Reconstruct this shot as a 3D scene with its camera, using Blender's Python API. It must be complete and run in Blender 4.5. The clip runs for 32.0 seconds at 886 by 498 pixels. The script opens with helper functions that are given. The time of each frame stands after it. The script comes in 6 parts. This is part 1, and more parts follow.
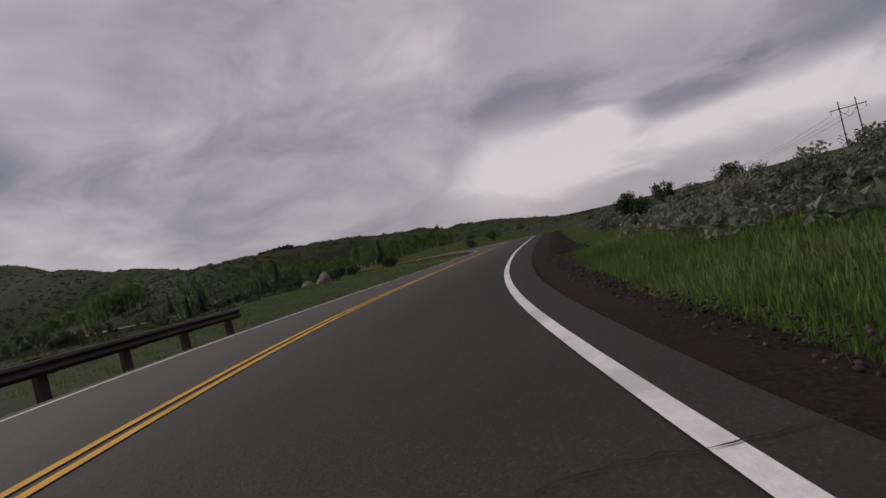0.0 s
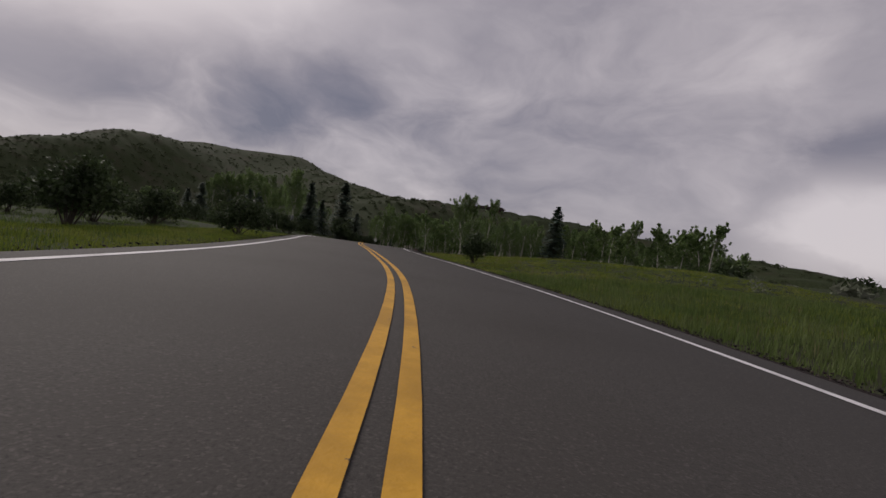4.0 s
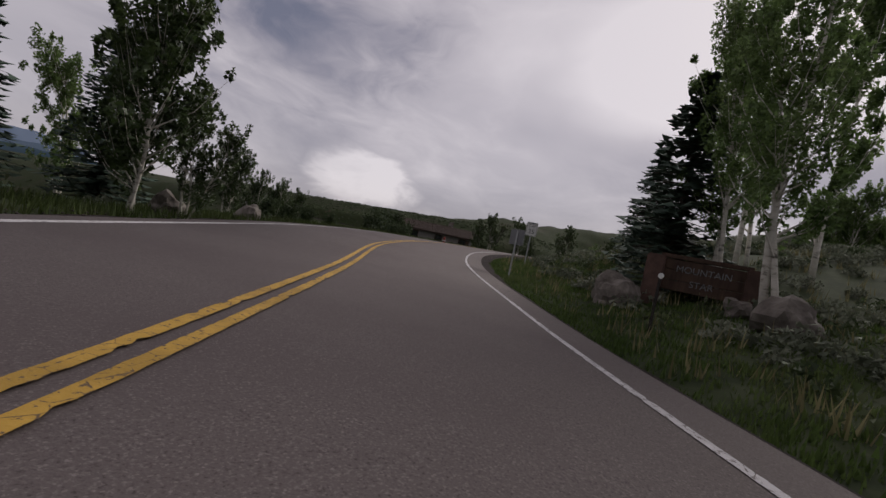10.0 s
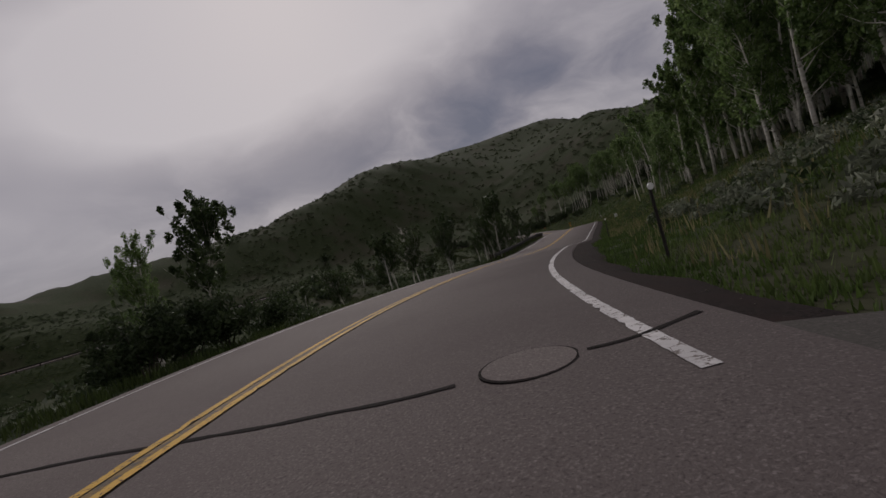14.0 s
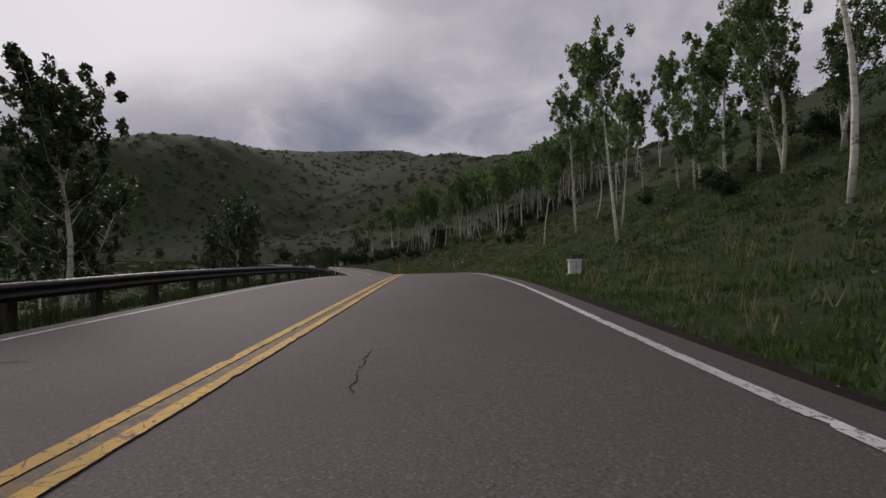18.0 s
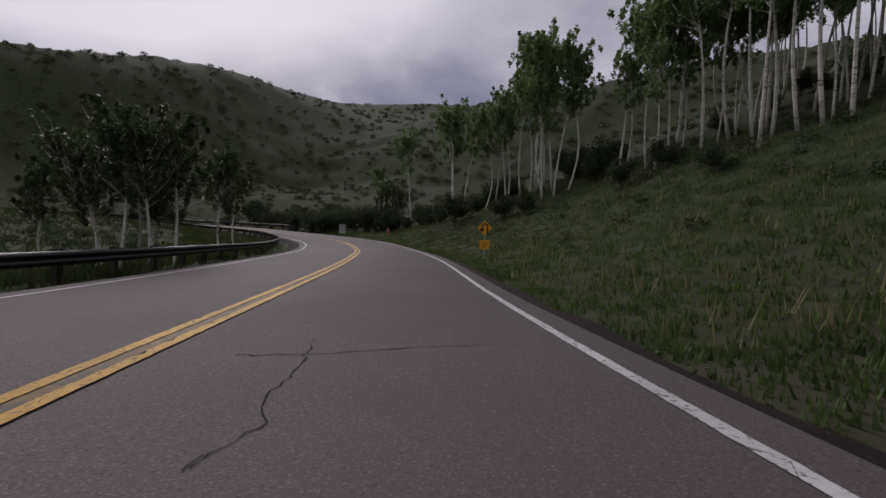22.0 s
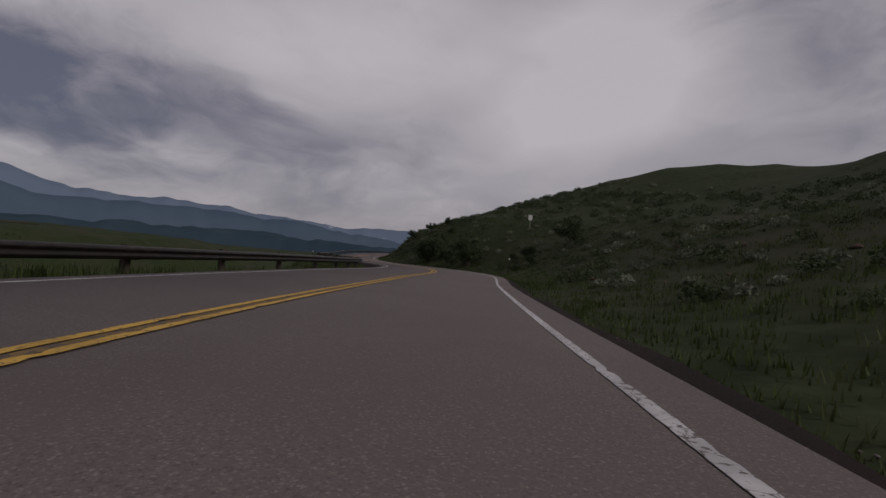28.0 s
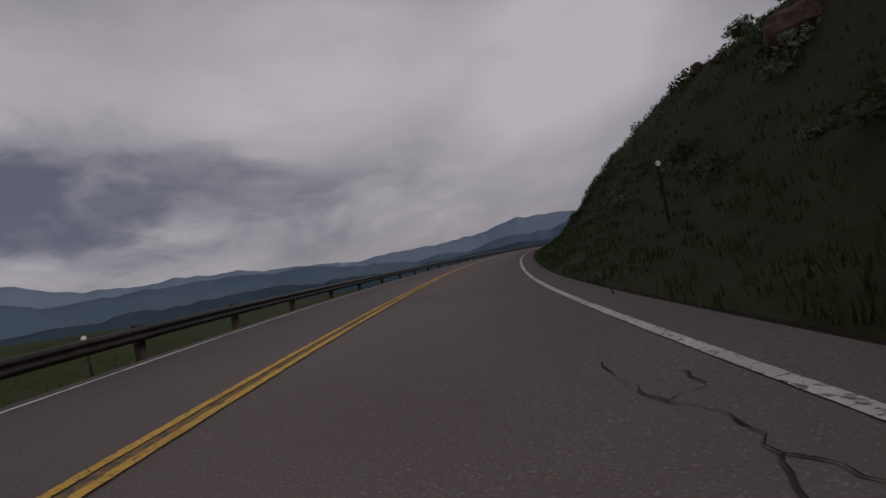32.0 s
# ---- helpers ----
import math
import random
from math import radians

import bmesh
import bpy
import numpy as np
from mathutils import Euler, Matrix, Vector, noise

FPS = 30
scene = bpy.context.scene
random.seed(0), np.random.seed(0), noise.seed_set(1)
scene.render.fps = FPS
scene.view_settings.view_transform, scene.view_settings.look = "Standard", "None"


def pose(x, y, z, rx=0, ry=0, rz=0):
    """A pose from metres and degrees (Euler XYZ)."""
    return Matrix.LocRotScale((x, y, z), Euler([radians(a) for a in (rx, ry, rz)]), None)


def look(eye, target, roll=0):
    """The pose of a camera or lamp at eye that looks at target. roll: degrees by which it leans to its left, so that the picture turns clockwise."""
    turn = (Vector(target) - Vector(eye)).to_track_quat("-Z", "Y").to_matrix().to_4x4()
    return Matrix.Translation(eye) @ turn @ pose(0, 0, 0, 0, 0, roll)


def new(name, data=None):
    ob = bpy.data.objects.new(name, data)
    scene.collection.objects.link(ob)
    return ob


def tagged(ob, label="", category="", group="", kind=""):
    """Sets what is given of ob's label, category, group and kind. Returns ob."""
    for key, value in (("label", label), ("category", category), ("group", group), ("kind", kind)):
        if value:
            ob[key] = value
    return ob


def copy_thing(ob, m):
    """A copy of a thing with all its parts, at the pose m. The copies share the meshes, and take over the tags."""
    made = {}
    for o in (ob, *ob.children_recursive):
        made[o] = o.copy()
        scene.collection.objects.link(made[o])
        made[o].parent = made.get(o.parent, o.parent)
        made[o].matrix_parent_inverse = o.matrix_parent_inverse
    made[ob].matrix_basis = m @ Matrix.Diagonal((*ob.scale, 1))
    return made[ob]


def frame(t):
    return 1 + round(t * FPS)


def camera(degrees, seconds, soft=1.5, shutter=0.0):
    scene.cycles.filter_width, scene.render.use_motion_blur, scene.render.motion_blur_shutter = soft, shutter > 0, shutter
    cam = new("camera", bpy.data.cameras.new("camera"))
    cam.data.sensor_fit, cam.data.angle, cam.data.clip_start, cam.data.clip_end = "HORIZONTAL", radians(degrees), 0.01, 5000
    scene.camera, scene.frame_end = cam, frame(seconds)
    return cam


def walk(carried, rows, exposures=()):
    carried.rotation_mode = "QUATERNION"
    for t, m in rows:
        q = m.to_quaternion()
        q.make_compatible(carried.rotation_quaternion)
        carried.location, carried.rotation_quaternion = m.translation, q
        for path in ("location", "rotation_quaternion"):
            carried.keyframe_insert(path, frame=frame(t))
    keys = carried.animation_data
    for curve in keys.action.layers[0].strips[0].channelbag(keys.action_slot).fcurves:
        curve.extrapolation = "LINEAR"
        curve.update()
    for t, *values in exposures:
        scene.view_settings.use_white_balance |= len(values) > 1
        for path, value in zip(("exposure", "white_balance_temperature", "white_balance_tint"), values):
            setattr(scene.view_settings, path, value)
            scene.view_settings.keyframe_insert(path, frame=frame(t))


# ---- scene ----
# ---------------------------------------------------------------- camera
def eye(x, y, z, yaw, pitch, roll):
    """The camera at a place, turned to its left from +y, tilted up and leaning to its left."""
    a, b = radians(yaw), radians(pitch)
    ahead = Vector((-math.sin(a) * math.cos(b), math.cos(a) * math.cos(b), math.sin(b)))
    return look((x, y, z), Vector((x, y, z)) + ahead, roll)


cam = camera(86.51, 32.0, soft=1.5)
walk(cam, [
    (0, eye(2.763, -0.033, 0.865, -5.372, 0.083, -13.995)),
    (0.5, eye(5.805, 10.378, 0.935, -10.693, 0.688, -6.779)),
    (1, eye(7.612, 20.762, 0.829, -17.997, 0.824, -1.885)),
    (1.5, eye(11.309, 30.883, 0.853, -15.632, 0.904, 0.881)),
    (2, eye(14.045, 41.758, 0.878, -15.015, 0.516, 3.887)),
    (2.5, eye(17.303, 53.752, 0.684, -7.891, 0.040, 11.786)),
    (3, eye(17.681, 66.517, 0.662, 2.449, -0.592, 18.177)),
    (3.5, eye(14.931, 78.498, 0.577, 16.885, 0.179, 15.310)),
    (5.5, eye(-4.474, 111.738, 1.448, 32.000, 1.637, -5.718)),
    (6, eye(-8.839, 118.884, 1.632, 25.087, -0.146, -14.235)),
    (6.5, eye(-12.273, 126.742, 1.708, 14.443, -1.840, -11.155)),
    (7, eye(-14.105, 134.661, 1.561, 11.724, -3.170, -3.251)),
    (7.5, eye(-15.496, 141.806, 1.374, 12.977, -4.774, 4.080)),
    (8, eye(-18.165, 148.400, 0.997, 28.489, -3.790, 21.590)),
    (8.5, eye(-22.836, 153.407, 0.865, 47.049, -5.531, 25.073)),
    (9, eye(-30.710, 154.525, 0.794, 65.516, 0.736, 20.831)),
    (9.5, eye(-38.543, 155.643, 1.163, 85.767, -0.657, 17.891)),
    (10, eye(-46.251, 154.749, 1.170, 104.457, -0.458, 11.954)),
    (10.5, eye(-52.812, 152.424, 1.267, 112.482, 2.273, -5.900)),
    (11, eye(-59.378, 150.216, 1.464, 106.735, 1.066, -9.653)),
    (11.5, eye(-65.741, 147.957, 1.744, 96.719, 1.584, -14.600)),
    (12, eye(-72.463, 147.868, 1.949, 91.038, 2.614, -12.510)),
    (12.5, eye(-79.716, 149.422, 2.204, 79.265, 0.251, -12.002)),
    (13, eye(-87.397, 150.248, 2.477, 68.311, 2.236, -10.094)),
    (13.5, eye(-94.384, 152.872, 2.449, 59.358, 0.461, -12.122)),
    (14, eye(-100.695, 157.529, 2.835, 54.012, -0.429, -14.873)),
    (14.5, eye(-107.506, 163.460, 2.708, 44.678, -1.772, -11.273)),
    (15, eye(-113.343, 170.149, 2.490, 37.498, -2.395, -5.987)),
    (15.5, eye(-117.933, 175.903, 2.050, 34.370, -2.052, -1.290)),
    (17.5, eye(-130.030, 194.300, 1.113, 34.442, 0.930, 1.509)),
    (18, eye(-134.457, 200.152, 1.131, 33.452, 0.857, -0.833)),
    (18.5, eye(-138.620, 206.172, 1.189, 33.269, 0.699, 1.438)),
    (19, eye(-142.667, 212.615, 1.244, 35.415, 0.393, 4.420)),
    (19.5, eye(-147.693, 219.116, 1.085, 35.051, -1.685, 7.202)),
    (20, eye(-153.104, 225.625, 0.798, 41.189, -2.542, 7.080)),
    (20.5, eye(-159.001, 232.154, 0.255, 43.238, -3.374, 6.997)),
    (21, eye(-165.412, 238.671, -0.262, 45.671, -3.540, -1.530)),
    (21.5, eye(-171.933, 245.076, -0.766, 44.318, -1.983, -8.248)),
    (22, eye(-178.493, 252.522, -0.960, 40.002, -1.608, 1.888)),
    (22.5, eye(-186.057, 259.988, -1.093, 45.786, -0.717, 2.238)),
    (23, eye(-194.488, 267.788, -1.142, 49.698, -0.159, 7.424)),
    (23.5, eye(-204.615, 275.430, -1.024, 59.408, -1.076, 19.336)),
    (24, eye(-216.742, 280.586, -0.859, 76.359, 2.001, 27.103)),
    (24.5, eye(-229.528, 280.779, -0.493, 91.268, 1.631, 27.283)),
    (25, eye(-241.893, 277.122, 0.101, 111.838, 0.924, 25.415)),
    (25.5, eye(-252.668, 268.837, 0.725, 134.931, 1.110, 24.557)),
    (26, eye(-260.245, 257.362, 1.220, 155.021, 2.156, 25.144)),
    (26.5, eye(-263.843, 245.166, 1.585, 170.909, 1.222, 15.646)),
    (28.5, eye(-264.096, 204.358, 1.901, 182.258, 0.620, 4.078)),
    (29, eye(-263.632, 191.016, 1.722, 188.085, 0.476, 9.181)),
    (29.3, eye(-262.379, 183.519, 1.589, 191.115, -1.243, 14.817)),
    (29.5, eye(-261.450, 178.249, 1.535, 194.771, -0.319, 14.455)),
    (30, eye(-257.089, 165.553, 1.283, 202.190, -2.143, 3.079)),
    (30.5, eye(-251.727, 153.780, 1.035, 200.369, -1.205, -4.137)),
    (31, eye(-248.646, 141.547, 0.961, 191.907, 1.345, -12.309)),
    (31.5, eye(-246.449, 129.651, 1.065, 186.302, 1.089, -11.266)),
    (32, eye(-246.349, 117.847, 1.110, 183.417, 1.817, -10.601)),
], [(0, -0.05, 6550, 13), (2, -0.25, 6550, 15), (3.5, -0.2, 6550, 15), (5.5, 0.1, 6550, 13), (6, 0.1, 6600, 14), (7, 0.52, 6600, 13), (8, 0.42, 6650, 12), (9, 0.5, 6350, 13), (10, 0.08, 6450, 14), (11, -0.25, 6500, 13), (12, -0.52, 6450, 13), (13, -0.5, 6400, 14), (14, -0.4, 6500, 13), (15, 0.0, 6600, 13), (18, 0.1, 6350, 13), (19, -0.05, 6400, 13), (20, 0.45, 6450, 14), (22, 0.08, 6150, 16), (23, 0.05, 6150, 14), (24, 0.1, 6050, 12), (25, 0.12, 6150, 13), (26, 0.0, 6350, 13), (28.5, -0.55, 6400, 14), (30, -0.55, 6400, 15), (32, -0.55, 6400, 14)])

# ---------------------------------------------------------------- world and light
world = bpy.data.worlds.new("world")
scene.world = world
world.use_nodes = True
wt = world.node_tree
wt.nodes.clear()


def wlink(a, b):
    wt.links.new(a, b)


def wmath(op, a, b=None, c=None, clamp=False):
    n = wt.nodes.new("ShaderNodeMath")
    n.operation, n.use_clamp = op, clamp
    for k, v in enumerate((a, b, c)):
        if v is None:
            continue
        if isinstance(v, (int, float)):
            n.inputs[k].default_value = v
        else:
            wlink(v, n.inputs[k])
    return n.outputs[0]


def wmix(fac, a, b):
    n = wt.nodes.new("ShaderNodeMix")
    n.data_type = "RGBA"
    for sock, v in ((n.inputs[0], fac), (n.inputs[6], a), (n.inputs[7], b)):
        if isinstance(v, (int, float)):
            sock.default_value = v
        elif isinstance(v, tuple):
            sock.default_value = (*v, 1)
        else:
            wlink(v, sock)
    return n.outputs[2]


def wnoise(vec, scale, detail=6.0, rough=0.55, distort=0.0):
    n = wt.nodes.new("ShaderNodeTexNoise")
    n.inputs["Scale"].default_value, n.inputs["Detail"].default_value = scale, detail
    n.inputs["Roughness"].default_value, n.inputs["Distortion"].default_value = rough, distort
    wlink(vec, n.inputs["Vector"])
    return n.outputs["Fac"]


SUN_ELEVATION, SUN_AZIMUTH = 33.0, -66.0
sky = wt.nodes.new("ShaderNodeTexSky")
sky.sky_type, sky.sun_disc = "NISHITA", False
sky.sun_elevation, sky.sun_rotation = radians(SUN_ELEVATION), radians(SUN_AZIMUTH)
way = wt.nodes.new("ShaderNodeTexCoord").outputs["Generated"]
split = wt.nodes.new("ShaderNodeSeparateXYZ")
wlink(way, split.inputs[0])
# billowing cloud, flattened towards the ground line and stirred by a slow second noise
flat = wt.nodes.new("ShaderNodeVectorMath")
flat.operation = "MULTIPLY"
flat.inputs[1].default_value = (1.0, 1.0, 2.1)
wlink(way, flat.inputs[0])
stir = wt.nodes.new("ShaderNodeTexNoise")
stir.inputs["Scale"].default_value, stir.inputs["Detail"].default_value = 2.3, 3.0
wlink(flat.outputs[0], stir.inputs["Vector"])
drift = wt.nodes.new("ShaderNodeVectorMath")
drift.operation = "MULTIPLY_ADD"
drift.inputs[1].default_value = (0.5, 0.5, 0.5)
wlink(stir.outputs["Color"], drift.inputs[0])
wlink(flat.outputs[0], drift.inputs[2])
big = wnoise(drift.outputs[0], 1.7, 2.0, 0.5)
fine = wnoise(drift.outputs[0], 4.6, 8.0, 0.56)
mixed = wmath("ADD", wmath("MULTIPLY", big, 0.5), wmath("MULTIPLY", fine, 0.5))
tone = wmath("MULTIPLY_ADD", wmath("SUBTRACT", mixed, 0.5), 1.9, 0.56)
ragged = wmath("SUBTRACT", fine, 0.5)


def cloud_spot(az, el, wide, tall, gain, soft=1.1, edge=1.5):
    """A cloud bank or a gap at a bearing (degrees to the left of +y) and height above the horizon, with a ragged edge."""
    global tone
    a, e = radians(az), radians(el)
    n = wt.nodes.new("ShaderNodeMapping")
    n.vector_type = "TEXTURE"
    n.inputs["Location"].default_value = (-math.sin(a) * math.cos(e), math.cos(a) * math.cos(e), math.sin(e))
    n.inputs["Rotation"].default_value = (0, 0, a)
    n.inputs["Scale"].default_value = (math.sin(radians(wide)), math.sin(radians(wide)), math.sin(radians(tall)))
    wlink(way, n.inputs["Vector"])
    size = wt.nodes.new("ShaderNodeVectorMath")
    size.operation = "LENGTH"
    wlink(n.outputs[0], size.inputs[0])
    r = wmath("MULTIPLY_ADD", ragged, edge, size.outputs["Value"])
    m = wt.nodes.new("ShaderNodeMapRange")
    m.interpolation_type = "SMOOTHSTEP"
    m.inputs["From Min"].default_value, m.inputs["From Max"].default_value = 1.0 + soft * 0.5, max(0.05, 1.0 - soft)
    m.inputs["To Min"].default_value, m.inputs["To Max"].default_value = 0.0, gain
    wlink(r, m.inputs["Value"])
    tone = wmath("ADD", tone, m.outputs[0])


# gaps that let light through
for bank in (
        (-27, 9.0, 4.5, 2.6, 0.42, 0.5, 3.0), (-22, 7.0, 16, 3.2, 0.24), (-52, 6.2, 20, 3.6, 0.5, 0.6, 2.2), (-42, 20, 20, 6, 0.34), (-36, 6.0, 14, 2.4, 0.16), (100, 9, 14, 5, 0.12), (66, 27, 26, 11, 0.12), (95, 24, 20, 10, 0.12),
        (115, 5.6, 5.5, 3.4, 0.5, 0.35, 2.4), (86, 27, 24, 11, 0.2), (78, 20, 16, 9, 0.14), (52, 29, 22, 10, 0.16), (136, 16, 12, 7, 0.2), (160, 20, 16, 13, 0.38),
        (-166, 22, 30, 11, 0.42), (-146, 21, 22, 5, 0.16), (-157, 14.5, 9, 2.4, 0.2, 0.6, 2.6), (-131, 6.8, 12, 2.6, 0.22), (-19, 7.7, 9, 5, 0.42, 0.6, 2.4), (77, 18.6, 22, 8, 0.14, 0.9, 1.6), (80, 24.3, 10, 7, 0.18, 0.9, 1.8), (50, 33.3, 16, 10, 0.1, 0.9, 1.6), (60, 26.0, 15, 9, 0.1, 0.9, 1.6)):
    cloud_spot(*bank)
# dark banks
for bank in (
        (-52, 11.5, 15, 3.4, -0.26, 0.6, 2.2), (-36, 9.6, 8, 1.8, -0.3, 0.5, 2.6), (-21, 14, 7, 2.8, -0.24, 0.8, 2.2), (17, 12, 30, 9, -0.12), (34, 11, 20, 8, -0.1), (131, 18, 16, 6, -0.26, 0.8, 2.2), (67, 12.5, 18, 4.8, -0.42),
        (45, 16, 15, 5.5, -0.26), (122, 23, 11, 6, -0.24, 0.8, 2.2), (134, 30, 15, 8, -0.34, 0.7, 2.0), (146, 22, 8, 8, -0.2), (-132, 11, 19, 5.5, -0.24, 1.1, 2.0), (-118, 16, 16, 5.5, -0.24, 0.9, 2.2), (-144, 13, 18, 5.5, -0.2, 1.1, 2.0), (-158, 6, 15, 4, -0.16), (-150, 11, 22, 5.0, -0.24, 0.8, 2.2), (-128, 14, 20, 6.0, -0.2, 0.8, 2.2)):
    cloud_spot(*bank)
ramp = wt.nodes.new("ShaderNodeValToRGB")
wlink(wmath("MULTIPLY_ADD", tone, 0.95, 0.04, clamp=True), ramp.inputs[0])
ramp.color_ramp.elements[0].color = (1.55, 1.62, 2.15, 1)
ramp.color_ramp.elements[0].position = 0.0
ramp.color_ramp.elements[1].color = (7.2, 6.8, 6.9, 1)
ramp.color_ramp.elements[1].position = 1.0
for at, rgb in ((0.25, (2.6, 2.5, 2.95)), (0.45, (3.6, 3.4, 3.75)), (0.7, (5.0, 4.7, 4.95))):
    e = ramp.color_ramp.elements.new(at)
    e.color = (*rgb, 1)
# towards the ground line the cloud layer pales a little
haze = wmath("SUBTRACT", 1.0, wmath("MULTIPLY", wmath("ABSOLUTE", split.outputs[2]), 12.0), clamp=True)
cloud = wmix(wmath("MULTIPLY", haze, 0.35), ramp.outputs[0], (3.9, 3.7, 3.9))
whole = wmix(0.93, sky.outputs[0], cloud)
bg = wt.nodes.new("ShaderNodeBackground")
bg.inputs[1].default_value = 0.094
wlink(whole, bg.inputs[0])
wout = wt.nodes.new("ShaderNodeOutputWorld")
wlink(bg.outputs[0], wout.inputs[0])

sun_data = bpy.data.lights.new("sun", "SUN")
sun_data.energy, sun_data.angle, sun_data.color = 1.7, radians(24), (1.0, 0.95, 0.88)
sun = new("sun", sun_data)
_a, _e = radians(SUN_AZIMUTH), radians(SUN_ELEVATION)
sun.matrix_world = look((100 * math.sin(_a) * math.cos(_e), 100 * math.cos(_a) * math.cos(_e), 100 * math.sin(_e)), (0, 0, 0))


# ---------------------------------------------------------------- materials
def surface(name, stops, scale, rough=0.9, bump=0.0, bump_scale=None, second=None, second_scale=0.15, second_at=(0.45, 0.6),
            metal=0.0, space="position", random_value=0.0, stretch=(1, 1, 1), detail=5.0, gloss=0.3, island=False, sheer=0.0):
    """A principled material: a noise of small scale through colour stops, a second colour in larger stains, and fine relief."""
    m = bpy.data.materials.new(name)
    m.use_nodes = True
    nt = m.node_tree
    b = nt.nodes["Principled BSDF"]
    b.inputs["Roughness"].default_value, b.inputs["Metallic"].default_value = rough, metal
    b.inputs["Specular IOR Level"].default_value = gloss
    if space == "position":
        co = nt.nodes.new("ShaderNodeNewGeometry").outputs["Position"]
    else:
        co = nt.nodes.new("ShaderNodeTexCoord").outputs["Object"]
    mp = nt.nodes.new("ShaderNodeMapping")
    mp.inputs["Scale"].default_value = stretch
    nt.links.new(co, mp.inputs["Vector"])
    co = mp.outputs["Vector"]

    def noise_of(s, d):
        n = nt.nodes.new("ShaderNodeTexNoise")
        n.inputs["Scale"].default_value, n.inputs["Detail"].default_value = s, d
        n.inputs["Roughness"].default_value = 0.6
        nt.links.new(co, n.inputs["Vector"])
        return n.outputs["Fac"]

    r = nt.nodes.new("ShaderNodeValToRGB")
    nt.links.new(noise_of(scale, detail), r.inputs[0])
    n = len(stops)
    r.color_ramp.elements[0].color, r.color_ramp.elements[1].color = (*stops[0], 1), (*stops[-1], 1)
    r.color_ramp.elements[0].position, r.color_ramp.elements[1].position = 0.32, 0.68
    for k in range(1, n - 1):
        r.color_ramp.elements.new(0.32 + 0.36 * k / (n - 1)).color = (*stops[k], 1)
    colour = r.outputs[0]
    if second:
        r2 = nt.nodes.new("ShaderNodeValToRGB")
        nt.links.new(noise_of(second_scale, 4.0), r2.inputs[0])
        r2.color_ramp.elements[0].position, r2.color_ramp.elements[1].position = second_at
        mx = nt.nodes.new("ShaderNodeMix")
        mx.data_type = "RGBA"
        nt.links.new(r2.outputs[0], mx.inputs[0])
        nt.links.new(colour, mx.inputs[6])
        mx.inputs[7].default_value = (*second, 1)
        colour = mx.outputs[2]
    if random_value:
        hs = nt.nodes.new("ShaderNodeHueSaturation")
        rnd = nt.nodes.new("ShaderNodeNewGeometry").outputs["Random Per Island"] if island else nt.nodes.new("ShaderNodeObjectInfo").outputs["Random"]
        mr = nt.nodes.new("ShaderNodeMapRange")
        nt.links.new(rnd, mr.inputs[0])
        mr.inputs["To Min"].default_value, mr.inputs["To Max"].default_value = 1 - random_value, 1 + random_value
        nt.links.new(mr.outputs[0], hs.inputs["Value"])
        nt.links.new(colour, hs.inputs["Color"])
        colour = hs.outputs[0]
    nt.links.new(colour, b.inputs["Base Color"])
    if sheer:
        tr = nt.nodes.new("ShaderNodeBsdfTranslucent")
        nt.links.new(colour, tr.inputs["Color"])
        ms = nt.nodes.new("ShaderNodeMixShader")
        ms.inputs[0].default_value = sheer
        nt.links.new(b.outputs[0], ms.inputs[1])
        nt.links.new(tr.outputs[0], ms.inputs[2])
        nt.links.new(ms.outputs[0], nt.nodes["Material Output"].inputs["Surface"])
    if bump:
        bp = nt.nodes.new("ShaderNodeBump")
        bp.inputs["Strength"].default_value, bp.inputs["Distance"].default_value = bump, 0.02
        nt.links.new(noise_of(bump_scale or scale, 4.0), bp.inputs["Height"])
        nt.links.new(bp.outputs[0], b.inputs["Normal"])
    return m


def asphalt(name, base, light, dark, patch):
    """Asphalt: pale and dark chips of stone in a grey binder, wheel-worn stains."""
    m = surface(name, [dark, base, base, light], 55, rough=0.88, bump=0.35, bump_scale=70, second=patch, second_scale=0.35, second_at=(0.42, 0.7), detail=3.0, gloss=0.2)
    nt = m.node_tree
    b = nt.nodes["Principled BSDF"]
    was = b.inputs["Base Color"].links[0].from_socket
    v = nt.nodes.new("ShaderNodeTexVoronoi")
    v.inputs["Scale"].default_value = 95
    nt.links.new(nt.nodes["Mapping"].outputs["Vector"], v.inputs["Vector"])
    sep = nt.nodes.new("ShaderNodeSeparateColor")
    nt.links.new(v.outputs["Color"], sep.inputs[0])
    mr = nt.nodes.new("ShaderNodeMapRange")
    mr.inputs["From Min"].default_value, mr.inputs["From Max"].default_value = 0.86, 1.0
    mr.inputs["To Max"].default_value = 0.22
    nt.links.new(sep.outputs[0], mr.inputs[0])
    mx = nt.nodes.new("ShaderNodeMix")
    mx.data_type = "RGBA"
    nt.links.new(mr.outputs[0], mx.inputs[0])
    nt.links.new(was, mx.inputs[6])
    mx.inputs[7].default_value = (*[c * 2.2 for c in light], 1)
    nt.links.new(mx.outputs[2], b.inputs["Base Color"])
    return m


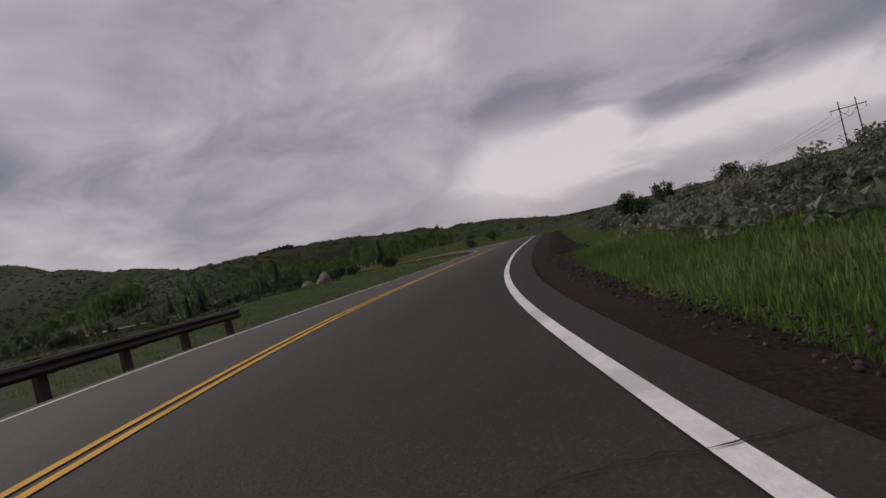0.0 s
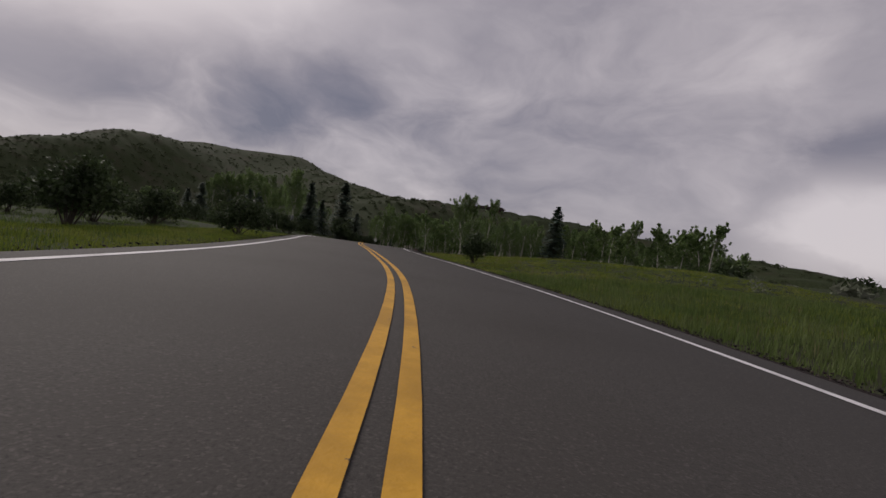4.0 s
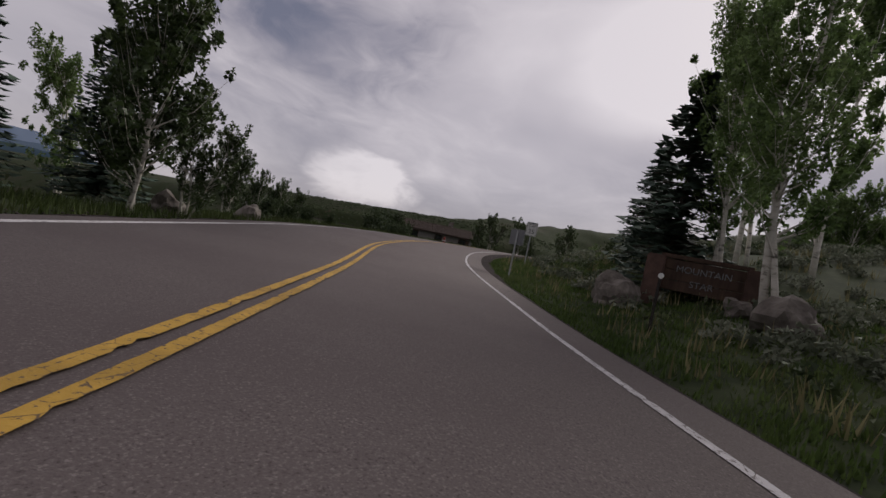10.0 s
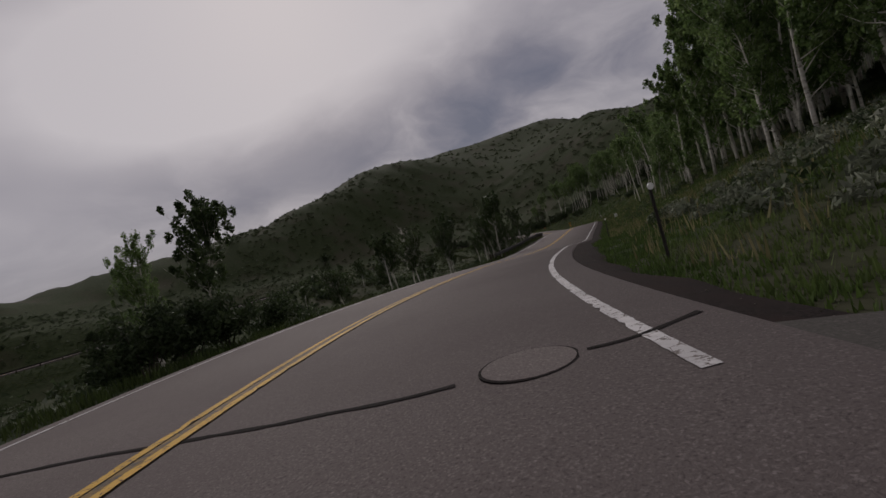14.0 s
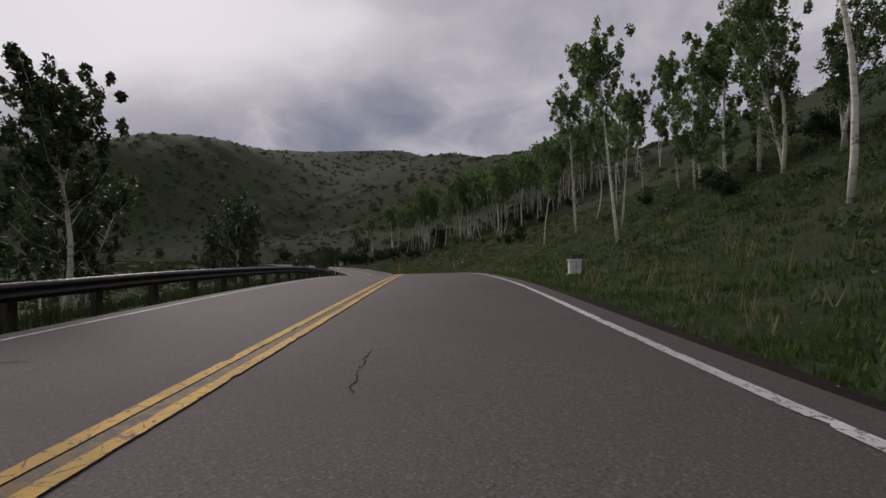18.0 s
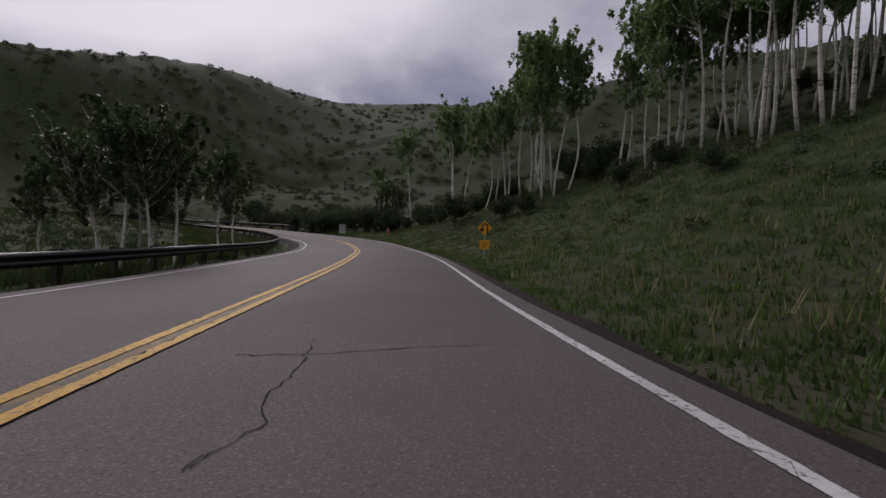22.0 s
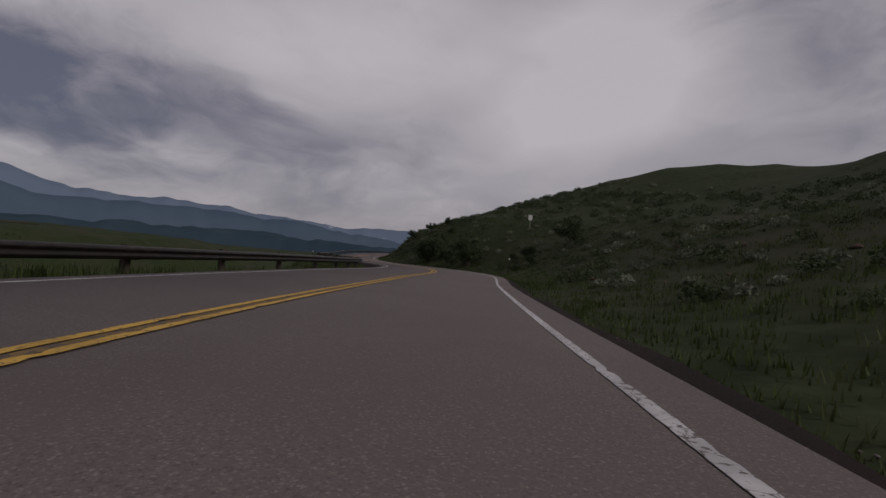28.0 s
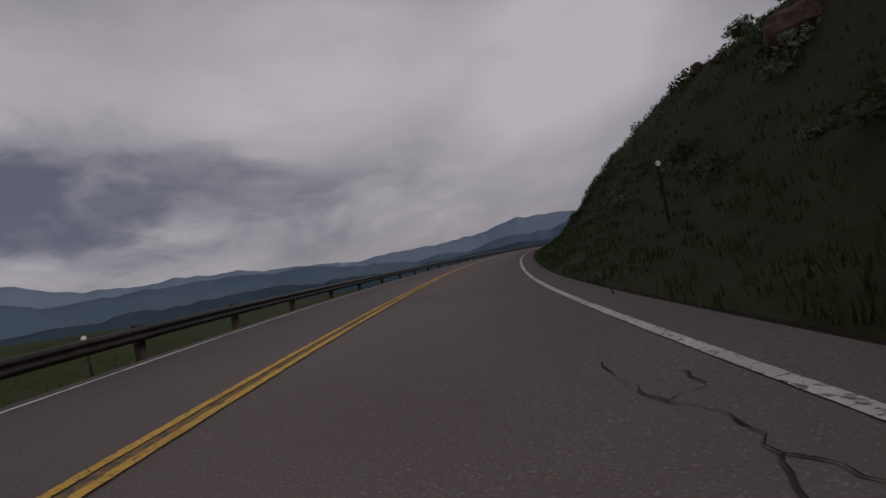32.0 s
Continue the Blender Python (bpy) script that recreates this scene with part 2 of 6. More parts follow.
def paint(name, rgb, under, wear, fine=9.0, cracked=0.0):
    """Road paint worn off in flakes, down to the asphalt below, and cracked across where it is old."""
    m = surface(name, [tuple(c * 0.85 for c in rgb), rgb], 14, rough=0.75, bump=0.3, bump_scale=40, second=tuple(c * 0.7 for c in rgb), second_scale=1.3)
    nt = m.node_tree
    b = nt.nodes["Principled BSDF"]
    was = b.inputs["Base Color"].links[0].from_socket
    n = nt.nodes.new("ShaderNodeTexNoise")
    n.inputs["Scale"].default_value, n.inputs["Detail"].default_value, n.inputs["Roughness"].default_value = fine, 8, 0.65
    nt.links.new(nt.nodes["Mapping"].outputs["Vector"], n.inputs["Vector"])
    r = nt.nodes.new("ShaderNodeValToRGB")
    r.color_ramp.elements[0].position, r.color_ramp.elements[1].position = wear, wear + 0.04
    nt.links.new(n.outputs["Fac"], r.inputs[0])
    kept = r.outputs[0]
    if cracked:
        v = nt.nodes.new("ShaderNodeTexVoronoi")
        v.feature = "DISTANCE_TO_EDGE"
        v.inputs["Scale"].default_value = cracked
        nt.links.new(nt.nodes["Mapping"].outputs["Vector"], v.inputs["Vector"])
        rag = nt.nodes.new("ShaderNodeMath")
        rag.operation = "MULTIPLY_ADD"
        nt.links.new(n.outputs["Fac"], rag.inputs[0])
        rag.inputs[1].default_value = 0.16
        nt.links.new(v.outputs["Distance"], rag.inputs[2])
        gap = nt.nodes.new("ShaderNodeMapRange")
        gap.inputs["From Min"].default_value, gap.inputs["From Max"].default_value = 0.082, 0.1
        nt.links.new(rag.outputs[0], gap.inputs[0])
        both = nt.nodes.new("ShaderNodeMath")
        both.operation = "MULTIPLY"
        nt.links.new(r.outputs[0], both.inputs[0])
        nt.links.new(gap.outputs[0], both.inputs[1])
        kept = both.outputs[0]
    mx = nt.nodes.new("ShaderNodeMix")
    mx.data_type = "RGBA"
    nt.links.new(kept, mx.inputs[0])
    mx.inputs[6].default_value = (*under, 1)
    nt.links.new(was, mx.inputs[7])
    nt.links.new(mx.outputs[2], b.inputs["Base Color"])
    return m


M_ASPHALT_DARK = asphalt("asphalt_dark", (0.062, 0.057, 0.052), (0.089, 0.082, 0.074), (0.039, 0.036, 0.033), (0.054, 0.049, 0.044))
M_ASPHALT = asphalt("asphalt_worn", (0.126, 0.105, 0.1), (0.18, 0.156, 0.15), (0.072, 0.059, 0.057), (0.108, 0.088, 0.085))
M_ASPHALT_STAIN = surface("rubber_stain", [(0.036, 0.033, 0.03), (0.046, 0.042, 0.038)], 12, rough=0.9, gloss=0.15)
M_TAR = surface("tar", [(0.015, 0.013, 0.012), (0.024, 0.021, 0.02)], 20, rough=0.95, bump=0.2, gloss=0.06)
M_CRACK = surface("crack", [(0.02, 0.018, 0.017), (0.045, 0.038, 0.035)], 30, rough=0.95, gloss=0.05)
M_IRON = surface("cast_iron", [(0.035, 0.03, 0.027), (0.06, 0.05, 0.045)], 30, rough=0.7, metal=0.4, bump=0.5)
M_YELLOW = paint("yellow_paint", (0.62, 0.33, 0.03), (0.08, 0.06, 0.045), 0.3)
M_YELLOW_WORN = paint("yellow_paint_worn", (0.58, 0.35, 0.06), (0.13, 0.085, 0.05), 0.37, 22.0, 5.0)
M_YELLOW_GONE = paint("yellow_paint_nearly_gone", (0.45, 0.28, 0.06), (0.115, 0.088, 0.07), 0.53, 9.0, 5.0)
M_CENTRE_STAIN = paint("centre_stain", (0.2, 0.125, 0.042), (0.085, 0.066, 0.05), 0.47, 12.0)
M_WHITE = paint("white_paint", (0.72, 0.7, 0.7), (0.12, 0.11, 0.1), 0.28)
M_WHITE_WORN = paint("white_paint_worn", (0.55, 0.53, 0.53), (0.13, 0.11, 0.1), 0.39, 20.0, 5.5)
M_CINDER = surface("cinder", [(0.007, 0.006, 0.0055), (0.018, 0.0135, 0.0125), (0.036, 0.026, 0.024)], 34, rough=0.97, bump=0.5, bump_scale=60, second=(0.024, 0.016, 0.0145), second_scale=1.2, gloss=0.1)
M_CINDER_STONE = surface("cinder_stone", [(0.015, 0.011, 0.011), (0.05, 0.035, 0.033)], 8, rough=0.9, random_value=0.9, island=True)
M_GROUND = surface("meadow", [(0.016, 0.024, 0.009), (0.028, 0.038, 0.0145), (0.044, 0.054, 0.026)], 1.3, rough=1.0, bump=1.0, bump_scale=3.5, second=(0.044, 0.043, 0.026), second_scale=0.06, second_at=(0.5, 0.68), gloss=0.1, detail=8.0)
# Woodland green with a little blue haze mixed into the colour.
M_HAZY_HILL = surface("far_hill", [(0.018, 0.03, 0.024), (0.035, 0.05, 0.04)], 0.012, rough=1.0, gloss=0.0)
# Aerial haze is painted into these range colours, bluer and paler with distance.
M_HAZY_RANGE_1 = surface("distance_near", [(0.03, 0.05, 0.07), (0.045, 0.068, 0.085)], 0.004, rough=1.0, gloss=0.0)
M_HAZY_RANGE_2 = surface("distance_mid", [(0.07, 0.1, 0.14), (0.085, 0.115, 0.155)], 0.003, rough=1.0, gloss=0.0)
M_HAZY_RANGE_3 = surface("distance_far", [(0.13, 0.17, 0.235), (0.15, 0.19, 0.255)], 0.003, rough=1.0, gloss=0.0, second=(0.45, 0.47, 0.52), second_scale=0.008, second_at=(0.66, 0.7))
M_GRASS = surface("grass_blades", [(0.068, 0.108, 0.028), (0.1, 0.145, 0.038), (0.145, 0.175, 0.068)], 0.35, rough=0.8, random_value=0.35, island=True, gloss=0.2, sheer=0.3)
M_LAWN = surface("lawn", [(0.11, 0.15, 0.02), (0.155, 0.195, 0.03), (0.21, 0.22, 0.06)], 0.3, rough=0.8, random_value=0.3, island=True, gloss=0.2, sheer=0.3)
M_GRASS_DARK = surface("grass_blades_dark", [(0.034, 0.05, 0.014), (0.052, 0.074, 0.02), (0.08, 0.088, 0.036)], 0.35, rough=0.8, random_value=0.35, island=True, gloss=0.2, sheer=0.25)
M_GRASS_BANK = surface("grass_blades_bank", [(0.045, 0.076, 0.02), (0.067, 0.104, 0.026), (0.098, 0.124, 0.045)], 0.35, rough=0.8, random_value=0.35, island=True, gloss=0.2, sheer=0.3)
M_DRY = surface("dry_grass", [(0.16, 0.145, 0.07), (0.22, 0.2, 0.1)], 1.0, rough=0.9, random_value=0.3, island=True, sheer=0.25)
M_SAGE = surface("sagebrush", [(0.085, 0.1, 0.066), (0.14, 0.155, 0.108), (0.21, 0.222, 0.165)], 0.8, rough=0.9, random_value=0.4, island=True, sheer=0.2)
M_LEAF = surface("aspen_leaf", [(0.078, 0.13, 0.04), (0.125, 0.19, 0.06), (0.19, 0.25, 0.098)], 0.6, rough=0.55, random_value=0.45, island=True, space="object", gloss=0.4, sheer=0.5)
# Shade of crowns standing against bright sky is put into this darker green.
M_LEAF_BACKLIT = surface("cottonwood_leaf", [(0.027, 0.046, 0.015), (0.052, 0.08, 0.025), (0.085, 0.118, 0.042)], 0.6, rough=0.5, random_value=0.45, island=True, space="object", gloss=0.4, sheer=0.3)
M_SCRUB = surface("hill_scrub", [(0.038, 0.05, 0.022), (0.06, 0.075, 0.034), (0.088, 0.102, 0.052)], 0.9, rough=0.8, random_value=0.4, island=True, sheer=0.25)
M_BUSH = surface("bush_leaf", [(0.024, 0.038, 0.015), (0.044, 0.065, 0.025), (0.07, 0.092, 0.039)], 0.9, rough=0.7, random_value=0.45, island=True, space="object", sheer=0.25)
M_NEEDLE = surface("spruce_needle", [(0.03, 0.052, 0.035), (0.055, 0.086, 0.06), (0.1, 0.135, 0.107)], 0.9, rough=0.8, random_value=0.4, island=True, space="object", sheer=0.15)
M_BARK_WHITE = surface("aspen_bark", [(0.09, 0.08, 0.065), (0.5, 0.47, 0.4), (0.6, 0.57, 0.5), (0.62, 0.6, 0.53)], 3.2, rough=0.85, space="object", stretch=(1, 1, 2.6), bump=0.3, random_value=0.15)
M_BARK = surface("bark", [(0.035, 0.028, 0.022), (0.09, 0.075, 0.06)], 9, rough=0.95, space="object", stretch=(1, 1, 0.3), bump=0.6)
M_RUST = surface("weathered_steel", [(0.012, 0.009, 0.008), (0.022, 0.016, 0.014), (0.04, 0.031, 0.028)], 5, rough=0.5, metal=0.4, bump=0.15, second=(0.016, 0.013, 0.012), second_scale=0.9, stretch=(1, 1, 2), gloss=0.5)
M_WOOD_POST = surface("treated_post", [(0.034, 0.027, 0.021), (0.07, 0.056, 0.043)], 8, rough=0.95, space="object", stretch=(1, 1, 0.15), bump=0.5, random_value=0.2)
M_STEEL = surface("galvanised", [(0.33, 0.34, 0.34), (0.45, 0.46, 0.46)], 12, rough=0.5, metal=0.6, space="object")
M_POST_DARK = surface("dark_post", [(0.025, 0.022, 0.02), (0.05, 0.044, 0.038)], 14, rough=0.8, space="object")
M_REFLECTOR = surface("reflector", [(0.75, 0.75, 0.72), (0.85, 0.85, 0.82)], 20, rough=0.25, space="object")
M_SIGN_WHITE = surface("sign_white", [(0.55, 0.55, 0.53), (0.66, 0.66, 0.63)], 5, rough=0.5, space="object")
M_SIGN_YELLOW = surface("sign_yellow", [(0.62, 0.3, 0.012), (0.7, 0.36, 0.02)], 5, rough=0.5, space="object")
M_SIGN_BACK = surface("sign_back", [(0.16, 0.165, 0.17), (0.22, 0.225, 0.23)], 6, rough=0.5, metal=0.6, space="object")
M_BLACK = surface("black_paint", [(0.012, 0.012, 0.012), (0.02, 0.02, 0.02)], 12, rough=0.6, space="object")
M_RED = surface("hydrant_red", [(0.2, 0.025, 0.014), (0.3, 0.045, 0.025)], 6, rough=0.55, space="object")
M_ORANGE = surface("hydrant_orange", [(0.34, 0.07, 0.02), (0.42, 0.1, 0.03)], 6, rough=0.55, space="object")
M_BOX_GREEN = surface("box_green", [(0.25, 0.28, 0.25), (0.33, 0.36, 0.32)], 3, rough=0.6, space="object", bump=0.05)
M_ROCK = surface("rock", [(0.07, 0.06, 0.05), (0.14, 0.122, 0.105), (0.21, 0.187, 0.165)], 2.5, rough=0.95, bump=1.0, bump_scale=6, space="object", random_value=0.2)
M_ROCK_RED = surface("red_rock", [(0.055, 0.034, 0.028), (0.13, 0.08, 0.062)], 2.2, rough=0.95, bump=1.0, bump_scale=6, space="object", random_value=0.2)
M_BRICK = surface("red_masonry", [(0.13, 0.06, 0.045), (0.22, 0.11, 0.085)], 7, rough=0.9, bump=0.5, space="object")
M_WOOD = surface("dark_timber", [(0.04, 0.024, 0.017), (0.085, 0.052, 0.036)], 6, rough=0.85, space="object", stretch=(1, 1, 0.2), bump=0.3)
M_ROOF = surface("wood_shingle", [(0.028, 0.019, 0.015), (0.055, 0.036, 0.028)], 8, rough=0.9, space="object", bump=0.4, random_value=0.25)
M_STUCCO = surface("grey_stucco", [(0.13, 0.122, 0.11), (0.21, 0.2, 0.18)], 4, rough=0.95, space="object", bump=0.2)
M_DARK_GLASS = surface("dark_glass", [(0.01, 0.011, 0.012), (0.016, 0.017, 0.019)], 2, rough=0.06, space="object", gloss=0.6)
M_DRIVE = surface("pale_dirt", [(0.13, 0.1, 0.078), (0.21, 0.17, 0.135)], 3, rough=1.0, bump=0.6, second=(0.1, 0.08, 0.062), second_scale=0.4)

# ---------------------------------------------------------------- building helpers
def mesh_of(name, verts, faces, material, smooth=False):
    me = bpy.data.meshes.new(name)
    verts = np.asarray(verts, float).reshape(-1, 3)
    if isinstance(faces, np.ndarray):
        k, n = faces.shape[1], len(faces)
        me.vertices.add(len(verts))
        me.vertices.foreach_set("co", verts.ravel())
        me.loops.add(k * n)
        me.loops.foreach_set("vertex_index", faces.astype(np.int32).ravel())
        me.polygons.add(n)
        me.polygons.foreach_set("loop_start", np.arange(0, k * n, k, dtype=np.int32))
        me.update(calc_edges=True)
    else:
        me.from_pydata([tuple(v) for v in verts], [], [tuple(f) for f in faces])
    if smooth:
        me.shade_smooth()
    me.materials.append(material)
    return me


def thing_mesh(name, verts, faces, material, label="", category="", group="", kind="", smooth=False):
    return tagged(new(name, mesh_of(name, verts, faces, material, smooth)), label, category, group, kind)


def part(name, geo, material, parent, label="", smooth=False):
    ob = new(name, mesh_of(name, geo[0], geo[1], material, smooth))
    ob.parent = parent
    return tagged(ob, label)


def thing(name, label, category, group=""):
    return tagged(new(name), label, category, group)


def join(*geos):
    """Several (verts, faces) as one; faces stay lists."""
    vs, fs, n = [], [], 0
    for v, f in geos:
        v = np.asarray(v, float).reshape(-1, 3)
        vs.append(v)
        fs += [tuple(int(i) + n for i in q) for q in f]
        n += len(v)
    return np.concatenate(vs), fs


def tube(path, radii, sides=8, cap=True):
    path = np.asarray(path, float)
    radii = np.broadcast_to(np.asarray(radii, float), (len(path),))
    t = np.gradient(path, axis=0)
    t /= np.linalg.norm(t, axis=1)[:, None] + 1e-9
    ref = np.where(np.abs(t[:, 2:3]) > 0.9, np.array([[1.0, 0, 0]]), np.array([[0, 0, 1.0]]))
    u = np.cross(t, ref)
    u /= np.linalg.norm(u, axis=1)[:, None] + 1e-9
    w = np.cross(t, u)
    a = np.linspace(0, 2 * np.pi, sides, endpoint=False)
    v = path[:, None] + radii[:, None, None] * (np.cos(a)[None, :, None] * u[:, None] + np.sin(a)[None, :, None] * w[:, None])
    f = [(i * sides + k, i * sides + (k + 1) % sides, (i + 1) * sides + (k + 1) % sides, (i + 1) * sides + k) for i in range(len(path) - 1) for k in range(sides)]
    if cap:
        f += [tuple(range(sides - 1, -1, -1)), tuple((len(path) - 1) * sides + k for k in range(sides))]
    return v.reshape(-1, 3), f


def block(sx, sy, sz, at=(0, 0, 0), bevel=0.0):
    """A box with its base centre at a place, its edges bevelled."""
    bm = bmesh.new()
    bmesh.ops.create_cube(bm, size=1.0)
    bmesh.ops.scale(bm, vec=(sx, sy, sz), verts=bm.verts)
    if bevel:
        bmesh.ops.bevel(bm, geom=bm.edges[:], offset=bevel, segments=2, affect="EDGES")
    v = np.array([x.co[:] for x in bm.verts]) + np.array([at[0], at[1], at[2] + sz / 2])
    f = [tuple(x.index for x in q.verts) for q in bm.faces]
    bm.free()
    return v, f


def turned(geo, m):
    v = np.asarray(geo[0], float)
    a = np.array(m)
    return v @ a[:3, :3].T + a[:3, 3], geo[1]


def disc(radius, thick, sides=20):
    """A round plate that faces -y."""
    return tube([(0, 0, 0), (0, thick, 0)], radius, sides)


def leaves(rng, centres, radii, count, size, flat=0.0, lean=(0, 0, 0)):
    """Leaf blades (one triangle each) scattered in clumps; flat: how far they lie level."""
    centres, radii = np.asarray(centres, float), np.asarray(radii, float)
    k = rng.integers(0, len(centres), count)
    off = rng.normal(size=(count, 3))
    off /= np.linalg.norm(off, axis=1)[:, None]
    off *= (rng.random(count) ** 0.45)[:, None]
    p = centres[k] + off * radii[k].reshape(count, -1)
    n = rng.normal(size=(count, 3))
    n[:, 2] += flat * 3
    n /= np.linalg.norm(n, axis=1)[:, None]
    r = rng.normal(size=(count, 3)) + np.asarray(lean)
    u = np.cross(n, r)
    u /= np.linalg.norm(u, axis=1)[:, None] + 1e-9
    w = np.cross(n, u)
    s = size * (0.6 + 0.8 * rng.random(count))[:, None]
    v = np.stack([p - u * s * 0.5 - w * s * 0.42, p - u * s * 0.4 + w * s * 0.42, p + u * s * 0.75], 1).reshape(-1, 3)
    return v, np.arange(3 * count).reshape(-1, 3)


# ---------------------------------------------------------------- the two roads
ROAD_A = [(-0.26, -4.52), (0.76, 6.70), (3.48, 17.77), (7.00, 28.81), (10.79, 39.83), (14.09, 50.89), (16.10, 62.00), (15.44, 73.09), (12.25, 84.16), (6.94, 94.70), (0.05, 104.50), (-7.14, 114.01), (-13.28, 123.77), (-17.15, 134.26), (-18.88, 145.63), (-19.15, 157.35), (-18.38, 169.19), (-16.64, 181.01), (-14.07, 192.71), (-10.66, 204.26)]
ROAD_A_Z = [0.053, 0.091, 0.019, -0.047, -0.075, -0.205, -0.261, -0.255, -0.113, 0.142, 0.429, 0.693, 0.840, 0.784, 0.436, -0.093, -0.517, -0.831, -1.047, -1.221]
ROAD_A_BANK = [-0.0004, 0.0044, -0.0041, -0.0221, -0.0340, -0.0260, -0.0179, 0.0010, 0.0184, 0.0229, 0.0221, 0.0263, 0.0056, 0.0044, -0.0217, -0.0113, -0.0062, -0.0032, -0.0023, -0.0023]
ROAD_B = [(-19.18, 159.03), (-30.83, 157.24), (-42.29, 154.56), (-53.51, 151.07), (-64.68, 147.51), (-76.12, 146.15), (-87.52, 147.93), (-98.25, 152.88), (-107.67, 160.21), (-115.18, 169.54), (-122.00, 179.64), (-129.22, 189.62), (-136.21, 199.84), (-143.11, 210.13), (-150.40, 220.08), (-158.29, 229.33), (-166.69, 238.12), (-175.26, 246.77), (-184.05, 255.32), (-192.90, 264.08), (-202.42, 272.28), (-213.03, 279.00), (-224.82, 282.40), (-237.07, 281.19), (-248.29, 275.64), (-256.89, 266.65), (-261.48, 254.93), (-262.57, 241.57), (-262.05, 227.63), (-261.72, 213.68), (-262.08, 200.16), (-262.75, 187.44), (-261.31, 175.66), (-257.06, 164.51), (-252.12, 153.38), (-247.85, 142.07), (-245.40, 130.31), (-244.25, 118.24), (-244.25, 106.11), (-245.21, 93.98), (-246.92, 81.94), (-249.22, 70.01), (-252.02, 58.21), (-255.24, 46.53), (-258.85, 34.98)]
ROAD_B_Z = [-0.134, 0.081, 0.255, 0.385, 0.762, 1.193, 1.565, 1.879, 1.900, 1.551, 0.878, 0.360, 0.258, 0.382, 0.173, -0.385, -1.148, -1.672, -1.933, -1.975, -2.001, -1.764, -1.393, -0.917, -0.415, 0.177, 0.592, 0.893, 1.161, 1.153, 0.964, 0.779, 0.572, 0.386, 0.223, 0.132, 0.140, 0.293, 0.432, 0.638, 0.791, 0.902, 0.972, 1.021, 1.051]
ROAD_B_BANK = [0.0050, 0.0066, 0.0060, 0.0335, 0.0124, -0.0104, -0.0313, -0.0246, -0.0179, -0.0055, 0.0021, -0.0099, -0.0143, -0.0163, -0.0093, -0.0094, 0.0019, -0.0059, -0.0121, -0.0213, -0.0242, -0.0289, -0.0217, -0.0413, -0.0016, -0.0210, -0.0327, -0.0131, -0.0086, -0.0056, 0.0004, -0.0044, 0.0036, 0.0053, 0.0162, -0.0012, -0.0141, -0.0085, 0.0219, 0.0107, 0.0060, 0.0027, 0.0016, 0.0007, 0.0007]


class Road:
    """A smooth centreline through control points, sampled about every metre."""

    def __init__(self, xy, z, bank, before, after):
        n = np.column_stack([np.array(xy), z, bank])
        first, last = n[0] - n[1], n[-1] - n[-2]
        first[2:], last[2:] = 0, 0
        n = np.array([n[0] + first * k for k in range(before, 0, -1)] + list(n) + [n[-1] + last * k for k in range(1, after + 1)])
        u = np.linspace(0, 1, 12, endpoint=False)
        w = np.stack([-.5*u+u**2-.5*u**3, 1-2.5*u**2+1.5*u**3, .5*u+2*u**2-1.5*u**3, -.5*u**2+.5*u**3], 1)
        p = np.einsum("uk,skd->sud", w, np.stack([n[:-3], n[1:-2], n[2:-1], n[3:]], 1)).reshape(-1, 4)
        self.p, self.bank = p[:, :3], p[:, 3]
        t = np.gradient(self.p[:, :2], axis=0)
        self.gap = np.linalg.norm(t, axis=1)
        self.t = t / self.gap[:, None]
        self.right = np.column_stack([self.t[:, 1], -self.t[:, 0]])

    def at(self, i, d, up=0.0):
        """Places at samples i, d metres to the right of the centreline, up above the slab."""
        i = np.asarray(i, float)
        j = np.arange(len(self.p))
        d = np.broadcast_to(d, i.shape)
        px, py, pz, rx, ry, bk = (np.interp(i, j, c) for c in (*self.p.T, *self.right.T, self.bank))
        return np.column_stack([px + rx * d, py + ry * d, pz - np.sin(bk) * d + up])

    def angle(self, i):
        t = self.t[int(np.clip(i, 0, len(self.t) - 1))]
        return math.degrees(math.atan2(-t[0], t[1]))

    def near(self, xy):
        """For each place: the nearest sample, and the distance to the right of the line."""
        best = np.empty(len(xy), int)
        for k in range(0, len(xy), 4000):
            c = xy[k:k+4000]
            best[k:k+4000] = ((c[:, None, :] - self.p[None, ::2, :2])**2).sum(2).argmin(1) * 2
        d = xy - self.p[best, :2]
        along = np.clip((d * self.t[best]).sum(1) / self.gap[best], -1.5, 1.5)
        side = np.sign((d * self.right[best]).sum(1)) * np.linalg.norm(d - self.t[best] * (along * self.gap[best])[:, None], axis=1)
        return np.clip(best + along, 0, len(self.p) - 1), side


road_a = Road(ROAD_A, ROAD_A_Z, ROAD_A_BANK, 6, 5)
road_b = Road(ROAD_B, ROAD_B_Z, ROAD_B_BANK, 0, 7)
HALF_A, HALF_B = 3.95, 3.9


def edge_of(stations, widths):
    """A width that changes along the road."""
    return lambda i: np.interp(i, stations, widths)


ASPHALT_A = edge_of([67, 86, 118, 150, 200], [3.76, 4.2, 4.25, 4.0, 3.9])
GRASS_A = edge_of([70, 92, 118, 150, 200, 230], [4.5, 5.6, 5.2, 4.9, 4.85, 4.6])
ASPHALT_B = edge_of([25, 63, 100, 230, 360, 440], [4.15, 4.05, 3.82, 3.82, 3.98, 4.05])
ASPHALT_B_LEFT = edge_of([2, 5, 12, 30], [3.4, 3.3, 3.3, 3.72])
ASPHALT_A_LEFT = 3.7
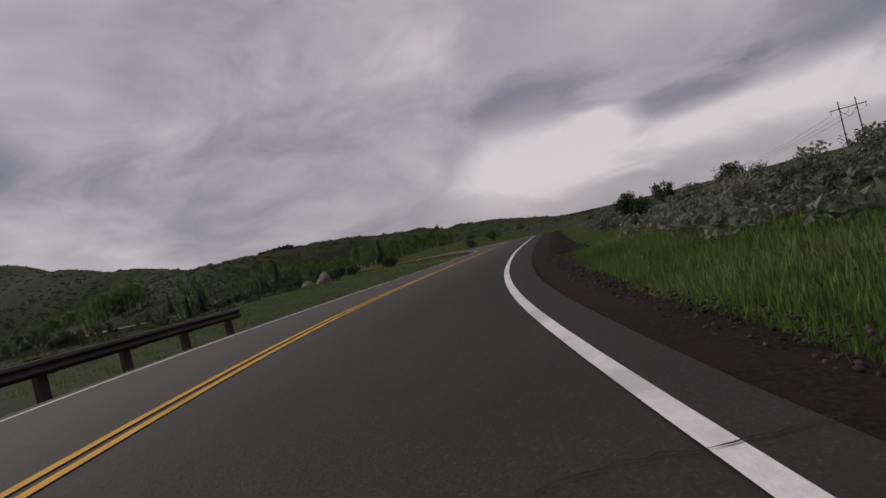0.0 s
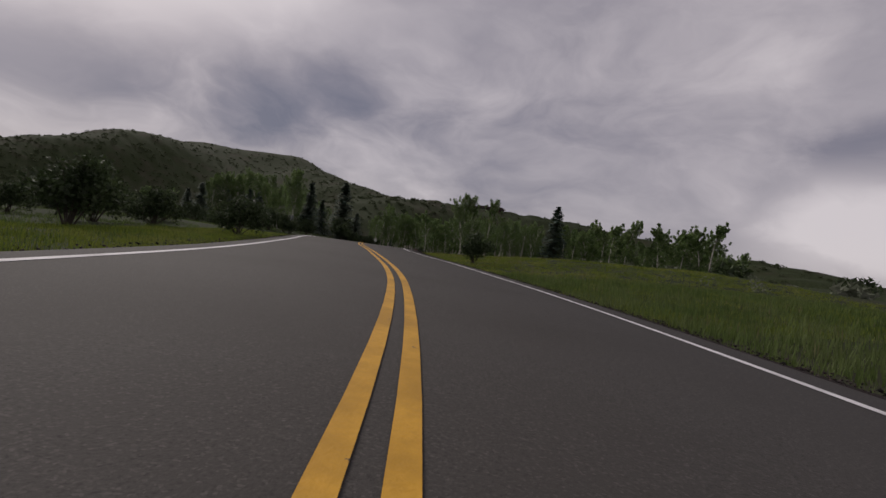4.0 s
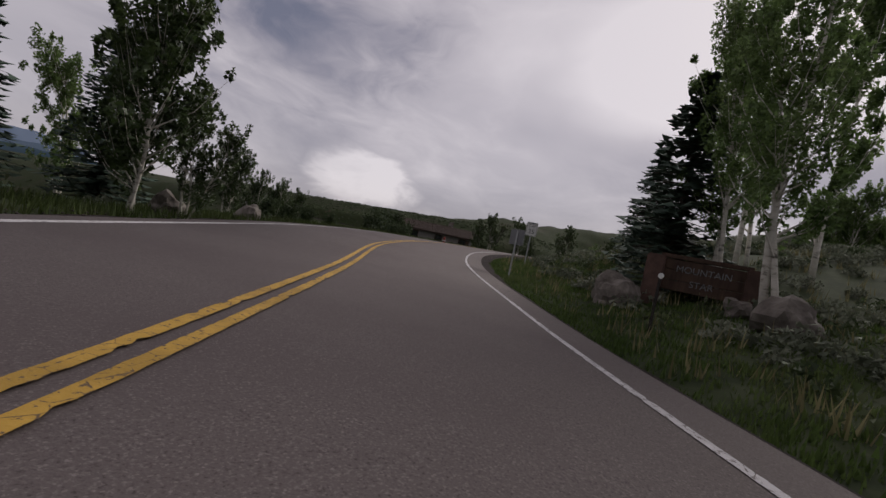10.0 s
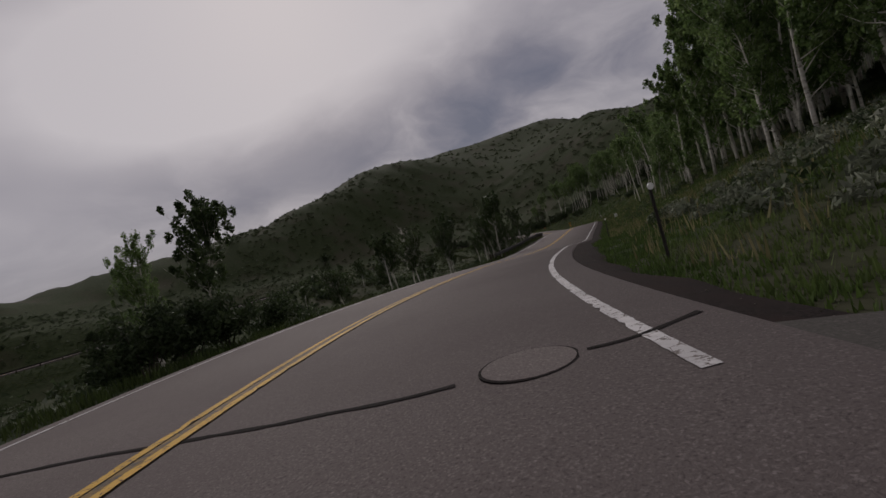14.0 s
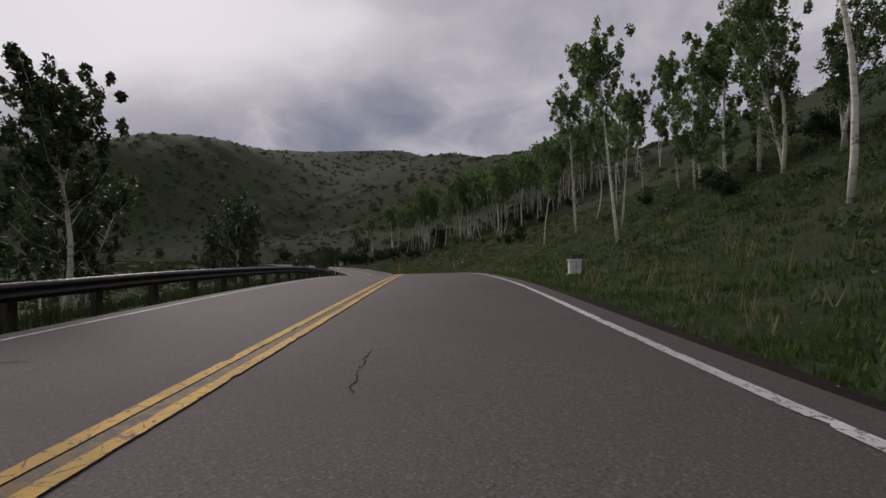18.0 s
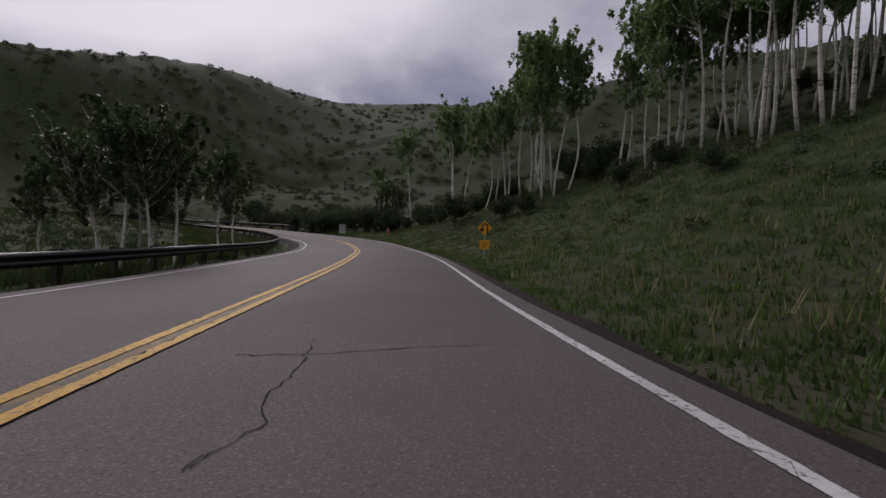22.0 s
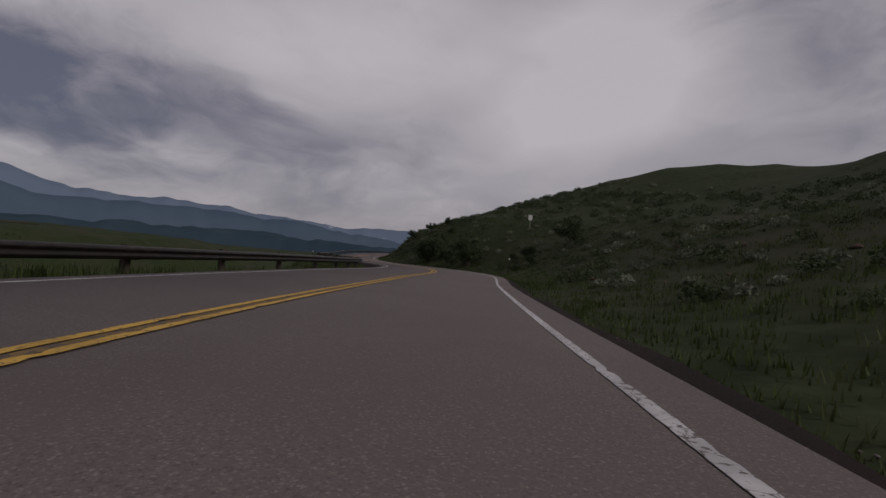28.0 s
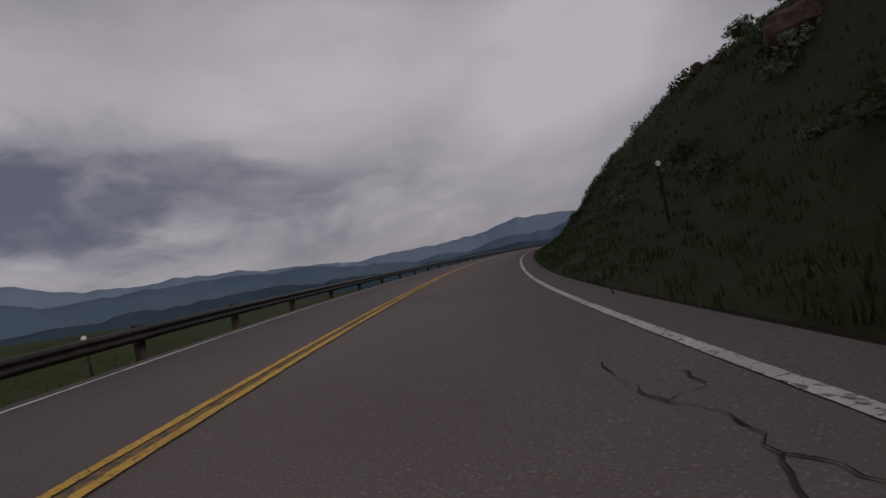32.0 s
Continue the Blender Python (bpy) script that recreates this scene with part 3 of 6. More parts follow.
RIGHT_A, LEFT_A, RIGHT_B, LEFT_B = 3.42, 3.30, 3.45, 3.31   # edge lines from the centreline

# ---------------------------------------------------------------- ground
# heights of the ground above the slab at these distances from the centreline, station by station
REACH = np.array([4.5, 7.0, 11.0, 18.0, 32.0, 65.0, 140.0])
SIDE_A_RIGHT = [
    (0, -.25, -0.15, 0.5, 1.6, 1.8, 1.0, 0.0), (69, -.25, -0.10, 0.7, 1.7, 1.9, 1.0, 0.0), (88, -.25, -0.20, 0.1, 0.5, 0.8, 0.8, 0.0), (111, -.25, -0.25, -0.2, -0.2, -0.2, 0.0, 0.0),
    (149, -.25, -0.30, -0.4, -0.6, -0.5, 0.5, 3.0), (189, -.25, -0.15, 0.3, 0.9, 1.2, 2.4, 8.4), (209, -.25, -0.15, 0.2, 0.7, 1.0, 2.5, 9.0), (230, -.25, -0.30, -0.2, -0.2, 0.0, 1.1, 4.6)]
SIDE_A_LEFT = [
    (0, -.25, -0.20, -0.3, -0.3, -0.2, 0.3, 3.0), (88, -.25, -0.20, -0.2, 0.0, 0.1, 0.8, 3.5), (136, -.25, -0.10, 0.1, 0.4, 0.7, 2.0, 6.0), (189, -.25, -0.30, -0.5, -0.8, -1.0, 0.2, 4.0),
    (230, -.25, -0.10, 0.1, 0.4, 1.0, 4.3, 11.5)]
SIDE_B_RIGHT = [
    (0, -.25, -0.20, 0.0, 0.3, 0.8, 2.2, 6.8), (5, -.25, -0.35, -0.4, -0.2, 0.3, 1.1, 1.8), (16, -.25, -0.10, 0.4, 0.8, 1.2, 1.5, 2.4), (30, -.25, -0.05, 0.9, 2.6, 5.4, 6.0, 7.2),
    (52, -.25, 0.10, 1.5, 3.9, 7.5, 9.8, 12.0), (68.5, -.2, 0.3, 1.6, 3.7, 7.2, 10.2, 13.7), (70, -.2, 0.03, 0.06, 0.33, 1.1, 4.0, 11.0), (79.5, -.2, 0.03, 0.06, 0.33, 1.1, 4.0, 11.0), (82, -.25, 0.00, 1.1, 3.2, 7.0, 10.5, 15.0), (102, -.25, 0.10, 1.3, 3.1, 6.5, 11.2, 16.8), (138, -.25, 0.10, 1.5, 5.0, 11.5, 19.0, 21.0),
    (180, -.25, 0.10, 1.5, 5.0, 12.5, 23.0, 26.0), (209, -.25, 0.10, 1.6, 5.4, 13.0, 24.0, 28.0), (227, -.25, 0.10, 1.6, 5.6, 13.0, 22.0, 28.0), (238, -.25, 0.10, 1.6, 5.4, 12.0, 17.5, 24.0), (245, -.2, 0.3, 1.2, 3.2, 7.5, 11.0, 30.0), (251, -.15, 0.35, 0.7, 1.5, 4.2, 9.0, 36.7), (258, -.2, 0.1, 0.2, 0.6, 3.2, 8.0, 35.0),
    (278, -.25, -0.30, 0.1, 1.6, 5.8, 1.1, 28.8), (304, -.25, 0.00, 0.9, 2.2, 4.2, 12.5, 9.6), (347, -.25, 0.20, 1.4, 4.0, 7.4, 15.3, 8.8), (377, -.25, 0.50, 3.0, 6.1, 8.4, 7.7, 9.5),
    (408, -.25, 0.90, 4.5, 9.1, 11.8, 21.6, 16.8), (432, -.25, 1.20, 6.1, 7.5, 13.4, 16.7, 21.1), (9999, -.25, 1.20, 6.5, 14.0, 22.0, 22.5, 21.3)]
SIDE_B_LEFT = [
    (0, -.25, -0.10, 0.3, 0.8, 1.5, 2.0, 1.9), (5, -.25, 0.10, 0.9, 1.8, 2.4, 2.0, 2.0), (16, -.25, 0.20, 0.9, 1.2, 0.6, -1.0, -4.0), (30, -.25, -0.30, -1.0, -2.2, -4.0, -7.0, -10.0),
    (60, -.25, -0.30, -1.2, -2.6, -4.0, -6.0, -9.0), (102, -.25, -0.40, -1.2, -2.2, -3.0, -3.0, 2.0), (138, -.25, -0.50, -1.6, -2.6, -3.2, -2.5, 4.0), (189, -.25, -0.50, -1.4, -2.0, -1.5, 0.0, 6.0),
    (232, -.25, -0.40, -0.5, 0.0, 1.0, 3.0, 6.0), (270, -.25, -0.20, 0.3, 0.6, 1.0, 0.0, 0.0), (309, -.25, -0.30, -0.6, -1.0, -2.0, -4.0, -6.0), (344, -.25, -0.40, -2.0, -5.0, -11.0, -26.0, -55.0),
    (383, -.25, -0.60, -3.0, -7.0, -14.0, -32.0, -70.0), (9999, -.25, -0.60, -3.0, -7.0, -14.0, -32.0, -70.0)]


def side_height(table, i, d):
    t = np.array(table)
    col = np.stack([np.interp(i, t[:, 0], t[:, 1 + k]) for k in range(7)], 1)
    k = np.clip(np.searchsorted(REACH, d) - 1, 0, 5)
    r = np.arange(len(d))
    u = np.clip((d - REACH[k]) / (REACH[k + 1] - REACH[k]), 0, 1)
    return col[r, k] * (1 - u) + col[r, k + 1] * u


def profile(right, left, i, d):
    return np.where(d > 0, side_height(right, i, np.abs(d)), side_height(left, i, np.abs(d)))


# hills: bearing, distance from, half width across and along, height
HILLS = [
    (-178.5, 228.9, 300, 48, 23.9, 19.6), (-408.6, 415.6, 300, 196.7, -50.2, 17.1), (-439.4, 496.6, 286.7, 89.1, 65.5, 13.8), (-341.9, -50, 276, 150.4, 50.1, -14.4), (-183, 418.6, 203.9, 48, 2.7, -6.5), (-72.8, 346.6, 58.1, 282.3, 66.5, 11.7), (-338.7, 408.6, 80.1, 48, -88.8, -8.5), (-407.1, 410, 156.4, 300, 33.7, 16.8), (-312.3, 209.7, 99.7, 48, 0.1, -7.9), (-108.8, 308.6, 116.4, 48, -80.9, -8.6)
]
HILLS += [
    (-265.1, 391.5, 184.4, 48, 42.7, -9.1), (-355.8, 283.8, 48, 300, 35.6, 19.2), (135.7, 270.7, 159.1, 71.2, 79.9, -5.6), (300, 380.4, 157.3, 300, -31, -7.7), (-112.7, 319.2, 193, 48, 104.8, -9.9), (-411.6, 306.1, 48, 48, -10.5, 7.9), (-331.4, 479.9, 273.1, 48, -38.3, 16), (-428.7, 508.9, 199.9, 48, 37.4, 15.9), (-345, 331.9, 48, 48, 26.3, -5.7), (-185, 105, 45, 60, 0, -12), (-100, 40, 60, 75, 0, -32)
]


def ground_far(xy):
    z = np.zeros(len(xy))
    for x, y, sx, sy, turn, h in HILLS:
        a = radians(turn)
        d = xy - np.array([x, y])
        u, v = d[:, 0] * math.cos(a) + d[:, 1] * math.sin(a), -d[:, 0] * math.sin(a) + d[:, 1] * math.cos(a)
        z += h * np.exp(-((u / sx) ** 2 + (v / sy) ** 2))
    return z


MOUTH = [(-19.8, 141.0, 172.0), (-22.3, 146.5, 170.0), (-22.5, 149.3, 169.5), (-23.3, 150.8, 167.0), (-24.7, 151.7, 165.0), (-26.6, 152.25, 163.4), (-30.8, 152.7, 162.0), (-34.0, 153.25, 161.4)]


def in_mouth(xy, margin):
    m = np.array(MOUTH)[::-1]
    lo, hi = np.interp(xy[:, 0], m[:, 0], m[:, 1]) - margin, np.interp(xy[:, 0], m[:, 0], m[:, 2]) + margin
    return ((xy[:, 0] > m[0, 0]) & (xy[:, 0] < m[-1, 0]) & (xy[:, 1] > lo) & (xy[:, 1] < hi)).astype(float)


def ground_raw(xy):
    ia, da = road_a.near(xy)
    ib, db = road_b.near(xy)
    za = road_a.at(ia, 0)[:, 2] + profile(SIDE_A_RIGHT, SIDE_A_LEFT, ia, da)
    zb = road_b.at(ib, 0)[:, 2] + profile(SIDE_B_RIGHT, SIDE_B_LEFT, ib, db)
    wa = 1.0 / (np.abs(da) + 0.5) ** 3
    wb = 1.0 / (np.abs(db) + 0.5) ** 3
    z = (za * wa + zb * wb) / (wa + wb)
    near = np.minimum(np.abs(da), np.abs(db))
    under_a = np.clip((5.5 - np.abs(da)) / 1.2, 0, 1)
    under_b = np.clip((5.0 - np.abs(db)) / 1.0, 0, 1)
    under_a = np.maximum(under_a, in_mouth(xy, 0.3))
    flat_a = road_a.at(ia, np.clip(da, -6, 6))[:, 2] - 0.28
    flat_b = road_b.at(ib, np.clip(db, -6, 6))[:, 2] - 0.28
    k = np.clip((near - 22) / 90, 0, 1)
    return z, near, under_a, under_b, flat_a, flat_b, k * k * (3 - 2 * k)


CX, CY = (-300.0, 60.0), (-60.0, 330.0)


def axis_of(lo, hi, step):
    out = [0.0]
    g = step
    while out[-1] < 4200:
        g *= 1.16
        out.append(out[-1] + g)
    out = np.array(out[1:])
    return np.concatenate([lo - out[::-1], np.arange(lo, hi + step, step), hi + step + out])


gx, gy = axis_of(*CX, 2.0), axis_of(*CY, 2.0)
X, Y = np.meshgrid(gx, gy)
gxy = np.column_stack([X.ravel(), Y.ravel()])
z, near, under_a, under_b, flat_a, flat_b, far_k = ground_raw(gxy)
shape = X.shape
zz = z.reshape(shape)
for _ in range(14):
    q = np.pad(zz, 1, mode="edge")
    zz = (q[:-2, 1:-1] + q[2:, 1:-1] + q[1:-1, :-2] + q[1:-1, 2:] + 2 * zz) / 6
mixk = np.clip((near - 9) / 14, 0, 1)
z = z * (1 - mixk) + zz.ravel() * mixk
z = z + ground_far(gxy) * far_k
rough = np.array([noise.noise((x * 0.11, y * 0.11, 0)) * 0.45 + noise.noise((x * 0.4, y * 0.4, 3)) * 0.14 for x, y in gxy])
z += rough * np.clip((near - 6.5) / 8, 0, 1) * (1 + 3 * far_k)
both = np.maximum(under_a, under_b)
low = np.where(under_a > under_b, flat_a, flat_b)
z = z * (1 - both) + low * both
z = np.where(both > 0.02, np.minimum(z, np.where(both > 0.5, low, 1e9)), z)
GZ = z.reshape(shape)
nx, ny = len(gx), len(gy)
r, c = np.meshgrid(np.arange(ny - 1), np.arange(nx - 1), indexing="ij")
gf = np.stack([r * nx + c, r * nx + c + 1, (r + 1) * nx + c + 1, (r + 1) * nx + c], -1).reshape(-1, 4)
thing_mesh("ground", np.column_stack([gxy, z]), gf, M_GROUND, "green meadow and sagebrush ground with bare soil", "ground", kind="structure", smooth=True)


def ground_z(xy):
    """The height of the ground sheet at places."""
    xy = np.atleast_2d(np.asarray(xy, float))
    ix = np.clip(np.searchsorted(gx, xy[:, 0]) - 1, 0, nx - 2)
    iy = np.clip(np.searchsorted(gy, xy[:, 1]) - 1, 0, ny - 2)
    u = (xy[:, 0] - gx[ix]) / (gx[ix + 1] - gx[ix])
    v = (xy[:, 1] - gy[iy]) / (gy[iy + 1] - gy[iy])
    return GZ[iy, ix] * (1-u) * (1-v) + GZ[iy, ix+1] * u * (1-v) + GZ[iy+1, ix] * (1-u) * v + GZ[iy+1, ix+1] * u * v


def to_roads(xy):
    """Distances to the first and the second road, with their stations."""
    xy = np.atleast_2d(np.asarray(xy, float))
    ia, da = road_a.near(xy)
    ib, db = road_b.near(xy)
    return ia, da, ib, db


# ---------------------------------------------------------------- slabs, shoulders and paint
def strip(road, i, ds, ups):
    """A ribbon swept along the stations i with a cross profile."""
    rows = [road.at(i, d, u) for d, u in zip(ds, ups)]
    n, k = len(i), len(ds)
    v = np.stack(rows, 1).reshape(-1, 3)
    f = np.array([(a * k + b, a * k + b + 1, (a + 1) * k + b + 1, (a + 1) * k + b) for a in range(n - 1) for b in range(k - 1)])
    return v, f


na, nb = len(road_a.p), len(road_b.p)
ia_all, ib_all = np.arange(na), np.arange(2, nb)
ea, eb, lb = ASPHALT_A(ia_all), ASPHALT_B(ib_all), -ASPHALT_B_LEFT(ib_all)
road_one = thing_mesh("road_1", *strip(road_a, ia_all, [-ASPHALT_A_LEFT - .15, -ASPHALT_A_LEFT, ea, ea + .12], [-.3, 0, 0, -.3]), M_ASPHALT_DARK, "dark grey two-lane asphalt road", "road", kind="structure")
road_two = thing_mesh("road_2", *strip(road_b, ib_all, [lb - .15, lb, eb, eb + .12], [-.3, .006, .006, -.3]), M_ASPHALT, "worn brownish grey two-lane asphalt road", "road", kind="structure")


def stripe(road, i0, i1, d0, d1, up, material, parent, name="road_line", label=""):
    i = np.append(np.arange(i0, i1 - 0.3, 1.0), min(i1, len(road.p) - 1))
    return part(name, strip(road, i, [d0, d1], [up, up]), material, parent, label)


def worn_stripe(road, i0, i1, d0, d1, up, material, parent, label, seed):
    """An old painted line with ragged edges and bites broken out of them."""
    g = np.random.default_rng(seed)
    i = np.arange(i0, i1 - 0.1, 0.09)
    n = len(i)
    bites = [np.where(g.random(n) < 0.06, g.random(n) * 0.035, 0) + g.random(n) * 0.008 for _ in range(2)]
    v = np.stack([road.at(i, d0 + bites[0], up), road.at(i, d1 - bites[1], up)], 1).reshape(-1, 3)
    f = np.array([(2 * a, 2 * a + 1, 2 * a + 3, 2 * a + 2) for a in range(n - 1)])
    return part("road_line", (v, f), material, parent, label)


YW, YG, WW = 0.11, 0.055, 0.11
A_YELLOW_END = 232.3
A_GAP = (114, 123)
for d0, d1 in ((-YG - YW, -YG), (YG, YG + YW)):
    for i0, i1 in ((0, A_GAP[0]), (A_GAP[1], A_YELLOW_END)):
        stripe(road_a, i0, i1, d0, d1, 0.010, M_YELLOW, road_one, label="yellow centre line")
    for i0, i1, m in ((3, 11, M_YELLOW_GONE), (11, 238, M_YELLOW_WORN), (238, 268, M_YELLOW_GONE if d0 < 0 else M_YELLOW_WORN), (268, nb - 1, M_YELLOW_WORN)):
        worn_stripe(road_b, i0, i1, d0, d1, 0.02, m, road_two, "flaked yellow centre line", int(i0 + 10 * d1))
stripe(road_b, 52, nb, -YG, YG, 0.014, M_CENTRE_STAIN, road_two, label="dark stained strip between the centre lines")
A_WHITE_END = 234
stripe(road_a, 0, A_WHITE_END, RIGHT_A - WW / 2, RIGHT_A + WW / 2, 0.005, M_WHITE, road_one, label="white edge line")
A_LEFT_END = road_a.near(np.array([[-21.8, 142.5]]))[0][0]
stripe(road_a, 0, A_LEFT_END, -LEFT_A - WW / 2, -LEFT_A + WW / 2, 0.005, M_WHITE, road_one, label="white edge line")
B_GAP = (70, 79)
for i0, i1 in ((3, B_GAP[0]), (B_GAP[1], nb - 1)):
    worn_stripe(road_b, i0, i1, RIGHT_B - WW / 2, RIGHT_B + WW / 2, 0.011, M_WHITE_WORN, road_two, "worn white edge line", i0)
worn_stripe(road_b, 28, nb - 1, -LEFT_B - WW / 2, -LEFT_B + WW / 2, 0.011, M_WHITE_WORN, road_two, "worn white edge line", 5)


DRIVE = (A_GAP[0] + A_GAP[1]) / 2

# a paved side road leaves through the gap in the edge line
SIDE_D = np.array([3.7, 4.4, 5.2, 6.2, 7.5, 9.5, 12.0, 16.0, 21.0])
side_v = []
for d in SIDE_D:
    half = 3.3 + 1.6 * max(0.0, (7.5 - d) / 3.8) ** 1.6
    side_v += [tuple(road_b.at([i], d)[0][:2]) + (float(road_b.at([i], 3.7)[0][2]) + float(np.interp(d, [3.7, 7, 11, 18, 32], [-0.004, 0.0, 0.03, 0.3, 1.1])),) for i in np.linspace(74.7 - half, 74.7 + half, 9)]
    for edge in (-9, -2):   # the slab's sides go down into the ground
        x, y, h = side_v[edge]
        side_v.append((x, y, h - 0.5))
side_f = [(11 * a + b, 11 * a + c, 11 * a + 11 + c, 11 * a + 11 + b) for a in range(len(SIDE_D) - 1) for b, c in [(q, q + 1) for q in range(8)] + [(9, 0), (8, 10)]]
thing_mesh("road_4", side_v, side_f, M_ASPHALT_DARK, "dark asphalt side road leaving the old road", "road", kind="structure")

# the paved mouth between the two roads
def mouth_z(x, y):
    xy = np.column_stack([np.atleast_1d(x), np.atleast_1d(y)])
    ia, da = road_a.near(xy)
    ib, db = road_b.near(xy)
    za, zb = road_a.at(ia, np.clip(da, -5, 5))[:, 2], road_b.at(ib, np.clip(db, -5, 5))[:, 2]
    k = np.clip((-21.0 - xy[:, 0]) / 9.0, 0, 1)
    return za * (1 - k) + zb * k


mv, mf = [], []
for k, x in enumerate(np.linspace(-19.8, -33.9, 46)):
    m = np.array(MOUTH)[::-1]
    y = np.linspace(np.interp(x, m[:, 0], m[:, 1]), np.interp(x, m[:, 0], m[:, 2]), 24)
    mv += [(x, b, h - 0.004 + 0.006 * min(1, (-19.8 - x) / 3)) for b, h in zip(y, mouth_z(np.full(24, x), y))]
    if k:
        mf += [((k - 1) * 24 + j, k * 24 + j, k * 24 + j + 1, (k - 1) * 24 + j + 1) for j in range(23)]
mouth = thing_mesh("road_3", mv, mf, M_ASPHALT_DARK, "dark asphalt junction with a web of tar-sealed cracks", "road", kind="structure", smooth=True)


def ribbon(pts, width, lift, material, parent, name, label="", wob=0.0, seed=1, jag=False):
    """A flat band through places on the road, wavering in width."""
    g = np.random.default_rng(seed)
    p = np.array(pts, float)
    s = np.concatenate([[0], np.cumsum(np.linalg.norm(np.diff(p, axis=0), axis=1))])
    q = np.arange(0, s[-1], 0.07 if jag else 0.12)
    xy = np.column_stack([np.interp(q, s, p[:, 0]), np.interp(q, s, p[:, 1])])
    for _ in range(6):
        xy[1:-1] = (xy[:-2] + 2 * xy[1:-1] + xy[2:]) / 4
    n = len(q)
    if wob:
        w = g.normal(size=(n, 2)) * wob
        for _ in range(0 if jag else 3):
            w[1:-1] = (w[:-2] + w[1:-1] + w[2:]) / 3 * 1.25
        xy = xy + w
    t = np.gradient(xy, axis=0)
    t /= np.linalg.norm(t, axis=1)[:, None] + 1e-9
    nrm = np.column_stack([-t[:, 1], t[:, 0]])
    half = np.broadcast_to(width, (n,)) * 0.5 * (g.uniform(0.2, 1.8, n) if jag else g.uniform(0.7, 1.3, n) if wob else 1.0)
    a, b = xy + nrm * half[:, None], xy - nrm * half[:, None]
    v = np.concatenate([np.column_stack([a, lift(a)]), np.column_stack([b, lift(b)])])
    f = [(k, k + 1, n + k + 1, n + k) for k in range(n - 1)]
    return part(name, (v, f), material, parent, label)


def on_mouth(xy):
    return mouth_z(xy[:, 0], xy[:, 1]) + 0.011


def on_road(road, lift=0.012):
    def height(xy):
        i, d = road.near(xy)
        return road.at(i, np.clip(d, -5, 5))[:, 2] + lift
    return height


def seal_z(xy):
    a = on_road(road_a, 0.003)(xy)
    return np.where(xy[:, 0] < -22.6, on_mouth(xy) - 0.002, np.where(xy[:, 0] < -19.8, np.maximum(a, on_mouth(xy) - 0.002), a))


corner = [(-21.75, 142.0), (-21.8, 147.5), (-22.0, 149.6), (-22.9, 151.2), (-24.3, 152.2), (-26.6, 152.75), (-30.8, 153.25), (-33.9, 153.6), (-36.6, 153.15), (-40.9, 152.3)] + [tuple(road_b.at([i], -d)[0][:2]) for i, d in ((15, 2.8), (19, 3.05), (24, 3.25), (28.2, LEFT_B))]
ribbon(corner, 0.13, lambda xy: np.where(xy[:, 0] < -30.8, on_road(road_b, 0.011)(xy), seal_z(xy) + 0.003), M_WHITE_WORN, mouth, "road_line", "white edge line round the corner")
inner = [(-22.9, 143.0), (-23.0, 147.0), (-23.2, 149.0), (-24.0, 150.2), (-25.2, 150.9), (-27.0, 151.35), (-31.0, 151.85), (-34.0, 152.3), (-37.0, 152.0), (-42.0, 150.7)]
ribbon(inner, 1.9, lambda xy: mouth_z(xy[:, 0], xy[:, 1]) - 0.05, M_CINDER, mouth, "gravel_edge", "dark cinder gravel inside the corner", wob=0.03, seed=8)
ribbon([(-33.2, 153.4), (-33.32, 156.75)], 0.36, on_road(road_b, 0.016), M_WHITE_WORN, road_two, "stop_line", "wide worn white stop line")
# tar-sealed cracks wander over the junction
crack_rng = np.random.default_rng(12)
MAIN_SEALS = (
    [(-19.0, 148.8), (-18.9, 149.2), (-18.9, 149.6), (-19.0, 150.0), (-19.0, 150.7), (-19.0, 151.0), (-18.8, 151.5), (-18.5, 151.5), (-18.1, 151.1)],
    [(-19.7, 149.4), (-19.7, 149.7), (-20.1, 150.0), (-20.1, 150.3)], [(-19.7, 149.5), (-19.4, 149.5), (-19.1, 149.7)], [(-20.0, 150.0), (-19.9, 150.1), (-19.4, 150.2), (-19.0, 150.3)],
    [(-20.9, 151.0), (-20.2, 151.2), (-19.7, 151.4), (-19.2, 151.6)], [(-19.6, 151.1), (-19.8, 151.8), (-19.9, 153.2), (-19.7, 154.7), (-20.1, 157.9)], [(-18.9, 149.6), (-18.8, 149.7), (-18.4, 149.9)], [(-18.8, 151.3), (-19.0, 152.6), (-19.3, 154.4)], [(-22.9, 151.3), (-22.6, 152.4), (-23.9, 154.0), (-24.6, 155.7)])
SIDE_SEALS = (
    [(-24.6, 153.6), (-24.6, 153.9), (-24.8, 154.3), (-24.4, 154.8), (-24.4, 155.2), (-23.7, 154.8)],
    [(-26.7, 153.8), (-25.7, 154.1), (-24.8, 154.3)],
    [(-26.8, 153.8), (-26.4, 154.1), (-27.0, 154.7)],
    [(-24.4, 155.2), (-24.5, 155.7), (-24.7, 156.0), (-25.1, 155.7)],
    [(-24.7, 156.0), (-24.7, 156.8), (-24.9, 157.5)],
    [(-24.5, 155.7), (-23.8, 155.1), (-23.7, 155.2)],
    [(-25.2, 155.9), (-25.0, 156.7), (-23.7, 156.9)],
    [(-27.8, 155.3), (-27.0, 156.4), (-25.8, 157.3), (-25.8, 161.4), (-23.6, 160.9)],
    [(-25.8, 157.3), (-24.9, 157.1), (-23.7, 157.0)],
    [(-25.0, 157.1), (-25.5, 160.9), (-24.8, 163.3)])
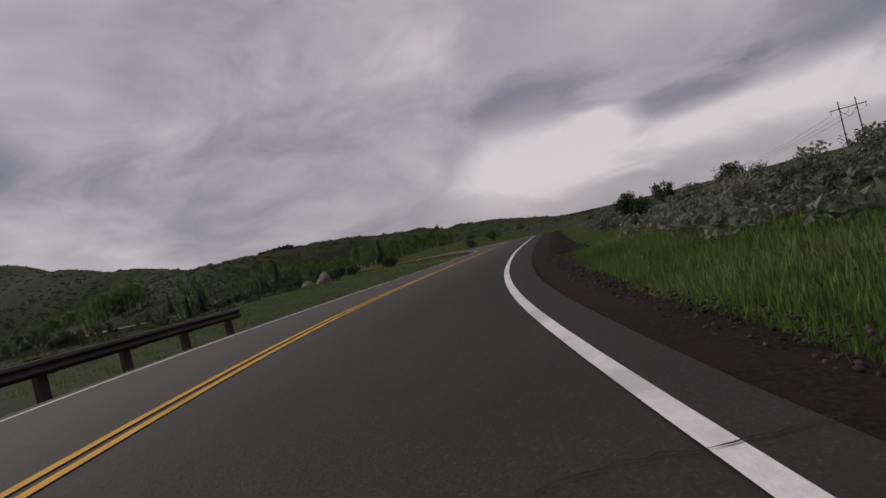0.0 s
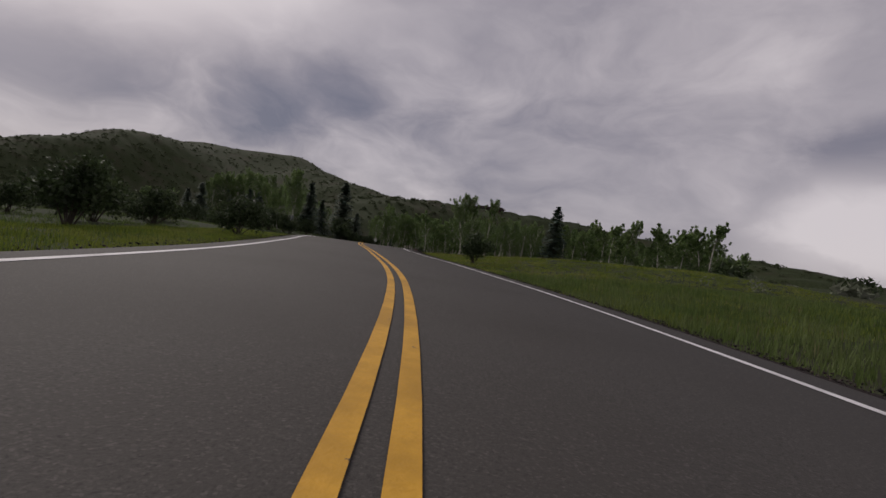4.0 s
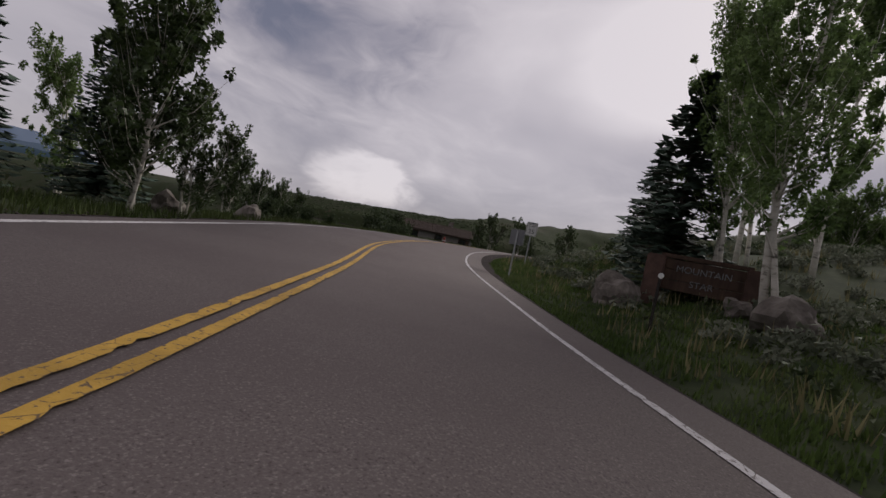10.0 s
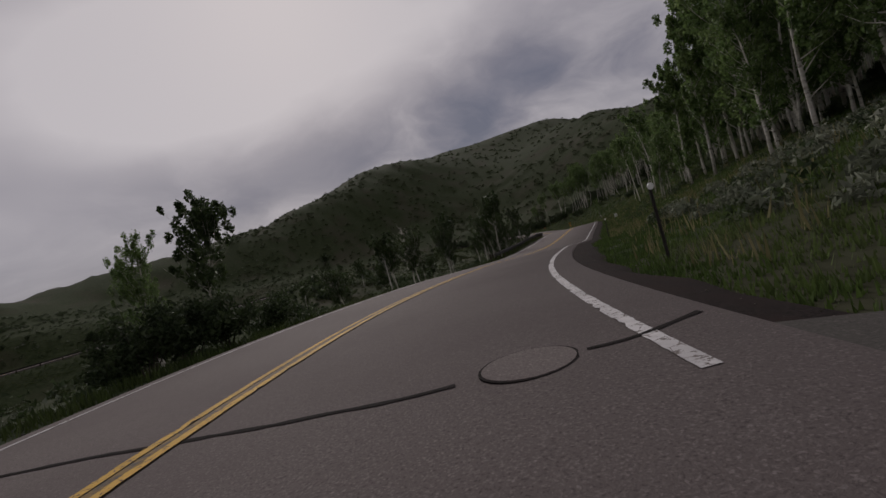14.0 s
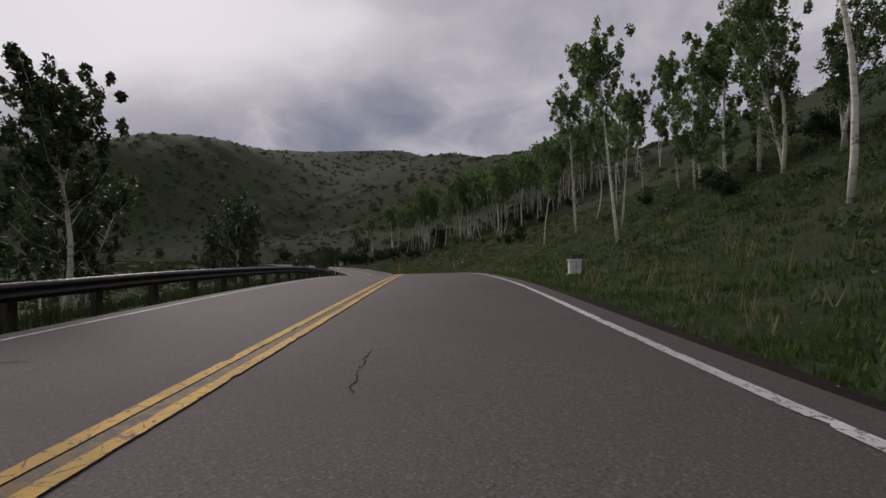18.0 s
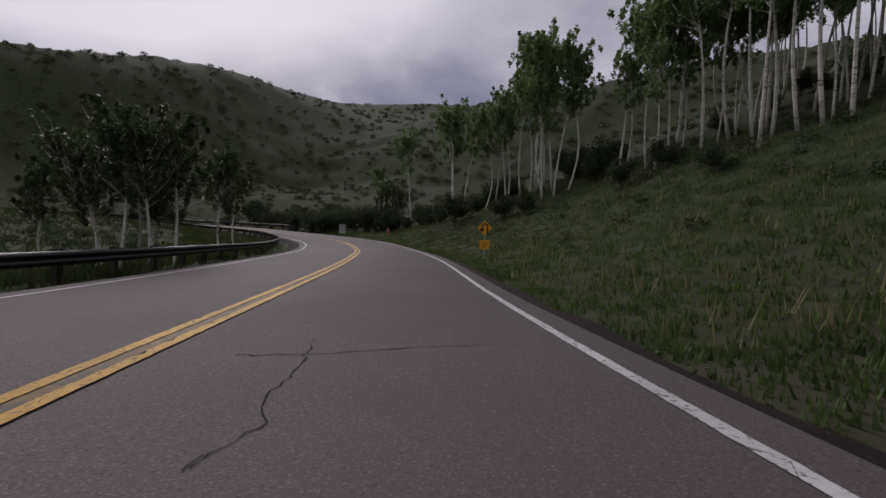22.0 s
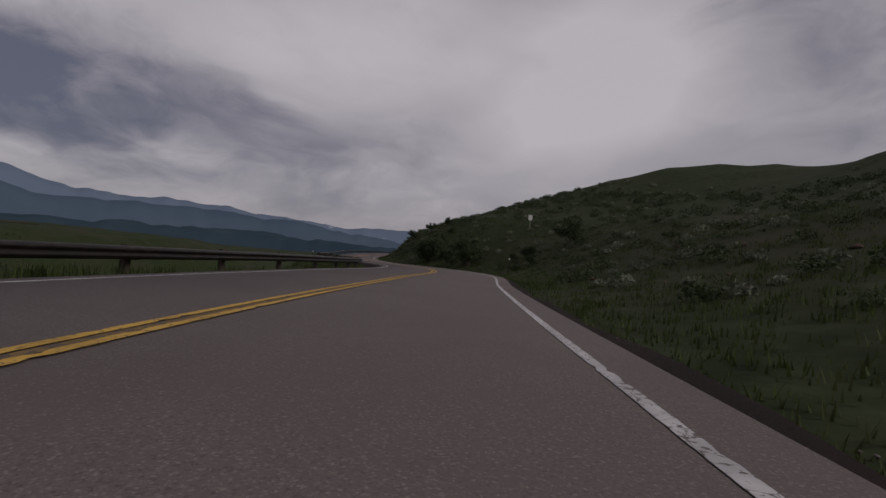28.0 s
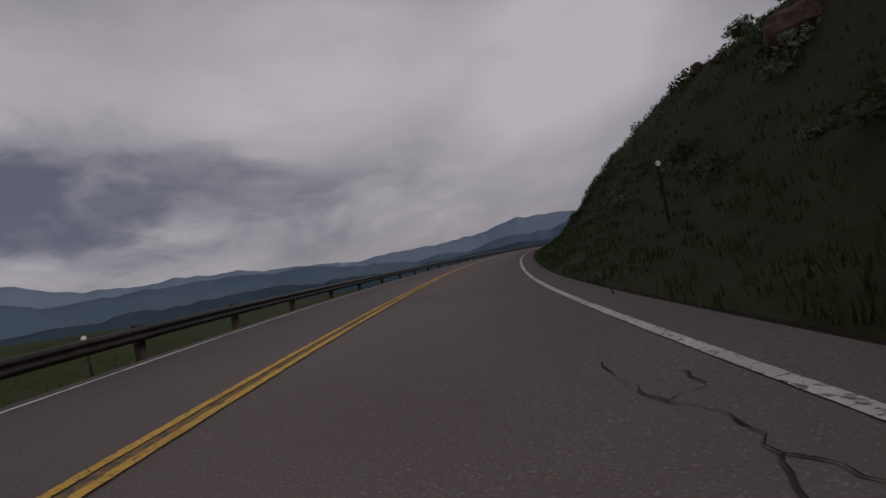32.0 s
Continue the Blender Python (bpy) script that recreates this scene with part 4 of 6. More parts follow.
for k, pts in enumerate(MAIN_SEALS + SIDE_SEALS):
    ribbon(pts, (0.11, 0.08, 0.14)[k % 3], seal_z, M_TAR, mouth, "tar_seal", "dark tar crack filler", wob=0.02, seed=40 + k)
# cracks of the old road
OLD_CRACKS = [
    [(-61.0, 148.9), (-61.1, 149.8), (-61.1, 150.4), (-61.2, 150.8), (-61.4, 151.1)], [(-113.9, 172.9), (-113.8, 172.7), (-113.7, 172.5)], [(-113.8, 172.4), (-113.7, 172.2), (-113.7, 172.1), (-113.6, 171.9)],
    [(-137.3, 203.3), (-136.9, 202.7), (-136.5, 202.2)], [(-181.9, 254.9), (-181.2, 254.3), (-180.8, 253.8), (-180.5, 253.7), (-180.3, 253.2)], [(-196.0, 268.1), (-196.2, 268.3), (-196.5, 268.5)],
    [(-196.9, 271.2), (-196.5, 270.7), (-196.2, 270.6), (-195.9, 270.3), (-195.4, 270.0), (-195.2, 269.8)], [(-218.4, 279.9), (-218.8, 280.2), (-219.1, 280.1), (-219.3, 280.2)], [(-218.6, 280.3), (-218.8, 280.4), (-219.0, 280.5)], [(-220.3, 278.9), (-220.8, 279.0), (-221.2, 279.1)]]
OLD_CRACKS += [
    [(-242.6, 276.1), (-242.9, 276.0), (-243.2, 276.0), (-243.4, 276.0), (-243.6, 275.7), (-243.9, 275.5), (-244.5, 275.0), (-245.6, 274.1), (-246.8, 273.3)], [(-242.7, 276.1), (-242.8, 276.2), (-242.9, 276.2)],
    [(-243.1, 276.6), (-243.5, 276.5), (-243.7, 276.4), (-244.1, 276.3), (-244.4, 276.1)], [(-244.4, 275.9), (-244.9, 275.6), (-245.8, 275.1)], [(-245.7, 274.6), (-247.4, 273.3)],
    [(-259.3, 186.2), (-260.8, 186.1), (-261.5, 186.4), (-262.4, 186.0)], [(-264.5, 186.2), (-264.8, 186.0), (-265.3, 186.2)]]
OLD_CRACKS += [
    [(-257.4, 162.0), (-257.5, 162.3), (-257.8, 162.7), (-257.9, 163.0)], [(-257.8, 163.2), (-257.9, 163.3), (-258.0, 163.0)],
    [(-247.0, 114.9), (-247.0, 115.6), (-247.2, 115.9), (-247.2, 116.3), (-247.1, 116.5), (-247.0, 117.2)], [(-247.2, 116.3), (-247.3, 116.4), (-247.4, 117.0)], [(-247.3, 115.3), (-247.3, 115.6)]]
for k, pts in enumerate(OLD_CRACKS):
    ribbon(pts, 0.009, on_road(road_b), M_CRACK, road_two, "crack", "open jagged crack", wob=0.014, seed=70 + k, jag=True)
    for q in range(1):
        a = np.array(pts[(k + q) % len(pts)])
        step = np.array([math.cos(k * 2.1 + q * 1.9), math.sin(k * 2.1 + q * 1.9)])
        ribbon([a, a + step * 0.12, a + step * 0.25 + 0.08 * step[::-1]], 0.005, on_road(road_b), M_CRACK, road_two, "crack", wob=0.012, seed=90 + 3 * k + q, jag=True)
ribbon([(3.0, 1.4), (3.3, 1.42), (3.6, 1.33), (4.0, 1.3)], 0.008, on_road(road_a), M_CRACK, road_one, "crack", "thin crack across the lane", wob=0.01, seed=5, jag=True)
ribbon([(-11.2, 122.1), (-10.5, 121.4), (-10.3, 121.1), (-10.2, 120.8), (-10.5, 120.7)], 0.12, on_road(road_a, 0.008), M_ASPHALT_STAIN, road_one, "tyre_mark", "dark curved tyre mark", wob=0.01, seed=6)
for k in range(34):
    i, d = crack_rng.uniform(10, nb - 80), crack_rng.uniform(0.6, 3.2) * (1 if k % 3 else -1)
    across = crack_rng.random() < 0.45
    pts = []
    for q in range(int(crack_rng.integers(5, 10))):
        pts.append(road_b.at([i], np.clip(d, -4.0, 4.0))[0][:2])
        i += (0.12 if across else 0.8) * crack_rng.uniform(0.2, 1.5)
        d += crack_rng.normal() * 0.22 + (0.35 if across else 0)
    ribbon(pts, crack_rng.uniform(0.006, 0.012), on_road(road_b), M_CRACK, road_two, "crack", wob=0.014, seed=200 + k, jag=True)
for k, pts in enumerate(([(-106.4, 156.5), (-105.4, 157.3), (-104.8, 157.7), (-104.0, 158.3), (-103.4, 158.8), (-103.1, 159.1)], [(-102.6, 159.75), (-102.35, 159.95), (-102.3, 160.3), (-102.2, 160.5)],
                         [(-118.5, 170.9), (-117.0, 171.5), (-115.8, 172.1), (-114.5, 172.85)], [(-113.9, 173.35), (-113.6, 173.6), (-113.5, 173.7)])):
    ribbon(pts, 0.05, on_road(road_b), M_TAR, road_two, "tar_seal", "dark tar seam across the road", wob=0.012, seed=k)
# round iron covers
for x, y, face in ((-102.85, 159.5, M_ASPHALT), (-114.15, 173.18, M_IRON)):
    z0 = float(on_road(road_b, 0.004)(np.array([[x, y]]))[0])
    cover = thing("manhole_cover", "round dark iron manhole cover in worn asphalt", "manhole cover", "manhole covers")
    part("ring", tube([(x, y, z0 - 0.1), (x, y, z0 + 0.008)], 0.32, 28), M_TAR, cover)
    part("lid", tube([(x, y, z0), (x, y, z0 + 0.012)], 0.3, 28), face, cover)
x, y = -27.6, 156.0
z0 = float(on_mouth(np.array([[x, y]]))[0])
cover = thing("manhole_cover", "manhole cover in a wide round asphalt collar", "manhole cover", "manhole covers")
part("ring", tube([(x, y, z0 - 0.1), (x, y, z0 + 0.006)], 0.78, 32), M_TAR, cover)
part("collar", tube([(x, y, z0 - 0.1), (x, y, z0 + 0.009)], 0.68, 32), M_ASPHALT_DARK, cover, "asphalt collar")
part("lid", tube([(x, y, z0), (x, y, z0 + 0.012)], 0.33, 28), M_IRON, cover)


drive_path = [road_a.at([DRIVE + q], d)[0][:2] for q, d in ((0, -4.3), (0.5, -8), (2, -13), (6, -20), (12, -30), (20, -44))]
lane = thing("driveway", "pale dirt driveway leaving the road", "driveway")
ribbon(drive_path, 5.0, lambda xy: np.maximum(ground_z(xy) + 0.05, np.where(np.abs(road_a.near(xy)[1]) < 6.5, on_road(road_a, -0.02)(xy), -99)), M_DRIVE, lane, "surface", wob=0.03)


# cinder gravel on the shoulders
def shoulder(road, i0, i1, inner, outer, name, material, label, drop_to=-0.2):
    """Loose ground from the asphalt to the grass; inner and outer give the distances at the stations."""
    i = np.arange(i0, i1, 1.0)
    n = len(i)
    d0, d1 = np.broadcast_to(inner, (n,)), np.broadcast_to(outer, (n,))
    s = 1 if d1.mean() > d0.mean() else -1
    wob = np.array([noise.noise((k * 0.35, s * 4.0, 0)) * 0.3 + noise.noise((k * 1.1, s * 4.0, 9)) * 0.12 for k in i])
    cols = [(d0 - s * 0.05, -0.03), (d0 + (d1 - d0) * 0.5, -0.08), (d1 + wob, drop_to + 0.06), (d1 + wob + s * 0.6, drop_to - 0.3)]
    rows = [road.at(i, d, u) for d, u in cols]
    v = np.stack(rows, 1).reshape(-1, 3)
    f = np.array([(a * 4 + b, a * 4 + b + 1, a * 4 + 5 + b, a * 4 + 4 + b) for a in range(n - 1) for b in range(3)])
    return thing_mesh(name, v, f, material, label, "gravel shoulder", kind="structure")


all_a, all_b = np.arange(0, na, 1.0), np.arange(0, nb, 1.0)
shoulder(road_a, 0, na, ASPHALT_A(all_a) + .08, GRASS_A(all_a) + .1, "shoulder", M_CINDER, "dark reddish cinder gravel shoulder")
shoulder(road_a, 0, 218, -ASPHALT_A_LEFT - .1, -4.3, "shoulder", M_CINDER, "dark reddish cinder gravel shoulder")
shoulder(road_b, 0, nb, ASPHALT_B(all_b) + .08, ASPHALT_B(all_b) + .55, "shoulder", M_CINDER, "narrow dark earth and cinder shoulder")
shoulder(road_b, 6, nb, -ASPHALT_B_LEFT(all_b[6:]) - .1, -ASPHALT_B_LEFT(all_b[6:]) - .7, "shoulder", M_CINDER, "dark cinder gravel shoulder under the guardrail")


def stones(name, road, i0, i1, d0, d1, count, lo, hi, material, seed, label):
    """Loose stones, each a squashed lump of eight faces."""
    g = np.random.default_rng(seed)
    p = road.at(g.uniform(i0, i1, count), d0 + (d1 - d0) * g.random(count))
    p[:, 2] += -0.07 - 0.05 * g.random(count)
    if d1 > 8:
        p[:, 2] = ground_z(p[:, :2])
    r = g.uniform(lo, hi, count) * g.uniform(0.5, 1.2, count)
    o = np.array([(1, 0, 0), (-1, 0, 0), (0, 1, 0), (0, -1, 0), (0, 0, 0.7), (0, 0, -0.6)], float)
    v = p[:, None] + o[None] * r[:, None, None] * g.uniform(0.6, 1.25, (count, 6, 1)) + g.normal(size=(count, 6, 3)) * r[:, None, None] * 0.2
    q = np.array([(0, 2, 4), (2, 1, 4), (1, 3, 4), (3, 0, 4), (2, 0, 5), (1, 2, 5), (3, 1, 5), (0, 3, 5)])
    f = (q[None] + 6 * np.arange(count)[:, None, None]).reshape(-1, 3)
    return thing_mesh(name, v.reshape(-1, 3), f, material, label, "stones", kind="stuff")


for k, (i0, i1, d0, d1, count) in enumerate(((40, 82, 3.85, 4.7, 6000), (80, 126, 4.25, 5.75, 24000), (126, 232, 4.0, 5.0, 16000))):
    stones("cinder_stones", road_a, i0, i1, d0, d1, count, 0.01, 0.032, M_CINDER_STONE, 1 + k, "loose dark reddish cinder stones on the shoulder")
stones("pale_chips", road_a, 40, 232, 4.1, 5.3, 1500, 0.006, 0.016, M_ROCK, 9, "scattered pale stone chips among the cinders")
stones("cinder_stones", road_a, 40, 221, -4.5, -3.8, 4000, 0.012, 0.035, M_CINDER_STONE, 6, "loose dark cinder stones beside the road")
stones("cinder_stones", road_b, 6, nb, -4.5, -3.85, 9000, 0.012, 0.035, M_CINDER_STONE, 4, "loose dark cinder stones beside the road")
stones("gravel", road_b, 4, nb, 4.0, 4.5, 2500, 0.008, 0.022, M_ROCK, 5, "pale gravel at the edge of the asphalt")

# ---------------------------------------------------------------- stations of the places along the way
rng = np.random.default_rng(7)


def drop(x, y, dip=0.05):
    return (x, y, float(ground_z((x, y))[0]) - dip)


# ---------------------------------------------------------------- plants
def aspen(name, seed, height, bare, spread, count, size, wind=0.12, label="", category="aspen tree", forks=1, girth=0.0095, leaf=None):
    """A white-barked trunk with many thin rising limbs and a loose, feathery crown of small leaves."""
    g = np.random.default_rng(seed)
    tree = thing(name, label, category, "roadside trees")
    wood, clumps, rad = [], [], []
    for k in range(forks):
        n = 9
        u = np.linspace(0, 1, n)
        lean = g.normal(size=2) * (0.05 + 0.06 * k) * height
        bend = g.normal(size=2) * 0.02 * height
        path = np.column_stack([0.25 * k + lean[0] * u**1.4 + bend[0] * np.sin(4 * u) - wind * height * u**3 * 0.4, 0.18 * k + lean[1] * u**1.4 + bend[1] * np.sin(5 * u), u * height * (1 - 0.12 * k)])
        wood.append(tube(path, (girth * height + 0.012) * (1.1 - u) ** 0.8 * (0.8 if k else 1), 8))
        for _ in range(int(22 + 12 * spread)):
            a = bare + (0.98 - bare) * g.random() ** 0.85
            base = np.array([np.interp(a, u, path[:, j]) for j in range(3)])
            w = (1 - ((a - bare) / (1 - bare) - 0.35) ** 2 * 1.5) * spread * height * 0.15 * g.uniform(0.55, 1.2) + 0.15
            az = g.uniform(0, 2 * np.pi)
            tip = base + np.array([np.cos(az) * w - wind * w * 1.5, np.sin(az) * w, w * g.uniform(0.8, 1.9)])
            mid = (base + tip) / 2 + np.array([np.cos(az), np.sin(az), -1.2]) * 0.09 * w
            wood.append(tube([base, mid, tip], [0.0035 * (1.15 - a) * height + 0.007, 0.009, 0.004], 5, cap=False))
            for q in (0.4, 0.7, 1.0):
                clumps.append(base + (tip - base) * q + g.normal(size=3) * 0.1)
                rad.append(np.array([0.26, 0.26, 0.46]) * (0.5 + 0.06 * height) * g.uniform(0.5, 1.2) * (1.15 - 0.35 * q))
        for q in (0.88, 0.95, 1.0):
            clumps.append(path[-2] + (path[-1] - path[-2]) * (q - 0.88) / 0.12 + (0, 0, 0.1))
            rad.append(np.array([0.2, 0.2, 0.5]) * (0.4 + 0.06 * height))
    part("trunk", join(*wood), M_BARK_WHITE, tree, "white bark with dark scars", smooth=True)
    part("crown", leaves(g, clumps, rad, count, size, lean=(-wind * 4, 0, -0.4)), leaf or M_LEAF, tree, "small green fluttering leaves")
    return tree


def dead_tree(seed, height):
    g = np.random.default_rng(seed)
    tree = thing("bare_tree", "pale leafless dead aspen with thin limbs", "tree", "roadside trees")
    u = np.linspace(0, 1, 8)
    path = np.column_stack([g.normal() * 0.08 * height * u**2, g.normal() * 0.05 * height * u, u * height])
    wood = [tube(path, 0.014 * height * (1.1 - u), 7)]
    for _ in range(26):
        a = g.uniform(0.35, 1)
        base = np.array([np.interp(a, u, path[:, j]) for j in range(3)])
        az, w = g.uniform(0, 6.28), height * 0.22 * (1.15 - a) + 0.2
        tip = base + np.array([np.cos(az) * w, np.sin(az) * w, w * g.uniform(0.4, 1.2)])
        wood.append(tube([base, (base + tip) / 2 + (0, 0, 0.05), tip], [0.03, 0.016, 0.006], 5, cap=False))
        for _k in range(2):
            t2 = tip + g.normal(size=3) * 0.35 * w
            wood.append(tube([(base + tip) / 2, t2], [0.012, 0.004], 4, cap=False))
    part("trunk", join(*wood), M_BARK_WHITE, tree, smooth=True)
    return tree


def spruce(seed, height, count=2400, label="dark green spruce with drooping tiers of branches"):
    g = np.random.default_rng(seed)
    tree = thing("spruce_tree", label, "spruce tree", "roadside trees")
    ps, us = [], []
    n = int(height * 5.5)
    wood = [tube([(0, 0, 0), (0, 0, height * 0.5), (0, 0, height)], [0.018 * height, 0.011 * height, 0.01], 8)]
    for k in range(n):
        a = 0.06 + 0.93 * (k / n)
        w = height * 0.27 * (1.02 - a) ** 0.85 * g.uniform(0.72, 1.1) + 0.08
        for b in range(6):
            az = g.uniform(0, 2 * np.pi)
            out = np.array([np.cos(az), np.sin(az), 0])
            for q in np.linspace(0.12, 1, max(4, int(w * 5))):
                p = out * w * q + (0, 0, a * height - 0.28 * w * q + 0.16 * w * q**3)
                ps.append(p)
                us.append(out)
            wood.append(tube([(0, 0, a * height), out * w + (0, 0, a * height - 0.12 * w)], [0.02, 0.005], 4, cap=False))
    ps, us = np.array(ps), np.array(us)
    ps += g.normal(size=ps.shape) * np.array([0.05, 0.05, 0.03])
    m = len(ps)
    side = np.column_stack([-us[:, 1], us[:, 0], np.zeros(m)]) * (0.11 + 0.012 * height) * g.uniform(0.7, 1.5, (m, 1))
    fore = us * (0.15 + 0.01 * height) * g.uniform(0.8, 1.4, (m, 1)) + np.column_stack([np.zeros((m, 2)), g.normal(size=m) * 0.05 - 0.03])
    hang = np.column_stack([np.zeros((m, 2)), -0.05 - 0.09 * g.random(m)])
    v = np.stack([ps - fore * 0.6, ps + side + hang, ps + fore, ps - side + hang], 1).reshape(-1, 3)
    part("trunk", join(*wood), M_BARK, tree, smooth=True)
    part("foliage", (v, np.arange(4 * m).reshape(-1, 4)), M_NEEDLE, tree)
    return tree


def bush(name, seed, width, height, count, size, material, label, stems=10):
    g = np.random.default_rng(seed)
    b = thing(name, label, "bush", "roadside bushes")
    wood, cs, rs = [], [], []
    for _ in range(stems):
        az, w = g.uniform(0, 6.28), g.uniform(0.15, 0.5) * width
        tip = np.array([np.cos(az) * w, np.sin(az) * w, height * g.uniform(0.45, 0.92) * (1.1 - 0.6 * (w / (0.5 * width)) ** 2 * 0.6)])
        wood.append(tube([(g.normal() * 0.08, g.normal() * 0.08, -0.1), tip * (0.5, 0.5, 0.6), tip], [0.03, 0.018, 0.006], 5, cap=False))
        for q in (0.55, 0.8, 1.0):
            cs.append(tip * (q, q, q**0.8))
            rs.append(np.array([0.24 * width, 0.24 * width, 0.2 * height]) * g.uniform(0.6, 1.1))
    part("stem", join(*wood), M_BARK, b)
    part("foliage", leaves(g, cs, rs, count, size), material, b)
    return b


def clear_of_roads(x, y, margin):
    """The place itself, or the nearest one off the asphalt."""
    for _ in range(3):
        ia, da, ib, db = (v[0] for v in to_roads((x, y)))
        if abs(da) < HALF_A + margin:
            x, y = road_a.at([ia], math.copysign(HALF_A + margin + 0.05, da))[0][:2]
        elif abs(db) < HALF_B + margin:
            x, y = road_b.at([ib], math.copysign(HALF_B + margin + 0.05, db))[0][:2]
        elif in_mouth(np.array([[x, y]]), margin)[0] > 0.5:
            y = y + 3.0 if y > 157 else y - 3.0
    return float(x), float(y)


def put(proto, x, y, turn=0.0, size=1.0, tall=None, dip=0.06, tilt=0.0):
    """A copy of a plant or post on the ground."""
    x, y = clear_of_roads(x, y, 1.4 + 0.8 * size)
    px, py, pz = drop(x, y, dip)
    m = pose(px, py, pz, tilt, 0, turn) @ Matrix.Diagonal((size, size, tall or size, 1))
    return copy_thing(proto, m)


patterns = []   # plants that only serve as patterns are taken away at the end


def pattern(ob):
    patterns.append(ob)
    return ob


ASPEN_TALL = [pattern(aspen("aspen_tree", 10 + k, 10.5, 0.56, 1.0, 3600, 0.18, girth=0.0072, label="tall aspen with a bare white trunk and a small high crown")) for k in range(5)]
ASPEN_FULL = [pattern(aspen("aspen_tree", 30 + k, 8.0, 0.13, 0.95, 7500, 0.125, wind=0.3, label="young aspen bent by wind, leafy nearly to the ground", forks=1 + k % 2)) for k in range(4)]
ASPEN_NEAR = [pattern(aspen("aspen_tree", 50 + k, 8.5, 0.2, 0.9, 15000, 0.085, wind=0.08, label="leafy aspen with forked white trunks", forks=2)) for k in range(3)]
ASPEN_FAR = [pattern(aspen("aspen_tree", 40 + k, 8.0, 0.12, 1.0, 1900, 0.25, wind=0.25, label="leafy aspen in the wood")) for k in range(4)]
ASPEN_ROUND = [pattern(aspen("aspen_tree", 25 + k, 6.0, 0.42, 1.35, 6500, 0.13, wind=0.08, girth=0.011, leaf=M_LEAF_BACKLIT, label="white-trunked aspen with a broad dark crown", forks=1 + k % 2)) for k in range(3)]
WILLOW = [pattern(bush("willow_bush", 86 + k, 3.4, 3.2, 6500, 0.105, M_BUSH, "tall dense green willow thicket", 16)) for k in range(3)]
COTTON = [pattern(aspen("cottonwood_tree", 60 + k, 6.5, 0.1, 1.15, 11000, 0.125, wind=0.05, leaf=M_LEAF_BACKLIT, label="bushy cottonwood with several upright leaders and leaves painted backlit-dark", category="tree", forks=3)) for k in range(3)]
SPRUCE = [pattern(spruce(70 + k, 7.5 + k)) for k in range(3)]
BUSH = [pattern(bush("bush", 80 + k, 2.6, 2.2, 3000, 0.11, M_BUSH, "dense dark green roadside bush")) for k in range(4)]
SAGE_BUSH = [pattern(bush("sage_bush", 90 + k, 1.5, 0.95, 1600, 0.075, M_SAGE, "grey-green sagebrush clump on the bank")) for k in range(3)]
DEAD = pattern(dead_tree(5, 6.5))


def aspens(protos, rows):
    for k, (x, y, h) in enumerate(rows):
        put(protos[k % len(protos)], x, y, 40 * k, h)


# along the first road
aspens(BUSH, [(47.0, 57.0, 1.5), (23.3, 34.1, .85), (57.5, 80.5, 1.1), (32.6, 37.5, .9), (13.3, 20.3, .65), (23.7, 101.4, 1.0), (12.0, 87.1, 0.9), (0.9, 80.4, 1.1), (-7.0, 73.8, 1.0), (0.9, 113.4, .8), (-5.2, 108.2, 1.0), (-7.0, 97.4, 1.1),
              (-31.2, 144.2, 1.5), (-27.0, 145.0, .75), (-29.4, 147.3, .8), (-28.3, 142.8, .9), (-37.6, 142.2, 1.2), (-37.4, 134.5, 0.9), (-36.9, 158.8, 1.1), (-35.8, 154.3, 0.9)])
aspens(SAGE_BUSH, [tuple(road_a.at([i], d)[0][:2]) + (h,) for i, d, h in zip(np.linspace(62, 118, 34), 7.4 + 6 * np.abs(np.sin(np.arange(34) * 2.4)), 0.6 + 0.4 * np.abs(np.sin(np.arange(34) * 1.7)))])
for k, (x, y, h) in enumerate([(-34.6, 129.8, .64), (-37.1, 133.9, .52), (-36.2, 142.3, .8), (-37.5, 146.7, .84), (-35.0, 148.6, 1.15), (-2.9, 153.7, 1.0), (-10.0, 157.0, 0.9)]):
    put(SPRUCE[k % 3], x, y, 70 * k, h)
aspens(ASPEN_NEAR, [(-9.3, 135.8, .78), (-8.4, 136.2, .72), (-7.3, 133.6, .48), (-5.5, 137.8, .54), (-7.6, 139.3, .76), (-9.7, 144.6, .52), (-8.4, 145.6, .55), (-8.9, 142.6, .52), (-11.3, 148.1, .6), (-8.9, 150.1, .64), (-9.1, 152.6, .72), (-9.5, 160.0, .85)])
aspens(ASPEN_FULL, [(-2.5, 158.5, .85), (0.3, 162.1, .8),
                    (-39.3, 172.5, .7), (-58.8, 137.3, .7), (-58.4, 133.0, .7)])
aspens(ASPEN_NEAR, [(-33.3, 136.1, .9), (-34.2, 137.4, .88), (-39.2, 141.7, .8), (-9.9, 157.5, .65), (-8.2, 155.1, .7), (-6.4, 156.6, .75), (-6.5, 151.3, .7), (-6.9, 148.2, .66), (-6.6, 145.6, .64), (-4.8, 149.3, .72)])
put(SPRUCE[1], -32.5, 149.0, 30, 0.62)
